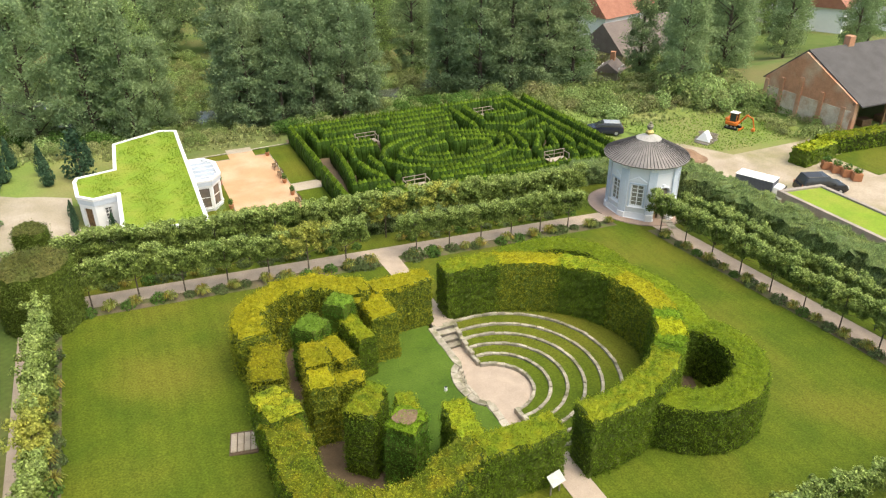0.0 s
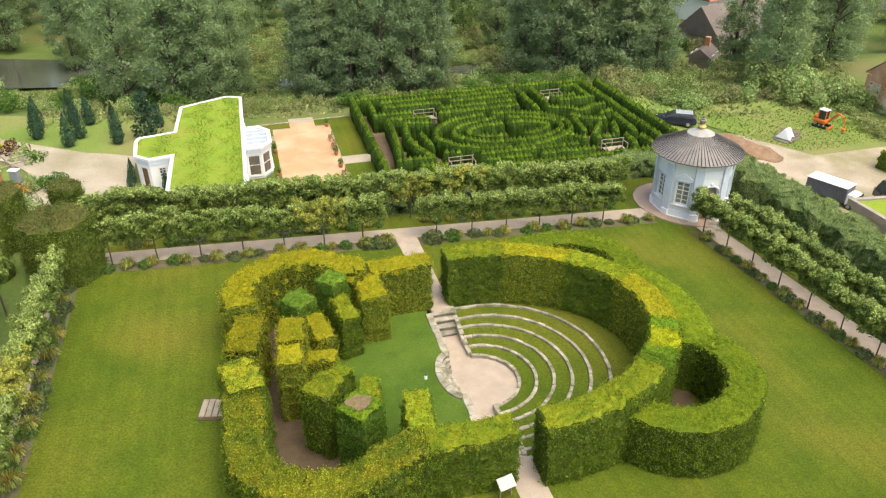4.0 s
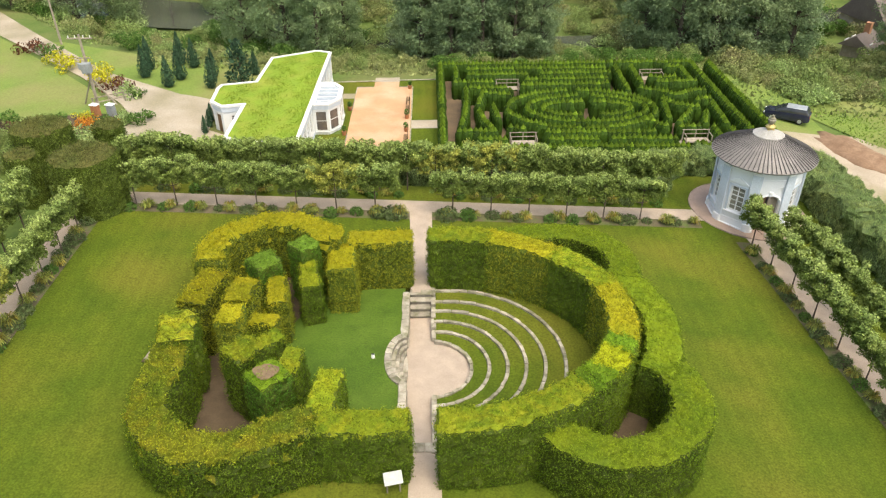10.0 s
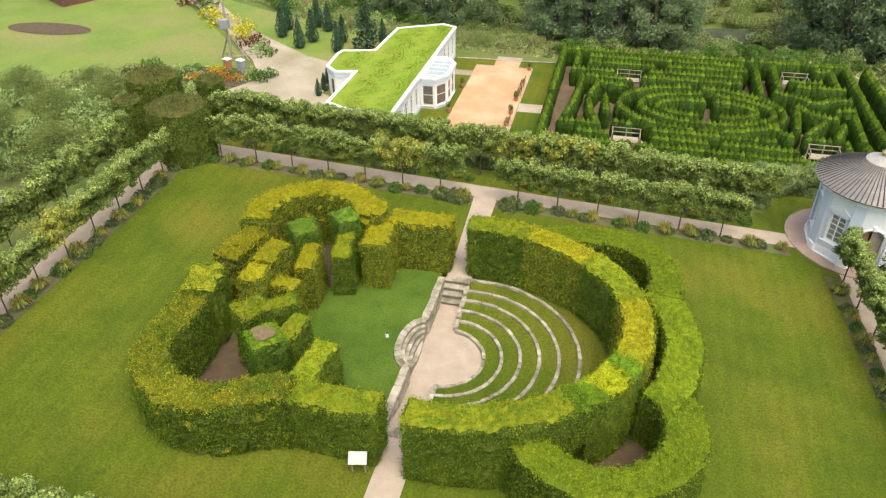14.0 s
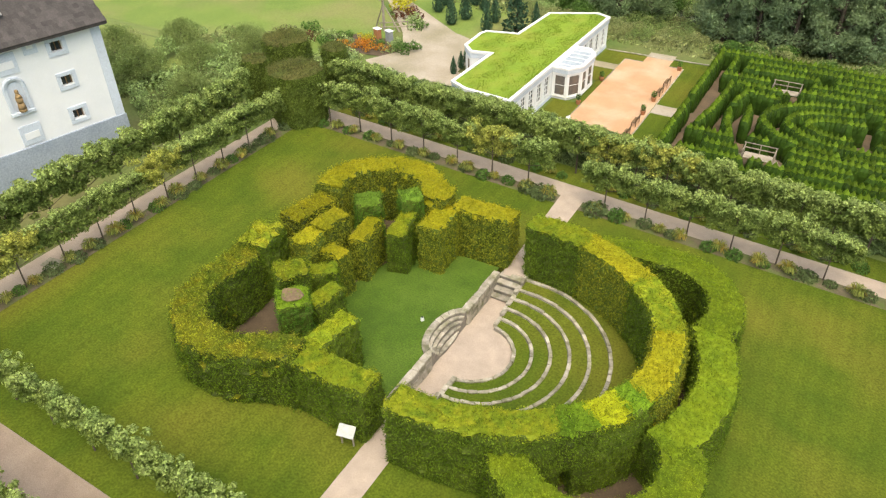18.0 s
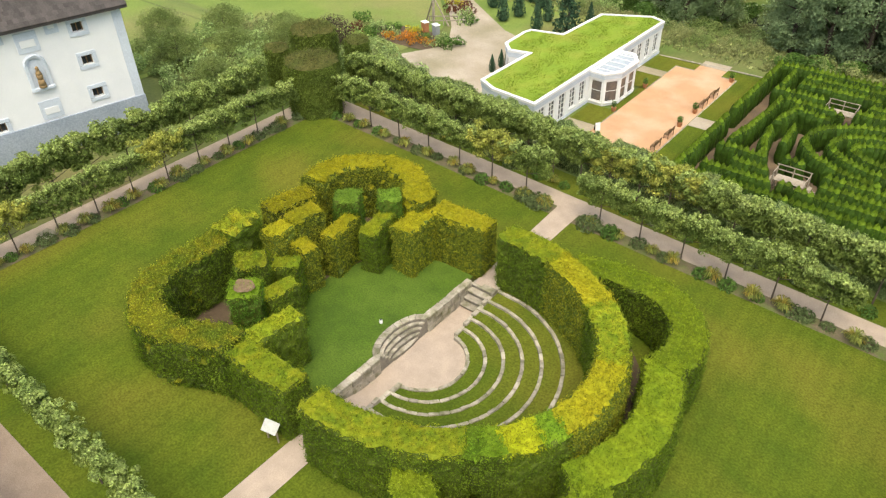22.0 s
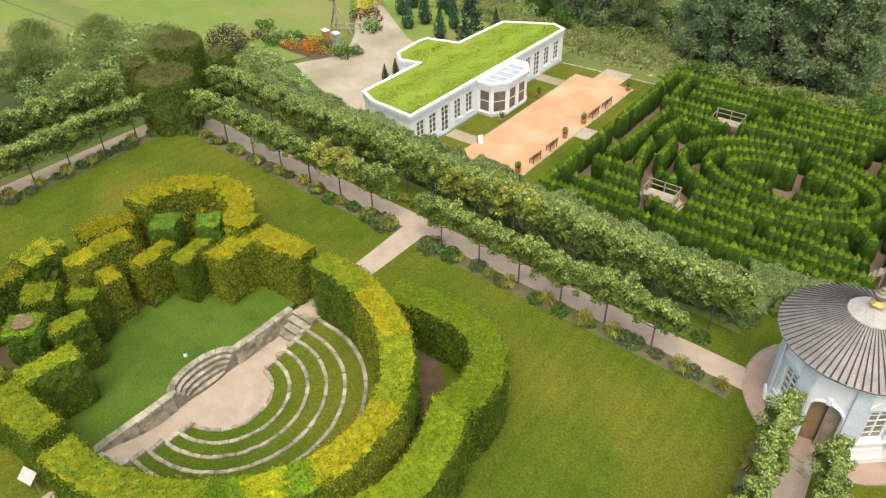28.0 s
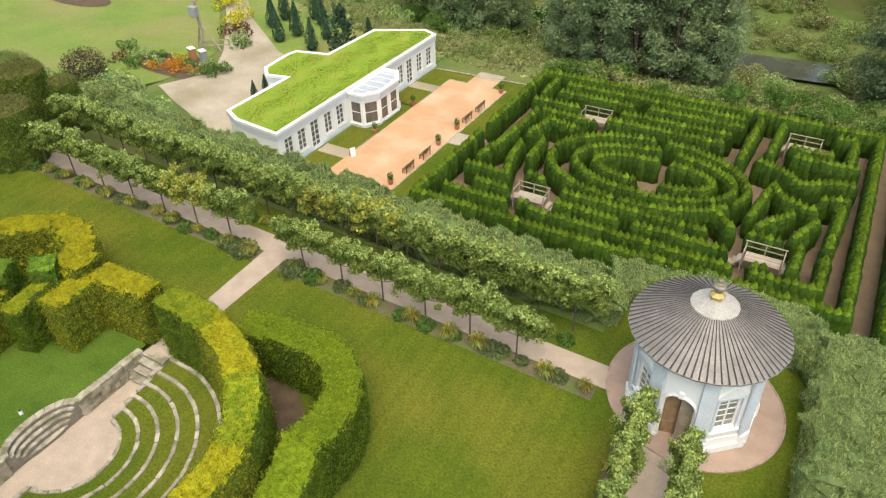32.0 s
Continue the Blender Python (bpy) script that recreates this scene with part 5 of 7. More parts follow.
for x, y in ((12.3, 52.2), (12.4, 58.6), (12.4, 61.5), (12.5, 69.0), (7.0, 58.0), (7.0, 63.6)):
    planter(x, y)
aboard = thing("menu_board", "small black and white folding board before the orangery", "sign", at=(7.6, 54.2, LOW + 0.06), rz=60)
for s in (-1, 1):
    part("panel", box(0.42, 0.03, 0.7, (0, 0, 0), 0.005), WHITE_PAINT if s < 0 else DARK_GLASS, aboard, m=pose(0, s * 0.14, 0, s * 10, 0, 0))

# ---- white mill house ----
mill = thing("mill_house", "tall white house with grey window surrounds and dark roof", "house", at=(-12.0, 28.93, 0), rz=math.degrees(math.atan2(-0.978, -0.21)))
ML, MD = 22.0, 12.0
BASE, PLTOP, EAVES = 2.0, 4.9, 10.85
OPEN = [(2.62, 10.0, 0.62, 0.55), (2.64, 8.0, 0.62, 0.55), (2.63, 5.92, 0.62, 0.55), (8.4, 5.38, 0.62, 0.55), (8.4, 8.0, 0.62, 0.55), (8.4, 10.0, 0.62, 0.55), (14.2, 5.4, 0.62, 0.55), (14.2, 8.0, 0.62, 0.55), (14.2, 10.0, 0.62, 0.55)]
# the face towards the garden lies along local x, its outside towards local +y
def pierced_wall(length, z0, z1, openings, thick):
    """One wall of masonry along x with openings (centre, height of centre, width, height) cut through it."""
    xs = sorted({0.0, length, *[c + q * w / 2 for c, z, w, h in openings for q in (-1, 1)]})
    zs = sorted({z0, z1, *[z + q * h / 2 for c, z, w, h in openings for q in (-1, 1)]})
    solid = {(a, b): not any(abs((xs[a] + xs[a + 1]) / 2 - c) < w / 2 and abs((zs[b] + zs[b + 1]) / 2 - z) < h / 2 for c, z, w, h in openings)
             for a in range(len(xs) - 1) for b in range(len(zs) - 1)}
    bm = bmesh.new()
    vert = {(a, b, k): bm.verts.new((xs[a], -k * thick, zs[b])) for a in range(len(xs)) for b in range(len(zs)) for k in (0, 1)}
    for (a, b), full in solid.items():
        if not full:
            continue
        for k in (0, 1):
            bm.faces.new([vert[q] for q in ((a, b, k), (a + 1, b, k), (a + 1, b + 1, k), (a, b + 1, k))])
        for (da, db), (p, q) in (((-1, 0), ((a, b), (a, b + 1))), ((1, 0), ((a + 1, b), (a + 1, b + 1))), ((0, -1), ((a, b), (a + 1, b))), ((0, 1), ((a, b + 1), (a + 1, b + 1)))):
            if not solid.get((a + da, b + db), False):
                bm.faces.new([vert[r] for r in ((*p, 0), (*q, 0), (*q, 1), (*p, 1))])
    bmesh.ops.delete(bm, geom=[v for v in bm.verts if not v.link_faces], context="VERTS")
    bmesh.ops.recalc_face_normals(bm, faces=bm.faces[:])
    return bm


part("front_wall", pierced_wall(ML, BASE, EAVES, OPEN, 0.5), WHITE, mill)
part("side_wall", join(box(0.5, MD - 0.5, EAVES - BASE, (0.25, -MD / 2 - 0.25, BASE)), box(0.5, MD - 0.5, EAVES - BASE, (ML - 0.25, -MD / 2 - 0.25, BASE))), WHITE, mill)
part("back_wall", box(ML - 1.0, 0.5, EAVES - BASE, (ML / 2, -MD + 0.25, BASE)), WHITE, mill)
part("plinth", box(ML + 0.1, 0.12, PLTOP - BASE + 0.1, (ML / 2, 0.06, BASE), 0.02), material("plinth_paint", (0.36, 0.41, 0.48), (0.30, 0.35, 0.42), scale=0.8, fine=10, rough=0.8, bump=0.2), mill, "blue-grey plinth")
part("corner_band", box(0.55, 0.05, EAVES - PLTOP - 0.1, (0.28, 0.025, PLTOP + 0.1)), BLUE_GREY, mill, "pale blue painted corner band")
for c, z, w, h in OPEN:
    part("surround", join(box(w + 0.5, 0.06, 0.22, (c, 0.03, z - h / 2 - 0.24), 0.01), box(w + 0.5, 0.06, 0.22, (c, 0.03, z + h / 2 + 0.02), 0.01),
                          box(0.22, 0.06, h, (c - w / 2 - 0.14, 0.03, z - h / 2)), box(0.22, 0.06, h, (c + w / 2 + 0.14, 0.03, z - h / 2))), BLUE_GREY, mill)
    fr = part("window", join(box(0.06, 0.06, h, (c - w / 2 + 0.03, -0.2, z - h / 2)), box(0.06, 0.06, h, (c + w / 2 - 0.03, -0.2, z - h / 2)), box(0.05, 0.05, h, (c, -0.2, z - h / 2))), WOOD_BROWN, mill)
    part("pane", box(w - 0.1, 0.02, h - 0.02, (c, -0.24, z - h / 2 + 0.01)), DARK_GLASS, fr)
for c, z, w, h in ((5.48, 9.81, 0.8, 0.75), (5.48, 5.7, 0.8, 0.75), (4.02, 10.4, 0.35, 0.45), (11.3, 9.8, 0.8, 0.75), (11.3, 5.7, 0.8, 0.75), (7.0, 10.4, 0.35, 0.45)):
    bl = part("blind_window", box(w + 0.4, 0.06, h + 0.4, (c, 0.03, z - h / 2 - 0.2), 0.012), BLUE_GREY, mill)
    part("panel", box(w, 0.05, h * 0.55, (c, 0.065, z - h / 2 + 0.1), 0.01), WHITE, bl)
niche = part("niche", join(box(0.22, 0.14, 1.5, (5.0, 0.07, 7.1), 0.02), box(0.22, 0.14, 1.5, (6.0, 0.07, 7.1), 0.02), box(1.3, 0.24, 0.2, (5.5, 0.1, 6.95), 0.03),
                           *[between((5.5 - 0.5 * math.cos(a), 0.07, 8.55 + 0.45 * math.sin(a)), (5.5 - 0.5 * math.cos(b), 0.07, 8.55 + 0.45 * math.sin(b)), 0.12, 0.12, 5)
                             for a, b in zip(np.linspace(0, math.pi, 9), np.linspace(0, math.pi, 9)[1:])]), BLUE_GREY, mill, "arched niche frame")
part("niche_back", box(0.8, 0.04, 1.7, (5.5, 0.02, 7.1), 0.01), BLUE_GREY, niche)
statue = thing("niche_statue", "small weathered brown stone statue in the wall niche", "statue")
statue.matrix_world = mill.matrix_world.copy()
STATUE = material("brown_sandstone", (0.34, 0.23, 0.11), (0.25, 0.17, 0.09), scale=6, fine=20, rough=0.9, bump=0.4)
fig = [(0.2, 0), (0.22, 0.15), (0.16, 0.5), (0.19, 0.8), (0.12, 0.98), (0.09, 1.05), (0.11, 1.15), (0.06, 1.27)]
bms = [tube(a, b, zb - za, (5.5, 0.22, 7.16 + za), 10) for (a, za), (b, zb) in zip(fig, fig[1:])]
part("figure", join(*bms), STATUE, statue, smooth=True)
TILE = material("dark_roof_tiles", (0.078, 0.068, 0.065), (0.058, 0.052, 0.05), scale=2, fine=14, rough=0.8, bump=0.3, obj_random=0.2)

RISE, OVER = 5.2, 0.45
bm = bmesh.new()
prof = [(OVER, EAVES - 0.05), (-MD / 2, EAVES + RISE), (-MD - OVER, EAVES - 0.05), (-MD - OVER, EAVES - 0.25), (-MD / 2, EAVES + RISE - 0.25), (OVER, EAVES - 0.25)]
ends = [[bm.verts.new((x, y, z)) for y, z in prof] for x in (-0.35, ML + 0.35)]
bm.faces.new((ends[0][0], ends[0][1], ends[0][4], ends[0][5]))
bm.faces.new((ends[0][1], ends[0][2], ends[0][3], ends[0][4]))
bm.faces.new((ends[1][5], ends[1][4], ends[1][1], ends[1][0]))
bm.faces.new((ends[1][4], ends[1][3], ends[1][2], ends[1][1]))
for k in range(6):
    bm.faces.new((ends[0][k], ends[1][k], ends[1][(k + 1) % 6], ends[0][(k + 1) % 6]))
bmesh.ops.recalc_face_normals(bm, faces=bm.faces[:])
mroof = part("roof", bm, TILE, mill, "dark brown tiled roof")
for s, nm in ((0.0, 0), (ML, 1)):
    g = bmesh.new()
    pts = [(-0.3, EAVES - 0.2), (-MD + 0.3, EAVES - 0.2), (-MD / 2, EAVES + RISE - 0.35)]
    vs = [g.verts.new((s + (0.25 if nm == 0 else -0.25), y, z)) for y, z in pts]
    g.faces.new(vs)
    part("gable", g, WHITE, mill)
tilt = math.degrees(math.atan2(RISE + 0.05, MD / 2 + OVER))
course = stone_block(0.3, 0.34, 0.03)
course.materials.clear()
course.materials.append(TILE)
for r in range(7):
    d = 0.1 + 0.3 * r
    for c in range(36):
        x = -0.2 + 0.3 * c + (0.15 if r % 2 else 0)
        ob = put_mesh("tile", course, mroof)
        ob.matrix_basis = pose(x, OVER - d * math.cos(radians(tilt)), EAVES + d * math.sin(radians(tilt)), -tilt, 0, 0)
part("roof_window", join(box(0.6, 0.9, 0.12, (0, 0, 0), 0.02)), ROOF_PALE, mill, "pale skylight frame", m=pose(4.8, OVER - 1.6, EAVES + 1.45, -tilt, 0, 0))

# ---- rows of young trees ----


def sapling_template(rng, n=7600, leaf=LIME_LEAF):
    """A young lime trained flat: short trunk, tiered limbs, a wide flat crown."""
    P, N = [], []
    count = 84
    for k in range(count):
        c = np.array([-1.15 + 2.3 * (k + rng.uniform(0, 1)) / count, rng.normal(0, 0.2), 1.92 + rng.uniform(-0.6, 0.6)])
        r = rng.uniform(0.13, 0.26)
        d = unit(rng.normal(0, 1, (n // count, 3)))
        P.append(c + d * r * rng.uniform(0.45, 1.08, (n // count, 1)) * np.array([1.1, 0.95, 0.85]))
        N.append(d + np.array([0, 0, 0.5]))
    lv, lf = leaves(np.vstack(P), np.vstack(N), 0.095, 0.6, 0.75, 0.15, rng)
    bms = [between((0, 0, -0.1), (0.02, 0, 2.1), 0.04, 0.02)]
    for z in (1.2, 1.55, 1.95):
        for s in (-1, 1):
            bms.append(between((0, 0, z - 0.1), (s * 0.9, rng.normal(0, 0.1), z + 0.12), 0.018, 0.008, 5))
    bm = join(*bms)
    tr = bpy.data.meshes.new("trunk")
    bm.to_mesh(tr)
    bm.free()
    tr.materials.append(BARK)
    # Leaves above about 2.3 m take the sunlit colour.
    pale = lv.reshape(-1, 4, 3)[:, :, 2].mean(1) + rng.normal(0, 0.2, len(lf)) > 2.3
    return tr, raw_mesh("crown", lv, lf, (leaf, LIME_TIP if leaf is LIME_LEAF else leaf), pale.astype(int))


LIME_YELLOW = leafy("yellowing_lime_leaves", (0.42, 0.42, 0.09), (0.28, 0.32, 0.07))
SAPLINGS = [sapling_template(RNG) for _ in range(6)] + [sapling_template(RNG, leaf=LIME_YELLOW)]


def plant_tree(name, label, category, group, template, x, y, scale, rz, sz=1.0, sink=0.0):
    t = thing(name, label, category, group, at=(x, y, gz(x, y) - sink), rz=rz)
    t.scale = (scale, scale, scale * sz)
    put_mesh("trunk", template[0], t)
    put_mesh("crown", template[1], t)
    return t


def sapling(x, y, rz, scale=1.0, kind=None):
    k = RNG.integers(6) if kind is None else kind
    label = "young lime tree trained flat beside the gravel path" if k < 6 else "young lime tree with yellowing leaves beside the gravel path"
    return plant_tree("young_lime_tree", label, "tree", "young lime trees", SAPLINGS[k], x, y, scale * RNG.uniform(0.94, 1.08), rz + RNG.uniform(-6, 6))


x = -3.4
while x < 30.2:
    if not 13.0 < x < 15.0:
        sapling(x, back_line(x) - 0.1, 2, 1.2, 6 if 8.0 < x < 9.6 else None)
    x += 2.42
x = -3.6
while x < 31.0:
    sapling(x, back_line(x) + 2.8, 2, 1.31, 6 if 17.5 < x < 19.4 or 13.8 < x < 15.6 else None)
    x += 1.85
for k in range(14):
    y = 36.6 - 2.4 * k
    sapling(right_line(y) - 0.1, y, 95, 1.12)
    sapling(right_line(y) + 2.1, y - 0.7, 95, 1.12)
for k in range(13):
    y = 34.6 - 2.25 * k
    sapling(-5.4, y, 90, 1.14, 6 if k in (4, 8) else None)
    sapling(-7.9, y - 0.8, 90, 1.35)
for k in range(19):
    sapling(-4.4 + 2.35 * k, 12.0, 0, 1.05)
    sapling(-3.4 + 2.35 * k, 8.2, 0, 1.15)

# ---- planted borders ----


def mound(rng, r, h, n, size, mat):
    d = unit(rng.normal(0, 1, (n, 3)))
    d[:, 2] = np.abs(d[:, 2])
    p = d * rng.uniform(0.7, 1.05, (n, 1)) * np.array([r, r, h])
    lv, lf = leaves(p, d + np.array([0, 0, 0.5]), size, 0.45, 0.5, -0.3, rng)
    return raw_mesh("foliage", lv, lf, mat)


def fountain(rng, r, h, n, mat):
    """A tuft of arching strap leaves."""
    V, Fc = [], []
    for k in range(n):
        a, reach, up = rng.random() * 6.28, r * rng.uniform(0.5, 1.1), h * rng.uniform(0.6, 1.1)
        c, s = math.cos(a), math.sin(a)
        w = 0.014
        base = len(V)
        for f, z in ((0.05, 0.0), (0.45, 0.85), (0.8, 1.0), (1.1, 0.62)):
            V += [(reach * f * c - w * s, reach * f * s + w * c, up * z), (reach * f * c + w * s, reach * f * s - w * c, up * z)]
        Fc += [(base + 2 * q, base + 2 * q + 1, base + 2 * q + 3, base + 2 * q + 2) for q in range(3)]
    return raw_mesh("foliage", V, Fc, mat)


MOUNDS = [("lavender_bush", "grey-green lavender mound in the border", "shrub", mound(RNG, 0.5, 0.45, 260, 0.16, SHRUB_GREY)),
          ("low_shrub", "rounded dark green shrub in the border", "shrub", mound(RNG, 0.45, 0.5, 260, 0.15, SHRUB_GREEN)),
          ("daylily_clump", "yellowing daylily clump with arching leaves in the border", "plant", fountain(RNG, 0.42, 0.5, 110, DAYLILY)),
          ("lavender_bush", "large grey-green lavender mound in the border", "shrub", mound(RNG, 0.62, 0.5, 320, 0.17, SHRUB_GREY))]


def border_plant(x, y, k, scale=1.0):
    name, label, cat, me = MOUNDS[k]
    t = thing(name, label, cat, "border plants", at=(x, y, gz(x, y) + 0.02), rz=RNG.uniform(0, 360))
    t.scale = (scale,) * 3
    put_mesh("foliage", me, t)


def border_row(at, n, first):
    """A planted border: groups of the same plant, with small ones between the large."""
    for k in range(n):
        kind = 2 if (k + first) % 2 and RNG.random() < 0.88 else (0, 3, 1, 0)[RNG.integers(4)]
        x, y = at(k + RNG.normal(0, 0.25))
        if 12.95 < x < 15.1 and y > 37:
            continue
        border_plant(x, y + RNG.normal(0, 0.1), kind, RNG.uniform(0.85, 1.25) if kind == 2 else RNG.uniform(0.75, 1.1))


border_row(lambda k: (-3.6 + 0.85 * k, back_line(-3.6 + 0.85 * k) - 0.5), 42, 0)
for x, k in ((12.3, 3), (15.6, 3), (16.9, 1), (11.3, 0)):
    border_plant(x, back_line(x) - 0.55, k, 1.3)
border_row(lambda k: (right_line(36.2 - 0.85 * k) - 0.5, 36.2 - 0.85 * k), 34, 2)
border_row(lambda k: (-5.3 + RNG.normal(0, 0.1), 35.4 - 0.8 * k), 35, 0)
border_row(lambda k: (-2.5 + 0.95 * k, back_line(-2.5 + 0.95 * k) + 1.95), 35, 2)

# ---- willow hedges on the banks ----


def willow_run(line, width, top, density=520, size=0.14):
    t = thing("willow_hedge", "loose grey-green willow hedge on the bank below the path", "hedge", "willow hedges")
    put_mesh("foliage", hedge_mesh("foliage", line, width, gz, top, (WILLOW, WILLOW), density=density, size=size, jitter=0.2, spread=0.5, step=0.4, droop=-0.9, aspect=0.2), t)


for a in range(-5, 31, 6):
    b = min(31, a + 6)
    for off, lift in ((44.1, 0.8), (45.5, 0.45)):
        willow_run([(a - 0.3, off + 0.02 * a), ((a + b) / 2, off + 0.02 * (a + b) / 2), (b + 0.3, off + 0.02 * b)], 2.1,
                   lambda x, y, l=lift: 2.03 - 0.0735 * x + l + 0.2 * math.sin(1.3 * x + y) + 0.12 * math.sin(3.1 * x - y))
willow_run([(30.5, 46.4), (34.5, 47.4), (38.5, 46.9), (41.0, 45.6)], 2.2, lambda x, y: 0.75 + 0.1 * math.sin(2 * x))
for y0, y1 in ((46, 38), (38, 30), (30, 22), (22, 12)):
    off = 0.05 * (46 - y0)
    willow_run([(41.6 + off, y0 + 0.3), (41.8 + off, (y0 + y1) / 2), (42.0 + off, y1 - 0.3)], 2.6, lambda x, y: 1.3 + 0.12 * math.sin(2 * y))

# ---- woodland and valley ----


def tree_template(rng, h, spread, mat, n=17500, size=0.24, low=0.12, shape=1.0):
    """A broadleaf tree: tapered trunk, limbs, and a crown of many small clumps with gaps between them."""
    bms = [between((0, 0, -0.5), (0.12, 0.05, h * 0.5), 0.017 * h, 0.011 * h, 8), between((0.12, 0.05, h * 0.5), (0, 0, h * 0.95), 0.011 * h, 0.002 * h, 6)]
    blobs = []
    count = 70
    for k in range(count):
        f = (k + 0.5) / count
        z = h * (low + (0.97 - low) * f)
        a = k * 2.4 + rng.normal(0, 0.4)
        env = spread * (math.sin(math.pi * min(1, 0.18 + 0.82 * f)) ** 0.75 * (1 - shape * 0.25 * f))
        reach = env * rng.uniform(0.45, 1.0)
        tip = (reach * math.cos(a), reach * math.sin(a), z + rng.normal(0, 0.02) * h)
        if k % 3 == 0:
            bms.append(between((0.05, 0, max(0.5, z - 0.1 * h)), tip, 0.006 * h, 0.002 * h, 5))
        blobs.append((tip, spread * rng.uniform(0.15, 0.3)))
    P, N = [], []
    m = n // count
    for c, r in blobs:
        d = unit(rng.normal(0, 1, (m, 3)))
        P.append(rng.normal(0, 0.62 * r, (m, 3)) * np.array([1.15, 1.15, 0.7]) + np.array(c))
        N.append(d + np.array([0, 0, 0.6]))
    lv, lf = leaves(np.vstack(P), np.vstack(N), size, 0.5, 0.7, 0.15, rng)
    bm = join(*bms)
    tr = bpy.data.meshes.new("trunk")
    bm.to_mesh(tr)
    bm.free()
    tr.materials.append(BARK)
    return tr, raw_mesh("crown", lv, lf, mat)


TREES = [tree_template(RNG, 16, 3.4, WOODS, low=0.07), tree_template(RNG, 16, 3.0, WOODS, low=0.05), tree_template(RNG, 16, 3.7, WOODS, low=0.12),
         tree_template(RNG, 16, 3.6, WOODS_PALE, low=0.1), tree_template(RNG, 16, 3.1, WOODS, low=0.05, shape=2.0),
         tree_template(RNG, 16, 3.4, WOODS_DEEP, low=0.05), tree_template(RNG, 16, 3.2, WOODS_DEEP, low=0.05, shape=1.6)]
TREE_LABELS = ("tall dark green alder on the river bank", "slender dark green alder on the river bank", "broad dark green alder on the river bank",
               "pale green birch among the riverside trees", "pointed dark green alder on the river bank",
               "deep green leafy alder behind the maze", "deep green pointed alder behind the maze")
rng = np.random.default_rng(11)
spots = []


def tree(x, y, s, k=None):
    k = int(rng.integers(5)) if k is None else k
    spots.append((x, y))
    plant_tree("riverside_tree", TREE_LABELS[k], "tree", "riverside trees", TREES[k], x, y, s, float(rng.uniform(0, 360)))


for x, y, s in ((13.5, 82.0, 0.85), (17.0, 80.8, 0.8), (20.5, 80.2, 0.9), (24.0, 80.0, 0.85), (27.2, 80.8, 0.8), (-34, 101, 1.0), (-28, 103.5, 0.95), (-32, 110, 1.0), (-17.5, 109.5, 0.95), (-9, 92, 1.05), (-3, 88, 1.1), (1, 86, 1.0), (4, 89, 0.75), (-1, 92, 1.15), (-14.5, 114, 1.0),
                (13, 86, 1.1), (16, 84.5, 0.8), (19, 84, 1.15), (21.5, 86, 1.1), (24, 83.5, 0.95), (25, 87, 1.1), (27.5, 84, 0.6), (14, 90, 1.15), (22, 91, 1.1),
                (41, 88, 1.0), (44, 84, 1.1), (47.5, 82, 1.1), (51, 79.5, 1.0), (53, 83, 1.1), (55, 79, 0.9), (49, 88, 1.15), (44, 92, 1.1), (57, 86, 1.1),
                (66, 71, 0.95), (70, 75, 1.05), (74, 80, 0.9), (78, 76, 1.1), (83, 80, 1.1), (70, 84, 0.9), (88, 84, 1.0), (101, 86, 0.95), (112, 82, 0.85), (118, 84, 0.9), (108, 92, 0.9)):
    tree(x, y, s, 5 + int(x) % 2 if 12 < x < 58 else None)
for _ in range(6000):
    x, y = rng.uniform(-85, 130), rng.uniform(96, 185)
    if -34 < x < -6 and y < 122 or 27 < x < 40 and y < 112 or 60 < x < 100 and 84 < y < 122 or 118 < x and y < 118 or 0 < x - 4.5 - 0.13 * (y - 94) < 7 and y < 150:
        continue
    if all((x - a) ** 2 + (y - b) ** 2 > (4.3 + 0.02 * (y - 90)) ** 2 for a, b in spots):
        tree(x, y, rng.uniform(0.85, 1.2))
    if len(spots) > 230:
        break
water = new("river", raw_mesh("river", [(x, y, -5.35) for x, y in ((-90, 104), (-30, 103), (-12, 100), (4, 92.5), (20, 89.5), (36, 91), (60, 97), (110, 110), (110, 118), (60, 103.5), (36, 96), (20, 95), (4, 98), (-12, 112), (-30, 118), (-90, 118))],
                                [tuple(range(16))], material("river_water", (0.10, 0.105, 0.085), (0.06, 0.065, 0.05), scale=0.5, fine=2, rough=0.12, bump=0.6, bump_scale=1.5, spec=0.9)))
tagged(water, "shallow bright river between the trees", "river", kind="structure")


def shrub_template(rng, mat, n=1260, size=0.15, squash=0.8):
    P, N = [], []
    for _ in range(7):
        c = np.array([rng.normal(0, 0.5), rng.normal(0, 0.5), rng.uniform(0.3, 0.9)])
        d = unit(rng.normal(0, 1, (n // 7, 3)))
        P.append(c + d * rng.uniform(0.35, 0.6) * np.array([1, 1, squash]))
        N.append(d + np.array([0, 0, 0.5]))
    lv, lf = leaves(np.vstack(P), np.vstack(N), size, 0.55, 0.5, -0.2, rng)
    lv[:, 2] = np.maximum(lv[:, 2], -0.1)
    return raw_mesh("foliage", lv, lf, mat)


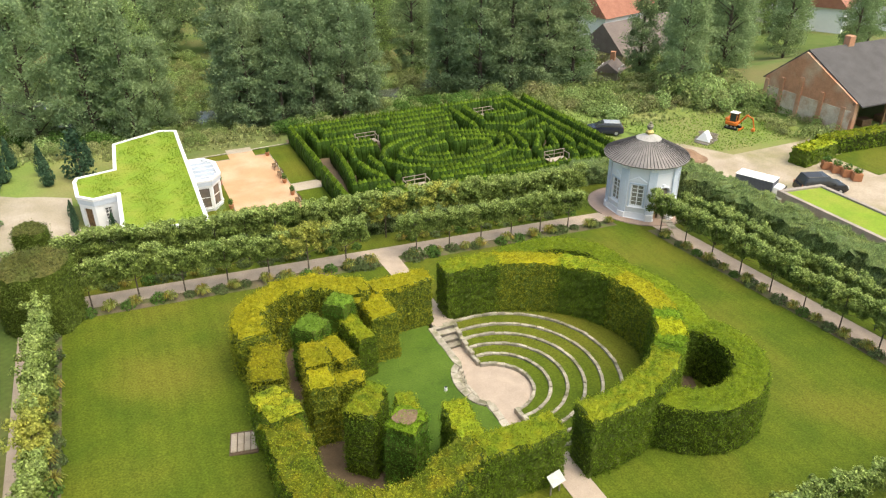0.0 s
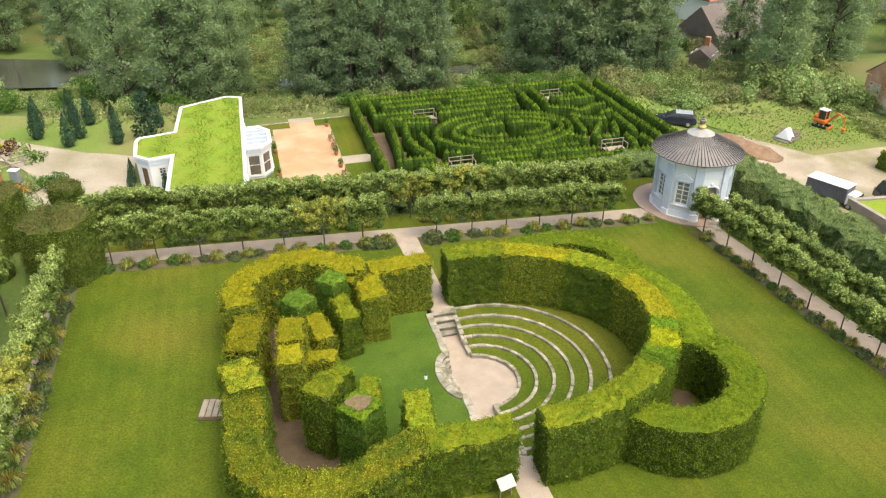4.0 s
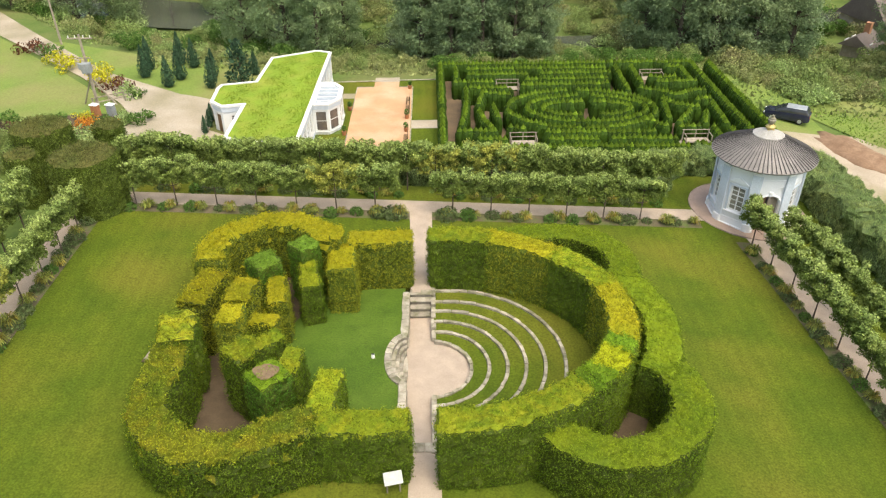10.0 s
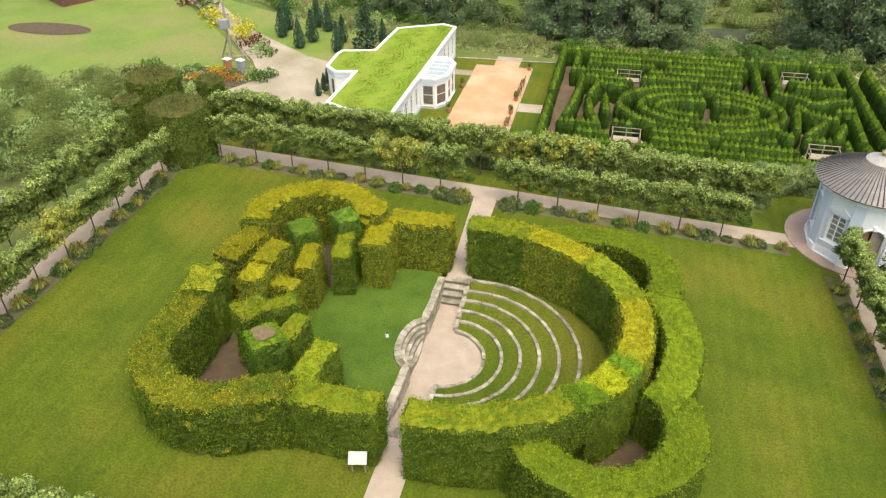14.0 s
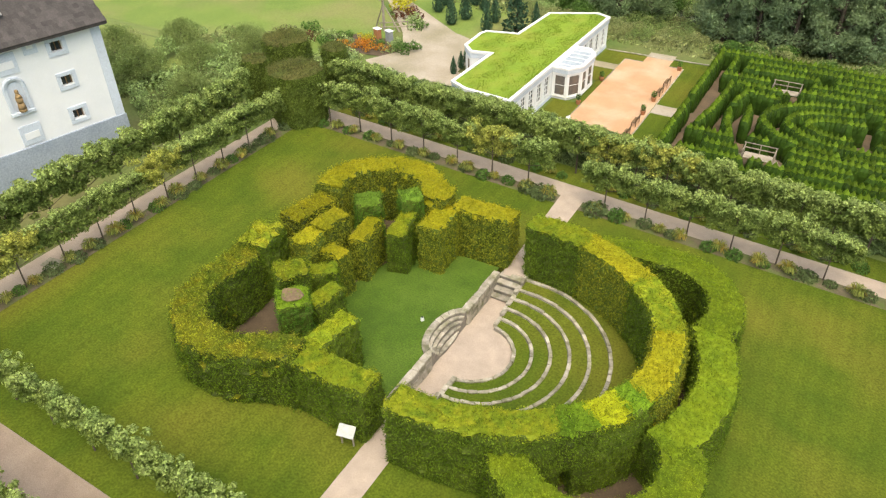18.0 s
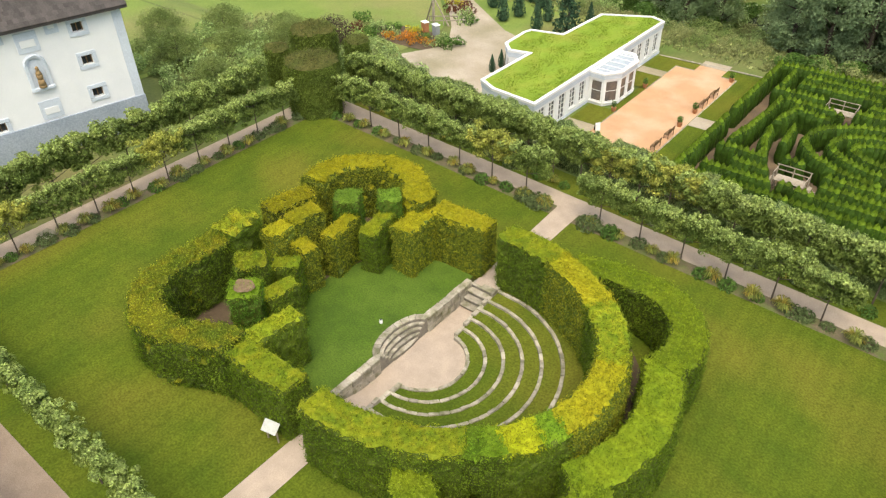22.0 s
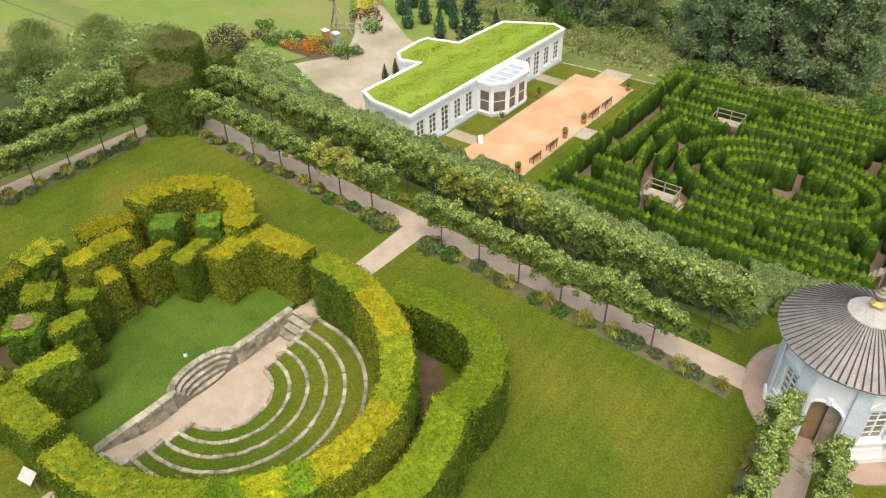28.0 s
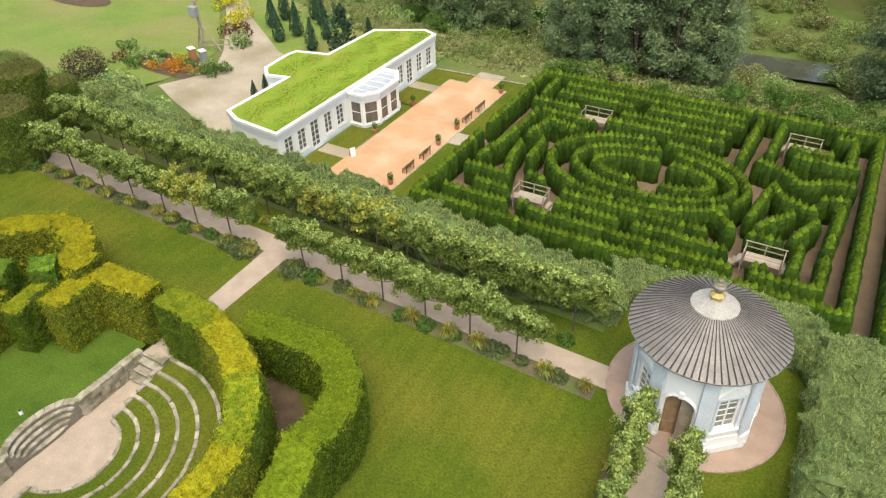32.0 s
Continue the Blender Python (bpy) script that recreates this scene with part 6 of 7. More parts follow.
REED = leafy("tall_dry_grass", (0.33, 0.345, 0.145), (0.24, 0.28, 0.11))
SHRUBS = [shrub_template(RNG, WILD), shrub_template(RNG, WILD), shrub_template(RNG, WOODS_PALE), shrub_template(RNG, REED), shrub_template(RNG, SHRUB_GREEN)]
SHRUB_LABELS = ("tangled wild shrub on the rough slope", "low wild shrub on the rough slope", "pale green sallow bush on the rough slope", "tuft of tall dry grass on the rough slope", "dark green bush on the rough slope")


def wild(x, y, s, k, sz=1.0, group="wild shrubs"):
    t = thing("wild_shrub", SHRUB_LABELS[k], "shrub", group, at=(x, y, gz(x, y) - 0.05), rz=RNG.uniform(0, 360))
    t.scale = (s, s, s * sz)
    put_mesh("foliage", SHRUBS[k], t)


def scrub(n, x0, x1, y0, y1, s0, s1, kinds, label, skip=lambda x, y: False):
    """Uncounted far scrub as one mesh."""
    V, Fc, mi, off = [], [], [], 0
    mats = [SHRUBS[k].materials[0] for k in kinds]
    for _ in range(n):
        x, y = RNG.uniform(x0, x1), RNG.uniform(y0, y1)
        if skip(x, y):
            continue
        q = int(RNG.integers(len(kinds)))
        me = SHRUBS[kinds[q]]
        v = np.empty(len(me.vertices) * 3)
        me.vertices.foreach_get("co", v)
        v = v.reshape(-1, 3)
        sc, a = RNG.uniform(s0, s1), RNG.random() * 6.28
        c, s = math.cos(a), math.sin(a)
        V.append(np.stack(((v[:, 0] * c - v[:, 1] * s) * sc + x, (v[:, 0] * s + v[:, 1] * c) * sc + y, v[:, 2] * sc * RNG.uniform(0.7, 1.1) + gz(x, y)), 1))
        Fc.append(np.arange(len(v)).reshape(-1, 4) + off)
        mi += [q] * (len(v) // 4)
        off += len(v)
    tagged(new("scrub", raw_mesh("scrub", np.vstack(V), np.vstack(Fc), mats, mi)), label, "scrub", kind="stuff")


def wild_patch(n, x0, x1, y0, y1, s0, s1, kinds, skip=lambda x, y: False):
    for _ in range(n):
        x, y = RNG.uniform(x0, x1), RNG.uniform(y0, y1)
        if not skip(x, y):
            wild(x, y, RNG.uniform(s0, s1), kinds[RNG.integers(len(kinds))], RNG.uniform(0.7, 1.1))


wild_patch(50, -14, 15, 74.5, 80, 0.6, 1.1, (0, 1, 3, 3, 1), lambda x, y: x < -8 and y < 77.5)
wild_patch(60, 15, 44, 74.5, 82, 0.8, 1.5, (4, 1, 4, 4), lambda x, y: x < 29 and y > 77)
scrub(70, 26, 42, 82, 112, 0.9, 1.8, (0, 1, 3, 2, 1), "green scrub and weeds on the river slope", lambda x, y: 88.5 < y < 97 and x < 37)
wild_patch(70, 45, 72, 64, 79, 1.0, 2.0, (0, 1, 3, 1, 2), lambda x, y: y < 66 and x < 66)
wild_patch(30, 62, 72.5, 50, 64, 0.9, 1.7, (0, 1, 3, 1), lambda x, y: x < 64 + 0.3 * (y - 50))
scrub(45, -60, -14, 78, 100, 0.9, 1.8, (0, 1, 3, 4), "wild scrub along the river beyond the road", lambda x, y: y < 77 - 1.05 * (x + 17) * 0.9)
scrub(60, -8, 12, 82, 97, 0.9, 1.7, (0, 1, 4, 2), "green scrub under the riverside trees")
scrub(90, -42, -7, 84, 101, 0.8, 1.6, (1, 4, 0, 2), "low green scrub on the river meadow", lambda x, y: y < 84 - 0.9 * (x + 20))
scrub(46, -40, -7, 98, 104, 0.9, 1.9, (1, 4, 0, 2), "overhanging scrub along the river bank", lambda x, y: -26 < x < -15)
scrub(50, 5, 14, 97, 130, 0.8, 1.6, (1, 0, 2, 3), "scrub in the clearing beyond the river")
tufts("river_meadow", [(-44, 103), (-26, 83), (-6, 80), (-6, 101)], ground_z, 8, 0.45, WILD, None, "rough green grass along the river", "grass")
scrub(40, 60, 96, 84, 112, 1.0, 2.2, (0, 1, 4, 2), "green scrub on the far river bank")
wild_patch(10, 64, 72, 62, 70, 1.8, 2.8, (2, 2, 0))
tufts("meadow_grass", [(-16, 73.5), (15, 73), (44, 73.5), (60, 66), (72, 62), (72, 82), (45, 84), (15, 84), (-16, 84)], ground_z, 9, 0.5, REED, None,
      "tall dry grass and weeds on the rough bank", "grass")
tufts("weeds", [(26, 80), (44, 78), (44, 89), (26, 89)], ground_z, 7, 0.6, WILD, None, "green weeds covering the river slope", "grass")
tufts("weeds", [(44, 62), (72, 62), (72, 80), (44, 80)], ground_z, 7, 0.6, WILD, None, "tall green weeds behind the yard", "grass")

# ---- west side: orchard scrub, road, flower bed, pole ----
wild_patch(40, -24, -9.2, 31, 48, 0.9, 1.6, (2, 0, 2, 1), lambda x, y: (x + 10) ** 2 + (y - 40) ** 2 < 9 or x < -13 and y < 31)
ORCHARD = tree_template(RNG, 2.6, 1.9, leafy("apple_leaves", (0.30, 0.36, 0.125), (0.21, 0.28, 0.085), through_light=0.45, island=0.3), n=9800, size=0.1, low=0.3)
for x, y, s in ((-13, 35, 0.26), (-16, 39, 0.28), (-19, 36, 0.3), (-14.5, 43, 0.26), (-21, 42, 0.28), (-17.5, 45.5, 0.26), (-24, 38, 0.3)):
    plant_tree("orchard_tree", "low spreading orchard tree with grey-green leaves", "tree", "orchard trees", ORCHARD, x, y, s * 3.5, RNG.uniform(0, 360), 0.9)
for x, y, s in ((-5.2, 47.4, 1.7), (-2.9, 48.6, 1.6), (-7.2, 48.8, 1.6), (-0.6, 49.0, 1.2), (-4.6, 49.6, 1.4)):
    wild(x, y, s, 2, 0.9, "bank shrubs")
big = thing("round_bush", "large rounded pale green bush beside the gravel road", "shrub", at=(-11.6, 49.5, gz(-11.6, 49.5)))
put_mesh("foliage", ball_leaves(2.3, 2200, 0.28, (0, 0, 0.6), 0.75, RNG, WILLOW), big)
dark = thing("purple_bush", "dark purple-leaved bush at the meadow edge", "shrub", at=(-20.5, 53.2, gz(-20.5, 53.2)))
put_mesh("foliage", ball_leaves(2.0, 3200, 0.17, (0, 0, 1.15), 0.85, RNG, leafy("purple_leaves", (0.10, 0.065, 0.05), (0.07, 0.055, 0.04))), dark)
MEADOW_CUT = material("cut_meadow", (0.175, 0.235, 0.05), (0.135, 0.20, 0.04), scale=0.25, fine=7, rough=0.95, bump=0.6, bump_scale=20, third=(0.22, 0.21, 0.08), third_scale=0.1)
draped("meadow_west", "pale green mown meadow west of the road", "meadow", steps(52, 120, 4), lambda y: (-70, y), lambda y: (float(np.interp(y, [52, 59, 64, 71, 86, 110], [-15.5, -13.5, -15.2, -21.8, -37, -63])), y), 0.03, MEADOW_CUT, 12)
soil_patch = new("bare_earth", raw_mesh("bare_earth", [(x, y, gz(x, y) + 0.07) for x, y in ellipse(-41.0, 68.0, 5.2, 1.9, 0, 345, 24)], [tuple(range(24))], SOIL))
tagged(soil_patch, "dark bare earth patch in the western meadow", "earth", kind="structure")
draped("meadow_far_west", "pale green mown meadow beyond the orchard", "meadow", steps(30, 52, 2), lambda y: (-70, y), lambda y: (-18.5, y), 0.035, MEADOW_CUT, 12)
draped("verge_lawn", "mown lawn with small conifers beside the road", "lawn", steps(62.8, 83, 1.0), lambda y: (float(np.interp(y, [63, 65.7, 72.4, 77.5, 83], [-5.0, -9.0, -18.8, -24, -30])), y),
       lambda y: (float(np.interp(y, [62.8, 70.5, 71, 75, 75.8, 79.6, 83], [-1.5, -1.5, 4, 4, -11.6, -20.8, -27.8])), y), 0.03, MEADOW_CUT, 8)
road_pts_l = [(-5.0, 51.5), (-9.0, 53), (-13.8, 55.2), (-11.5, 59.5), (-14.3, 63.7), (-21, 71.2), (-36.3, 85.7), (-62, 110)]
road_pts_r = [(-1.5, 51.5), (-1.5, 56.8), (-4.8, 58.2), (-5.2, 64.6), (-9.3, 65.9), (-19.0, 72.6), (-33.0, 87.0), (-58, 114)]


lerp_line = lambda pts: (lambda s: (float(np.interp(s, range(len(pts)), [p[0] for p in pts])), float(np.interp(s, range(len(pts)), [p[1] for p in pts]))))  # noqa: E731
draped("road_west", "pale gravel road and turning place beside the orangery", "road", steps(0, 7, 0.125), lerp_line(road_pts_l), lerp_line(road_pts_r), 0.06, ROAD_DIRT, 5)


def conifer_template(rng, h=3.2, r=0.62, n=900):
    z = rng.random(n) ** 1.25
    a = rng.random(n) * 6.28
    rr = r * np.minimum(1.0, (1 - z) * 1.5 + 0.03) * np.minimum(1, 0.45 + z * 4) * rng.uniform(0.75, 1.08, n)
    pos = np.stack((rr * np.cos(a), rr * np.sin(a), 0.1 + z * h), 1)
    nrm = np.stack((np.cos(a), np.sin(a), np.full(n, 0.7)), 1)
    lv, lf = leaves(pos, nrm, 0.2, 0.3, 0.55, -0.5, rng)
    bm = tube(r * 0.7, 0.05, h * 0.9, (0, 0, 0.15), 8)
    tr = bpy.data.meshes.new("trunk")
    bm2 = tube(0.08, 0.05, 0.6, (0, 0, -0.2), 7)
    bm2.to_mesh(tr)
    bm2.free()
    tr.materials.append(BARK)
    core = bpy.data.meshes.new("core")
    bm.to_mesh(core)
    bm.free()
    v0 = np.array([v.co[:] for v in core.vertices])
    f0 = [tuple(p.vertices) for p in core.polygons]
    bpy.data.meshes.remove(core)
    faces = f0 + [tuple(int(i) + len(v0) for i in q) for q in lf]
    return tr, raw_mesh("crown", np.vstack((v0, lv)), faces, CONIFER)


CONES = [conifer_template(RNG) for _ in range(3)]
for k, (x, y, s) in enumerate(((-14.3, 70.9, 1.0), (-14.6, 73.2, 1.05), (-11.1, 68.1, 0.95), (-10.5, 70.1, 1.05), (-11.8, 74.7, 1.05), (-10.1, 73.6, 0.95), (-6.9, 67.9, 0.95), (-7.4, 70.8, 0.9), (-3.6, 72.6, 0.8))):
    plant_tree("cypress", "small dark blue-green pointed conifer on the lawn", "conifer", "lawn conifers", CONES[k % 3], x, y, s, 40 * k)
loose = tree_template(RNG, 4.6, 1.5, CONIFER, n=900, size=0.35, low=0.05, shape=2.5)
plant_tree("young_spruce", "loose young spruce beside the orangery", "conifer", "", loose, -4.3, 69.3, 1.0, 20)
for x, y in ((-4.9, 59.0), (-5.1, 60.4), (-2.2, 57.4), (-4.9, 57.6)):
    plant_tree("wall_conifer", "dark shaggy conifer against the orangery wall", "conifer", "wall conifers", CONES[1], x, y, 0.5, 30)

pole = thing("utility_pole", "grey wooden utility pole with a transformer and crossarms", "utility pole", at=(-16.2, 63.2, gz(-16.2, 63.2)))
part("pole", tube(0.15, 0.1, 7.0, (0, 0, -0.3), 10), WOOD_GREY, pole)
part("crossarm", box(2.2, 0.1, 0.12, (0, 0, 6.3), 0.01), WOOD_GREY, pole)
for sx in (-0.95, -0.35, 0.35, 0.95):
    part("insulator", tube(0.05, 0.04, 0.2, (sx, 0, 6.42), 8), WHITE_PAINT, pole)
PLASTIC_GREY = material("grey_metal_paint", (0.30, 0.32, 0.33), (0.25, 0.27, 0.28), scale=3, fine=15, rough=0.5, bump=0.05)
part("transformer", join(box(0.8, 0.6, 0.9, (0.1, -0.45, 3.4), 0.04), box(0.3, 0.25, 0.6, (-0.55, -0.2, 3.6), 0.03)), PLASTIC_GREY, pole, "grey transformer")
part("bracket", join(box(0.08, 0.9, 0.08, (0.1, -0.3, 3.3)), box(1.0, 0.08, 0.08, (0, -0.1, 4.6))), WOOD_GREY, pole)
for sx in (-1, 1):
    part("brace", between((sx * 0.1, 0.1, 2.6), (sx * 1.5, 0.6, -0.1), 0.07, 0.08, 6), WOOD_GREY, pole)
for dx, mat, lab in ((-0.9, TERRACOTTA, "small brick-red power box beside the pole"), (0.5, PLASTIC_GREY, "grey-green power cabinet beside the pole")):
    c = thing("power_cabinet", lab, "cabinet", "power cabinets", at=(-14.6 + dx, 61.0, gz(-14.6 + dx, 61.0)), rz=-20)
    part("body", box(0.7, 0.5, 1.05, (0, 0, 0), 0.03), mat, c)
    part("roof", box(0.8, 0.6, 0.07, (0, 0, 1.05), 0.02), WHITE_PAINT, c)
    part("door", box(0.58, 0.03, 0.8, (0, -0.26, 0.15), 0.01), mat, c)
pole2 = thing("utility_pole", "thin wooden utility pole beside the far road", "utility pole", at=(-27.5, 82, gz(-27.5, 82)))
part("pole", tube(0.13, 0.09, 8.0, (0, 0, -0.3), 8), WOOD_GREY, pole2)
part("crossarm", box(1.6, 0.1, 0.1, (0, 0, 7.3), 0.01), WOOD_GREY, pole2)
fence = thing("rail_fence", "short weathered wooden rail fence beside the road", "fence", at=(-16.4, 62.8, gz(-16.4, 62.8)), rz=35)
for k in range(3):
    part("post", box(0.1, 0.1, 1.1, (1.4 * k, 0, -0.1), 0.01), WOOD_GREY, fence)
for z in (0.45, 0.9):
    part("rail", box(3.0, 0.05, 0.1, (1.4, 0, z), 0.01), WOOD_GREY, fence)

ORANGE_FLOWER = leafy("orange_flowers", (0.62, 0.22, 0.03), (0.55, 0.30, 0.04))
YELLOW_FLOWER = leafy("yellow_flowers", (0.55, 0.5, 0.03), (0.42, 0.42, 0.04))
FLOWERS = [("orange_flower_clump", "clump of orange garden flowers in the roadside bed", shrub_template(RNG, ORANGE_FLOWER, 300, 0.2, 0.6)),
           ("yellow_shrub", "bright yellow-green shrub in the roadside bed", shrub_template(RNG, YELLOW_FLOWER, 300, 0.24, 0.8)),
           ("green_shrub", "rounded green shrub in the roadside bed", shrub_template(RNG, SHRUB_GREEN, 320, 0.25, 0.8)),
           ("pale_shrub", "pale green shrub in the roadside bed", shrub_template(RNG, WOODS_PALE, 320, 0.25, 0.8)),
           ("red_shrub", "reddish-brown shrub in the roadside bed", shrub_template(RNG, leafy("red_leaves", (0.16, 0.06, 0.03), (0.11, 0.05, 0.03)), 320, 0.25, 0.8))]


def bed_plant(x, y, k, s):
    name, label, me = FLOWERS[k]
    t = thing(name, label, "flowers" if k == 0 else "shrub", "roadside bed", at=(x, y, gz(x, y) - 0.05), rz=RNG.uniform(0, 360))
    t.scale = (s, s, s)
    put_mesh("foliage", me, t)


for x, y, k, s in ((-19.0, 57.0, 2, 0.9), (-17.6, 58.3, 3, 0.8), (-16.8, 57.6, 0, 0.8), (-15.8, 58.8, 0, 0.8), (-14.9, 58.3, 0, 0.9), (-14.2, 59.4, 2, 0.7), (-13.3, 58.6, 0, 0.7), (-12.2, 59.2, 3, 0.8),
                   (-11.2, 58.8, 2, 0.9), (-10.6, 60.0, 2, 0.8), (-12.6, 60.4, 3, 0.7), (-18.2, 59.6, 2, 0.8), (-20.0, 58.6, 3, 0.9), (-16.4, 60.4, 1, 0.7), (-21.4, 57.6, 4, 0.8), (-22.5, 59.4, 2, 1.0),
                   (-14.2, 66.2, 3, 1.1), (-13.4, 65.2, 2, 0.8), (-16.0, 67.8, 4, 1.2), (-17.6, 69.4, 1, 1.2), (-19.2, 70.9, 1, 1.2), (-22.5, 73.2, 1, 1.3), (-24.8, 75.4, 1, 1.2), (-27.0, 77.5, 2, 1.2), (-29.5, 79.6, 4, 1.3)):
    bed_plant(x, y, k, s)
me = raw_mesh("bed_soil_west", [(x, y, gz(x, y) + 0.05) for x, y in ellipse(-15.4, 59.2, 5.4, 2.2, 0, 355, 30)], [tuple(range(30))], SOIL)
tagged(new("flower_bed", me), "soil of the round roadside flower bed", "flower bed", kind="structure")

# ---- east yard ----
SAND = material("sandy_yard", (0.42, 0.35, 0.27), (0.34, 0.28, 0.21), scale=0.4, fine=9, rough=0.95, bump=0.6, bump_scale=20, third=(0.24, 0.22, 0.11), third_scale=0.2)
draped("yard", "pale sandy yard with worn grass", "yard", steps(20, 58, 2), lambda y: (45.5, y), lambda y: (72 if y < 50 else 72 - 1.7 * (y - 50), y), 0.04, SAND, 14)
draped("yard_grass", "bright rough grass beside the sandy yard", "grass", steps(51, 66, 1.5), lambda y: (56 - 0.55 * (y - 51), y), lambda y: (70 - 0.35 * (y - 51), y), 0.06, MEADOW_CUT, 8)
YARD_GRASS = leafy("yard_grass_blades", (0.22, 0.33, 0.06), (0.17, 0.26, 0.05))
tufts("yard_weeds", [(52, 57), (56, 52), (68, 52), (66, 62), (50, 64)], ground_z, 30, 0.22, YARD_GRASS, None, "uneven green weeds on the yard grass", "grass", lift=0.06)
draped("strip_grass", "rough grass strip beside the maze", "grass", steps(52, 74, 2), lambda y: (43.6, y), lambda y: (50, y), 0.035, MEADOW_CUT, 5)
heap = thing("earth_heap", "low heap of reddish-brown earth in the yard", "earth", at=(50.3, 54.6, gz(50.3, 54.6) - 0.1), rz=-70)
bm = bmesh.new()
bmesh.ops.create_icosphere(bm, subdivisions=3, radius=1)
for v in bm.verts:
    n = noise.noise(v.co * 2.3) * 0.25
    v.co = Vector((v.co.x * 4.2 * (1 + n), v.co.y * 1.9 * (1 + n), max(-0.1, v.co.z * 0.75 * (1 + 2.5 * n))))
part("earth", bm, material("red_earth", (0.20, 0.12, 0.075), (0.29, 0.19, 0.125), scale=1.5, fine=8, rough=1.0, bump=1.0, bump_scale=8), heap, smooth=True)

CAR_BLUE = material("dark_blue_car_paint", (0.02, 0.025, 0.05), (0.018, 0.02, 0.04), scale=1, fine=4, rough=0.2, bump=0, spec=0.6)
CAR_SILVER = material("silver_car_paint", (0.45, 0.46, 0.47), (0.40, 0.41, 0.42), scale=1, fine=4, rough=0.3, metal=0.4, bump=0, spec=0.5)
RUBBER = material("black_rubber", (0.025, 0.025, 0.025), rough=0.8, bump=0.1)


def loft(sections, mat, name, parent, label=""):
    """A body through cross-sections (x, half width, bottom, top, half width of the top)."""
    bm = bmesh.new()
    rings = []
    for x, w, z0, z1, wt in sections:
        rings.append([bm.verts.new(p) for p in ((x, -w, z0), (x, -w, z0 + 0.55 * (z1 - z0)), (x, -wt, z1), (x, wt, z1), (x, w, z0 + 0.55 * (z1 - z0)), (x, w, z0))])
    for a, b in zip(rings, rings[1:]):
        for k in range(6):
            bm.faces.new((a[k], a[(k + 1) % 6], b[(k + 1) % 6], b[k]))
    bm.faces.new(rings[0][::-1])
    bm.faces.new(rings[-1])
    bmesh.ops.recalc_face_normals(bm, faces=bm.faces[:])
    bmesh.ops.bevel(bm, geom=bm.edges[:], offset=0.04, segments=2, affect="EDGES")
    return part(name, bm, mat, parent, label, smooth=False)


def wheel(parent, x, y, r=0.33, w=0.22):
    m = pose(x, y, r, 90, 0, 0)
    wh = part("wheel", tube(r, r, w, (0, 0, -w / 2), 20), RUBBER, parent, m=m)
    part("rim", tube(r * 0.6, r * 0.6, w + 0.02, (0, 0, -w / 2 - 0.01), 14), CAR_SILVER, wh)


def car(x, y, rz, paint, roof_paint, label, tall=1.0):
    t = thing("parked_car", label, "car", at=(x, y, gz(x, y) + 0.04), rz=rz)
    loft([(-2.25, 0.82, 0.35, 0.95, 0.78), (-1.9, 0.9, 0.25, 1.05, 0.84), (0.7, 0.9, 0.25, 1.02, 0.84), (1.9, 0.87, 0.25, 0.9, 0.8), (2.25, 0.72, 0.35, 0.7, 0.66)], paint, "body", t)
    loft([(-2.1, 0.8, 0.95, 1.2, 0.7), (-1.8, 0.8, 0.95, 1.52 * tall, 0.66), (0.2, 0.8, 0.95, 1.55 * tall, 0.66), (1.15, 0.8, 0.92, 1.1, 0.72)], DARK_GLASS, "glasshouse", t, "dark car windows")
    part("roof", box(1.95, 1.3, 0.05, (-0.8, 0, 1.5 * tall), 0.02), roof_paint, t)
    for px in (-1.95, -0.85, 0.2):
        for sy in (-1, 1):
            part("pillar", between((px - 0.03, sy * 0.79, 1.0), (px + (0.16 if px < -1 else 0), sy * 0.665, 1.5 * tall), 0.035, 0.03, 5), paint, t)
    for px in (-1.35, 1.35):
        for sy in (-0.8, 0.8):
            wheel(t, px, sy)
    for sy in (-0.6, 0.6):
        part("headlight", box(0.08, 0.35, 0.14, (2.16, sy, 0.62), 0.02), WHITE_PAINT, t)
        part("tail_light", box(0.06, 0.14, 0.35, (-2.22, sy * 1.2, 0.75), 0.02), TERRACOTTA, t)
    for sy in (-0.96, 0.96):
        part("wing_mirror", box(0.12, 0.18, 0.12, (0.75, sy, 1.0), 0.02), paint, t)
    return t


car(47.2, 61.0, 150, CAR_BLUE, CAR_SILVER, "dark blue estate car with a silver roof parked beside the maze").scale = (0.88, 0.88, 0.88)
car(56.2, 40.6, -20, material("black_car_paint", (0.015, 0.015, 0.017), rough=0.2, bump=0, spec=0.6), material("black_car_roof", (0.03, 0.03, 0.033), rough=0.3, bump=0, spec=0.5), "black van with ladders on its roof rack parked in the yard", 1.15)
lorry = thing("box_lorry", "small lorry with a white-roofed dark grey box body", "lorry", at=(50.9, 42.6, gz(50.9, 42.6) + 0.04), rz=-66)
lorry.scale = (0.72, 0.72, 0.62)
part("box_body", box(4.6, 2.1, 1.9, (-0.6, 0, 0.8), 0.04), material("slate_tarpaulin", (0.10, 0.11, 0.14), (0.08, 0.09, 0.115), scale=1, fine=6, rough=0.6, bump=0.1), lorry)
part("box_roof", box(4.7, 2.2, 0.06, (-0.6, 0, 2.7), 0.02), WHITE_PAINT, lorry)
loft([(1.75, 0.98, 0.4, 2.0, 0.9), (2.5, 0.98, 0.4, 1.95, 0.88), (3.0, 0.95, 0.4, 1.3, 0.88)], WHITE_PAINT, "cab", lorry)
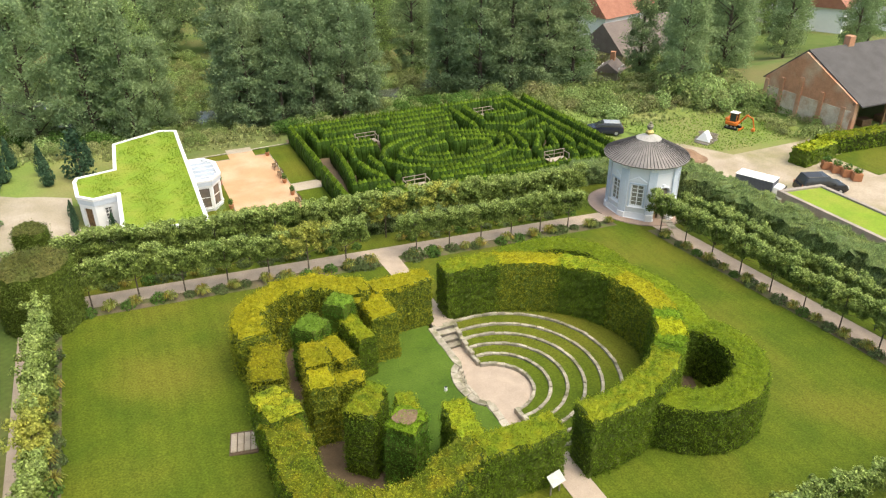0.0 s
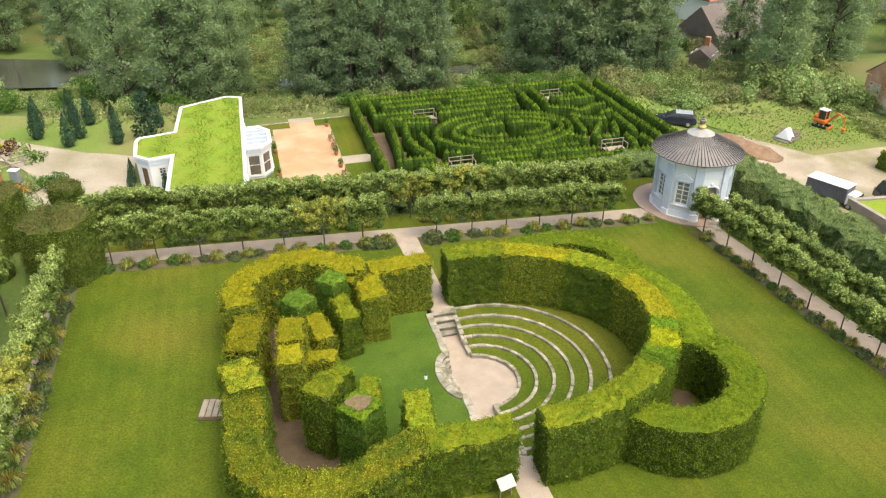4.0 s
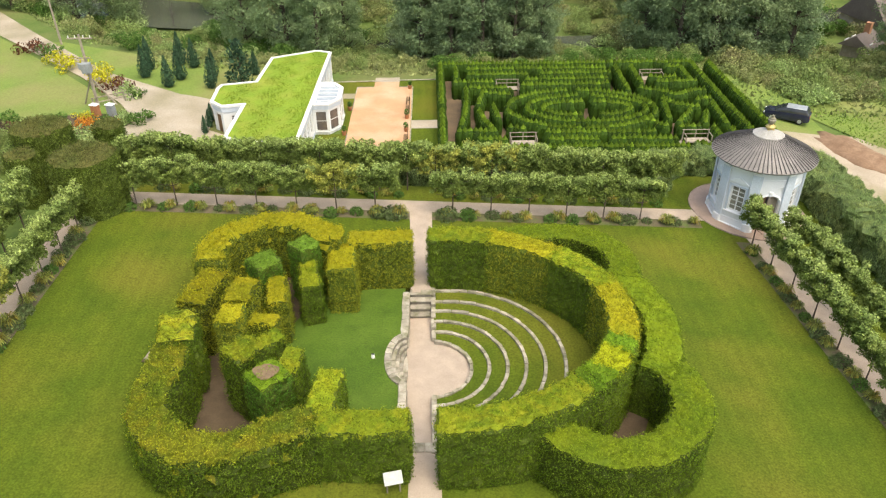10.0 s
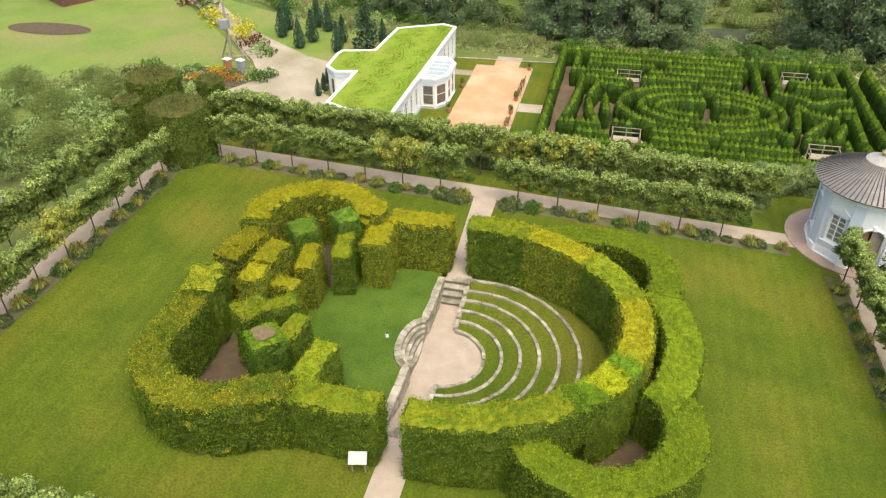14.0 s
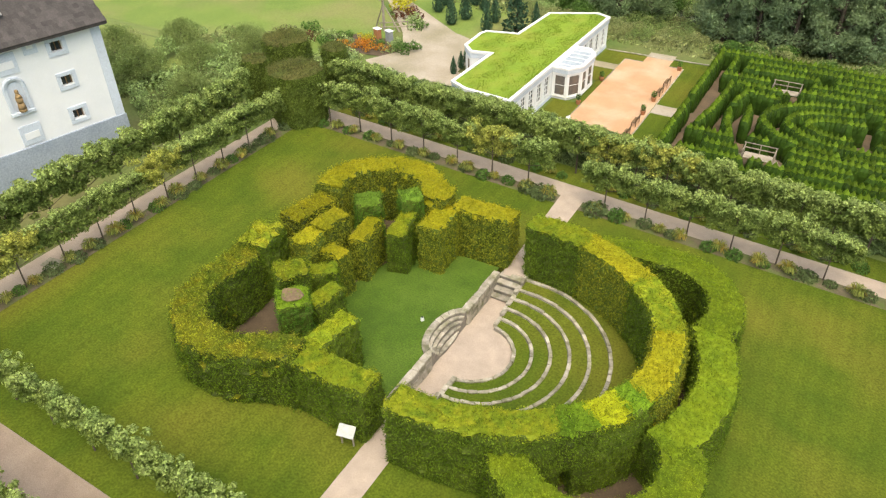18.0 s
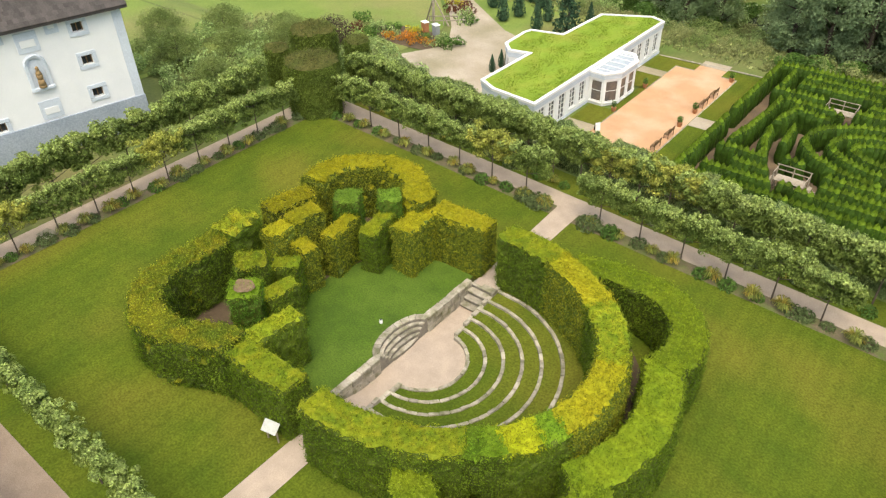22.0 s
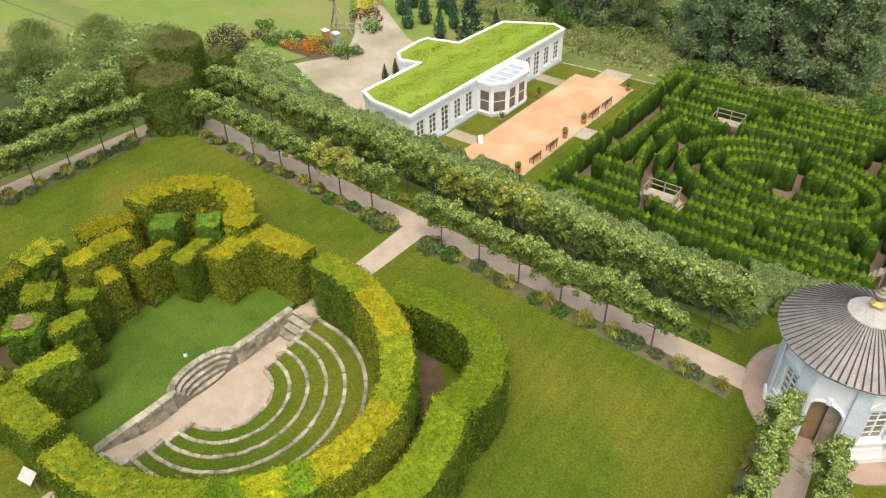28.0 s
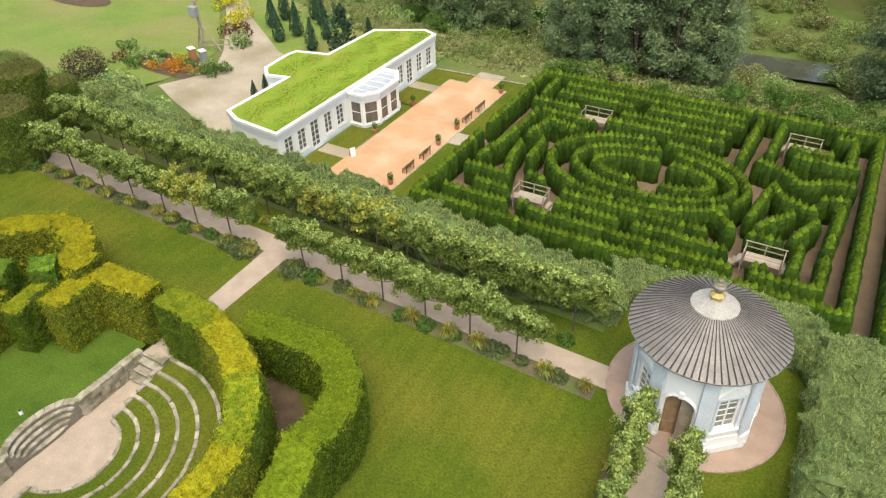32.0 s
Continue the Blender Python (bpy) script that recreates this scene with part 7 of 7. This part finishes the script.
part("windscreen", box(0.05, 1.6, 0.6, (2.83, 0, 1.35), 0.01), DARK_GLASS, lorry)
part("chassis", box(5.4, 0.9, 0.2, (0, 0, 0.55)), RUBBER, lorry)
for px in (-1.9, 2.2):
    for sy in (-0.9, 0.9):
        wheel(lorry, px, sy, 0.38, 0.26)

dig = thing("mini_excavator", "orange mini excavator with a white-roofed cab on the grass", "excavator", at=(61.9, 57.2, gz(61.9, 57.2) + 0.03), rz=-70)
dig.scale = (0.8, 0.8, 0.8)
ORANGE = material("orange_machine_paint", (0.75, 0.19, 0.035), (0.62, 0.16, 0.03), scale=2, fine=8, rough=0.45, bump=0.05)
for sy in (-0.65, 0.65):
    tr = part("track", box(1.9, 0.35, 0.42, (0, sy, 0), 0.14), RUBBER, dig)
    for px in (-0.6, 0, 0.6):
        part("roller", tube(0.12, 0.12, 0.4, (px, sy, 0.1), 10), CAR_SILVER, tr, m=pose(0, 0, 0))
part("undercarriage", box(0.9, 1.0, 0.25, (0, 0, 0.3), 0.03), RUBBER, dig)
part("upper_body", join(box(1.7, 1.35, 0.55, (-0.15, 0, 0.58), 0.12), box(0.6, 1.3, 0.45, (-0.75, 0, 1.1), 0.1)), ORANGE, dig)
cab = part("cab", join(box(0.07, 0.07, 1.2, (0.5, -0.5, 1.1)), box(0.07, 0.07, 1.2, (0.5, 0.3, 1.1)), box(0.07, 0.07, 1.2, (-0.45, -0.5, 1.1)), box(0.07, 0.07, 1.2, (-0.45, 0.3, 1.1))), ORANGE, dig)
part("cab_roof", box(1.15, 1.0, 0.1, (0.02, -0.1, 2.3), 0.03), WHITE_PAINT, cab, "white cab roof")
part("cab_glass", box(0.9, 0.76, 1.1, (0.02, -0.1, 1.15), 0.01), DARK_GLASS, cab)
part("boom", join(between((0.8, 0, 1.0), (1.7, 0, 2.3), 0.15, 0.13, 6), between((1.7, 0, 2.3), (2.5, 0, 2.0), 0.13, 0.1, 6)), ORANGE, dig)
part("dipper", between((2.5, 0, 2.05), (2.95, 0, 0.7), 0.11, 0.08, 6), ORANGE, dig)
part("bucket", box(0.45, 0.5, 0.4, (2.85, 0, 0.25), 0.08), ORANGE, dig)
part("ram", between((1.2, 0, 1.2), (2.0, 0, 2.5), 0.04, 0.04, 6), CAR_SILVER, dig)
part("blade", box(0.1, 1.5, 0.35, (1.15, 0, 0.05), 0.03), ORANGE, dig)

pile = thing("timber_stack", "stack of timber boards half covered by a white tarpaulin", "timber stack", at=(56.2, 55.2, gz(56.2, 55.2) + 0.03), rz=25)
for k in range(16):
    part("board", box(0.12, 1.9, 0.09, (-0.9 + 0.12 * k, 0.0, 0.0), 0.01, rz=RNG.normal(0, 3)), WOOD_GREY, pile, m=pose(0, 0, 0.02 + 0.1 * (k % 5) + 0.5 * (k > 7), 0, 12, 0))
tent = prism([(-1.0, -0.8), (0.15, -0.75), (0.2, 0.75), (-0.95, 0.8)], 0.3, 1.25)
for v in tent.verts:
    if v.co.z > 1.0:
        v.co.y *= 0.12
        v.co.x = v.co.x * 0.8 + 0.05
bmesh.ops.bevel(tent, geom=tent.edges[:], offset=0.05, segments=2, affect="EDGES")
part("tarpaulin", tent, WHITE, pile, "white tarpaulin")
part("rubble", prism([(-1.3, -0.7), (1.2, -0.9), (1.4, 0.7), (-1.1, 0.9)], 0.0, 0.2, 0.1), RISER, pile)

BRICK = material("old_red_brick", (0.54, 0.27, 0.16), (0.43, 0.22, 0.13), scale=1.2, fine=9, rough=0.9, bump=0.5, bump_scale=12, third=(0.55, 0.40, 0.28), third_scale=0.5)
RENDER_OLD = material("flaking_old_render", (0.66, 0.58, 0.47), (0.52, 0.42, 0.31), scale=0.9, fine=7, rough=0.95, bump=0.6, bump_scale=6, third=(0.45, 0.28, 0.18), third_scale=0.7)
FELT = material("dark_roofing_felt", (0.095, 0.09, 0.09), (0.075, 0.07, 0.07), scale=0.8, fine=10, rough=0.85, bump=0.2)
barn = thing("ruined_barn", "old brick barn with flaking plaster and a dark felt roof", "barn", at=(71.2, 0, gz(74, 57) - 0.2))
B0, B1, BR, BE, BL = 49.9, 62.3, 7.7, 3.85, 30.0
BM = 57.4
gbm = bmesh.new()
pts = [(B0, 0), (B1, 0), (B1, BE), (BM, BR), (B0, BE)]
lo = [gbm.verts.new((0, y, z)) for y, z in pts]
hi = [gbm.verts.new((0.5, y, z)) for y, z in pts]
gbm.faces.new(lo)
gbm.faces.new(hi)
for k in range(5):
    gbm.faces.new((lo[k], lo[(k + 1) % 5], hi[(k + 1) % 5], hi[k]))
bmesh.ops.recalc_face_normals(gbm, faces=gbm.faces[:])
part("gable_wall", gbm, BRICK, barn)
part("plaster", box(0.06, B1 - B0 - 0.6, 2.9, (-0.03, (B0 + B1) / 2, 0), 0.01), RENDER_OLD, barn, "patchy pale plaster")
for y in (51.2, 54.1, 57.1, 59.7, 61.9):
    part("buttress", box(0.22, 0.5, 5.0 - 0.3 * abs(y - BM), (-0.11, y, 0), 0.02), BRICK, barn)
part("back_wall", box(BL - 0.5, 0.5, BE, (BL / 2 + 0.25, B1 - 0.25, 0)), BRICK, barn)
for k in range(7):
    part("post", box(0.25, 0.25, BE, (0.8 + 4.6 * k, B0 + 0.3, 0), 0.02), WOOD_BROWN, barn)
part("beam", box(BL, 0.25, 0.3, (BL / 2, B0 + 0.3, BE - 0.3), 0.02), WOOD_BROWN, barn)
part("end_wall", box(0.5, B1 - B0, BE, (BL - 0.25, (B0 + B1) / 2, 0)), BRICK, barn)
for y0, y1, z0, z1 in ((B0 - 0.6, BM, BE - 0.35, BR + 0.12), (B1 + 0.6, BM, BE - 0.35, BR + 0.12)):
    rb = bmesh.new()
    vs = [rb.verts.new(p) for p in ((0.25, y0, z0), (BL + 0.3, y0, z0), (BL + 0.3, y1, z1), (0.25, y1, z1), (0.25, y0, z0 + 0.15), (BL + 0.3, y0, z0 + 0.15), (BL + 0.3, y1, z1 + 0.15), (0.25, y1, z1 + 0.15))]
    for f in ((0, 1, 2, 3), (4, 5, 6, 7), (0, 1, 5, 4), (1, 2, 6, 5), (2, 3, 7, 6), (3, 0, 4, 7)):
        rb.faces.new([vs[q] for q in f])
    bmesh.ops.recalc_face_normals(rb, faces=rb.faces[:])
    part("roof", rb, FELT, barn)
for x in (6.5, 19):
    part("chimney", box(0.9, 0.8, 1.5, (x, BM, BR - 0.3), 0.03), BRICK, barn)
for k in range(3):
    part("stored_crate", box(1.6, 1.1, 0.9, (5 + 3.2 * k, B0 + 2.2, 0), 0.03), WOOD_BROWN, barn)

for pts in ([(59.6, 46.2), (62.0, 46.6), (64.4, 46.9)], [(64.2, 47.6), (68, 47.4), (73, 47.0)], [(76, 46.0), (77, 44), (78, 42)]):
    t = thing("box_hedge", "low clipped bright green hedge round the yard garden", "hedge", "yard hedges")
    put_mesh("foliage", hedge_mesh("foliage", pts, 1.7, gz, lambda x, y: gz(x, y) + 1.7, YEW, density=60, size=0.25), t)
draped("yard_lawn", "small lawn beside the yard hedge", "lawn", steps(41, 46.5, 1.1), lambda y: (64.5, y), lambda y: (80, y), 0.07, LAWN, 4)
for k in range(4):
    x, y = 61.4 + 0.05 * k, 44.4 - 1.1 * k
    t = thing("wooden_planter", "square orange-brown wooden planter in the yard", "planter", "yard planters", at=(x, y, gz(x, y) + 0.05), rz=-35)
    part("box", box(0.8, 0.8, 0.75, (0, 0, 0), 0.03), TERRACOTTA, t)
    put_mesh("foliage", ball_leaves(0.4, 120, 0.2, (0, 0, 0.95), 0.8), t)
# arched cellar building with a grass roof beside the yard
cellar = thing("arcaded_building", "low stone building with arched openings and a grass roof", "building", at=(0, 0, -3.2))
GREY_STONE = material("grey_plaster_stone", (0.36, 0.31, 0.27), (0.29, 0.25, 0.22), scale=1, fine=8, rough=0.9, bump=0.3)
CW = [(48.6, 24.0), (52.6, 24.0), (52.6, 38.0), (48.6, 38.6)]
part("roof_slab", prism(CW, 2.0, 2.25), GREY_STONE, cellar)
tr = part("turf", prism(offset_plan(CW, -0.2), 2.25, 2.4), MATS["turf_roof_soil"], cellar, "green turf roof")
part("parapet", band(CW, -0.2, 0.15, 2.0, 2.55), GREY_STONE, cellar)
part("rear_wall", box(0.4, 14.2, 2.0, (48.8, 31.2, 0)), GREY_STONE, cellar)
for k in range(6):
    part("pier", box(0.5, 0.8, 2.0, (52.4, 24.6 + 2.6 * k, 0), 0.02), GREY_STONE, cellar)
for k in range(5):
    y = 25.9 + 2.6 * k
    arch = part("arch", join(*[between((52.4, y - 0.95 * math.cos(a), 1.0 + 0.85 * math.sin(a)), (52.4, y - 0.95 * math.cos(b), 1.0 + 0.85 * math.sin(b)), 0.22, 0.22, 6)
                               for a, b in zip(np.linspace(0, math.pi, 9), np.linspace(0, math.pi, 9)[1:])]), GREY_STONE, cellar)
    part("arch_glass", box(0.04, 1.7, 1.8, (52.2, y, 0.0)), DARK_GLASS, arch)


def far_house(x, y, rz, w, d, h, rise, wall_mat, roof_mat, label):
    t = thing("village_house", label, "house", "village houses", at=(x, y, gz(x, y) - 0.3), rz=rz)
    part("wall", box(w, d, h, (0, 0, 0), 0.02), wall_mat, t)
    bm = bmesh.new()
    a = [bm.verts.new((-w / 2 - 0.4, yy, zz)) for yy, zz in ((-d / 2 - 0.5, h - 0.2), (0, h + rise), (d / 2 + 0.5, h - 0.2))]
    b = [bm.verts.new((w / 2 + 0.4, yy, zz)) for yy, zz in ((-d / 2 - 0.5, h - 0.2), (0, h + rise), (d / 2 + 0.5, h - 0.2))]
    for k in range(2):
        bm.faces.new((a[k], b[k], b[k + 1], a[k + 1]))
    bm.faces.new((a[2], b[2], b[0], a[0]))
    bm.faces.new(a)
    bm.faces.new(b[::-1])
    bmesh.ops.recalc_face_normals(bm, faces=bm.faces[:])
    rf = part("roof", bm, roof_mat, t)
    part("chimney", box(0.7, 0.7, 1.6, (w * 0.2, 0, h + rise - 0.5), 0.02), BRICK, rf)
    n = max(2, int(w / 3))
    for k in range(n):
        for s in (-1, 1):
            wn_ = part("window", box(1.15, 0.08, 1.4, (-w / 2 + w * (k + 0.5) / n, s * (d / 2 + 0.02), h * 0.45), 0.01), WHITE_PAINT, t)
            part("pane", box(0.9, 0.1, 1.15, (-w / 2 + w * (k + 0.5) / n, s * (d / 2 + 0.03), h * 0.45 + 0.12)), DARK_GLASS, wn_)


RED_TILE = material("red_roof_tiles", (0.36, 0.165, 0.115), (0.29, 0.13, 0.09), scale=1, fine=7, rough=0.85, bump=0.3)
BROWN_FELT = material("weathered_brown_roof", (0.20, 0.165, 0.15), (0.16, 0.13, 0.12), scale=0.7, fine=8, rough=0.9, bump=0.2)
far_house(90, 118, 15, 15, 9, 4.5, 5.0, WHITE, RED_TILE, "village house with a steep red tiled roof")
far_house(82, 100, 12, 17, 9, 2.6, 4.2, RENDER_OLD, BROWN_FELT, "long low outbuilding with a dark felt roof")
far_house(131, 104, 30, 12, 9, 5, 5, WHITE, RED_TILE, "white village house with a red tiled roof")
far_house(128, 116, 20, 12, 10, 8, 4, WHITE, FELT, "tall white village house with a dark roof")
far_house(146, 100, 20, 18, 10, 5, 5, WHITE, FELT, "village house with a grey roof")
far_house(66, 150, 0, 14, 9, 5, 5, material("ochre_render", (0.50, 0.38, 0.22), (0.44, 0.33, 0.2), scale=1, fine=10, rough=0.9, bump=0.2), RED_TILE, "ochre village house with a red tiled roof")
far_house(6, 160, -10, 14, 9, 5, 5, MATS["ochre_render"], RED_TILE, "ochre village house behind the woods")
far_house(69.5, 90, 40, 4, 3, 2.0, 1.2, WOOD_GREY, BROWN_FELT, "small dark wooden shed below the trees")
far_house(-45.5, 81.0, 60, 9, 7, 3.2, 2.6, material("red_brown_boards", (0.17, 0.085, 0.06), (0.13, 0.065, 0.05), scale=1, fine=8, rough=0.9, bump=0.3), BROWN_FELT, "red-brown wooden barn beside the far road")
frame_ob = thing("harrow", "rusty red farm harrow standing beside the road", "farm machine", at=(-38.2, 82.6, gz(-38.2, 82.6)), rz=40)
RUST = material("rusty_red_paint", (0.35, 0.09, 0.06), (0.24, 0.08, 0.05), scale=4, fine=15, rough=0.8, bump=0.2)
for k in range(3):
    part("crossbar", box(2.4, 0.1, 0.1, (0, -0.6 + 0.6 * k, 0.55), 0.01), RUST, frame_ob)
for sx in (-1.1, 0, 1.1):
    part("beam", box(0.1, 1.6, 0.1, (sx, 0, 0.66), 0.01), RUST, frame_ob)
    for k in range(3):
        part("tine", between((sx, -0.6 + 0.6 * k, 0.55), (sx + 0.15, -0.6 + 0.6 * k, 0.0), 0.03, 0.02, 5), RUST, frame_ob)
part("drawbar", between((0, 0.8, 0.65), (0, 2.0, 0.9), 0.05, 0.05, 6), RUST, frame_ob)
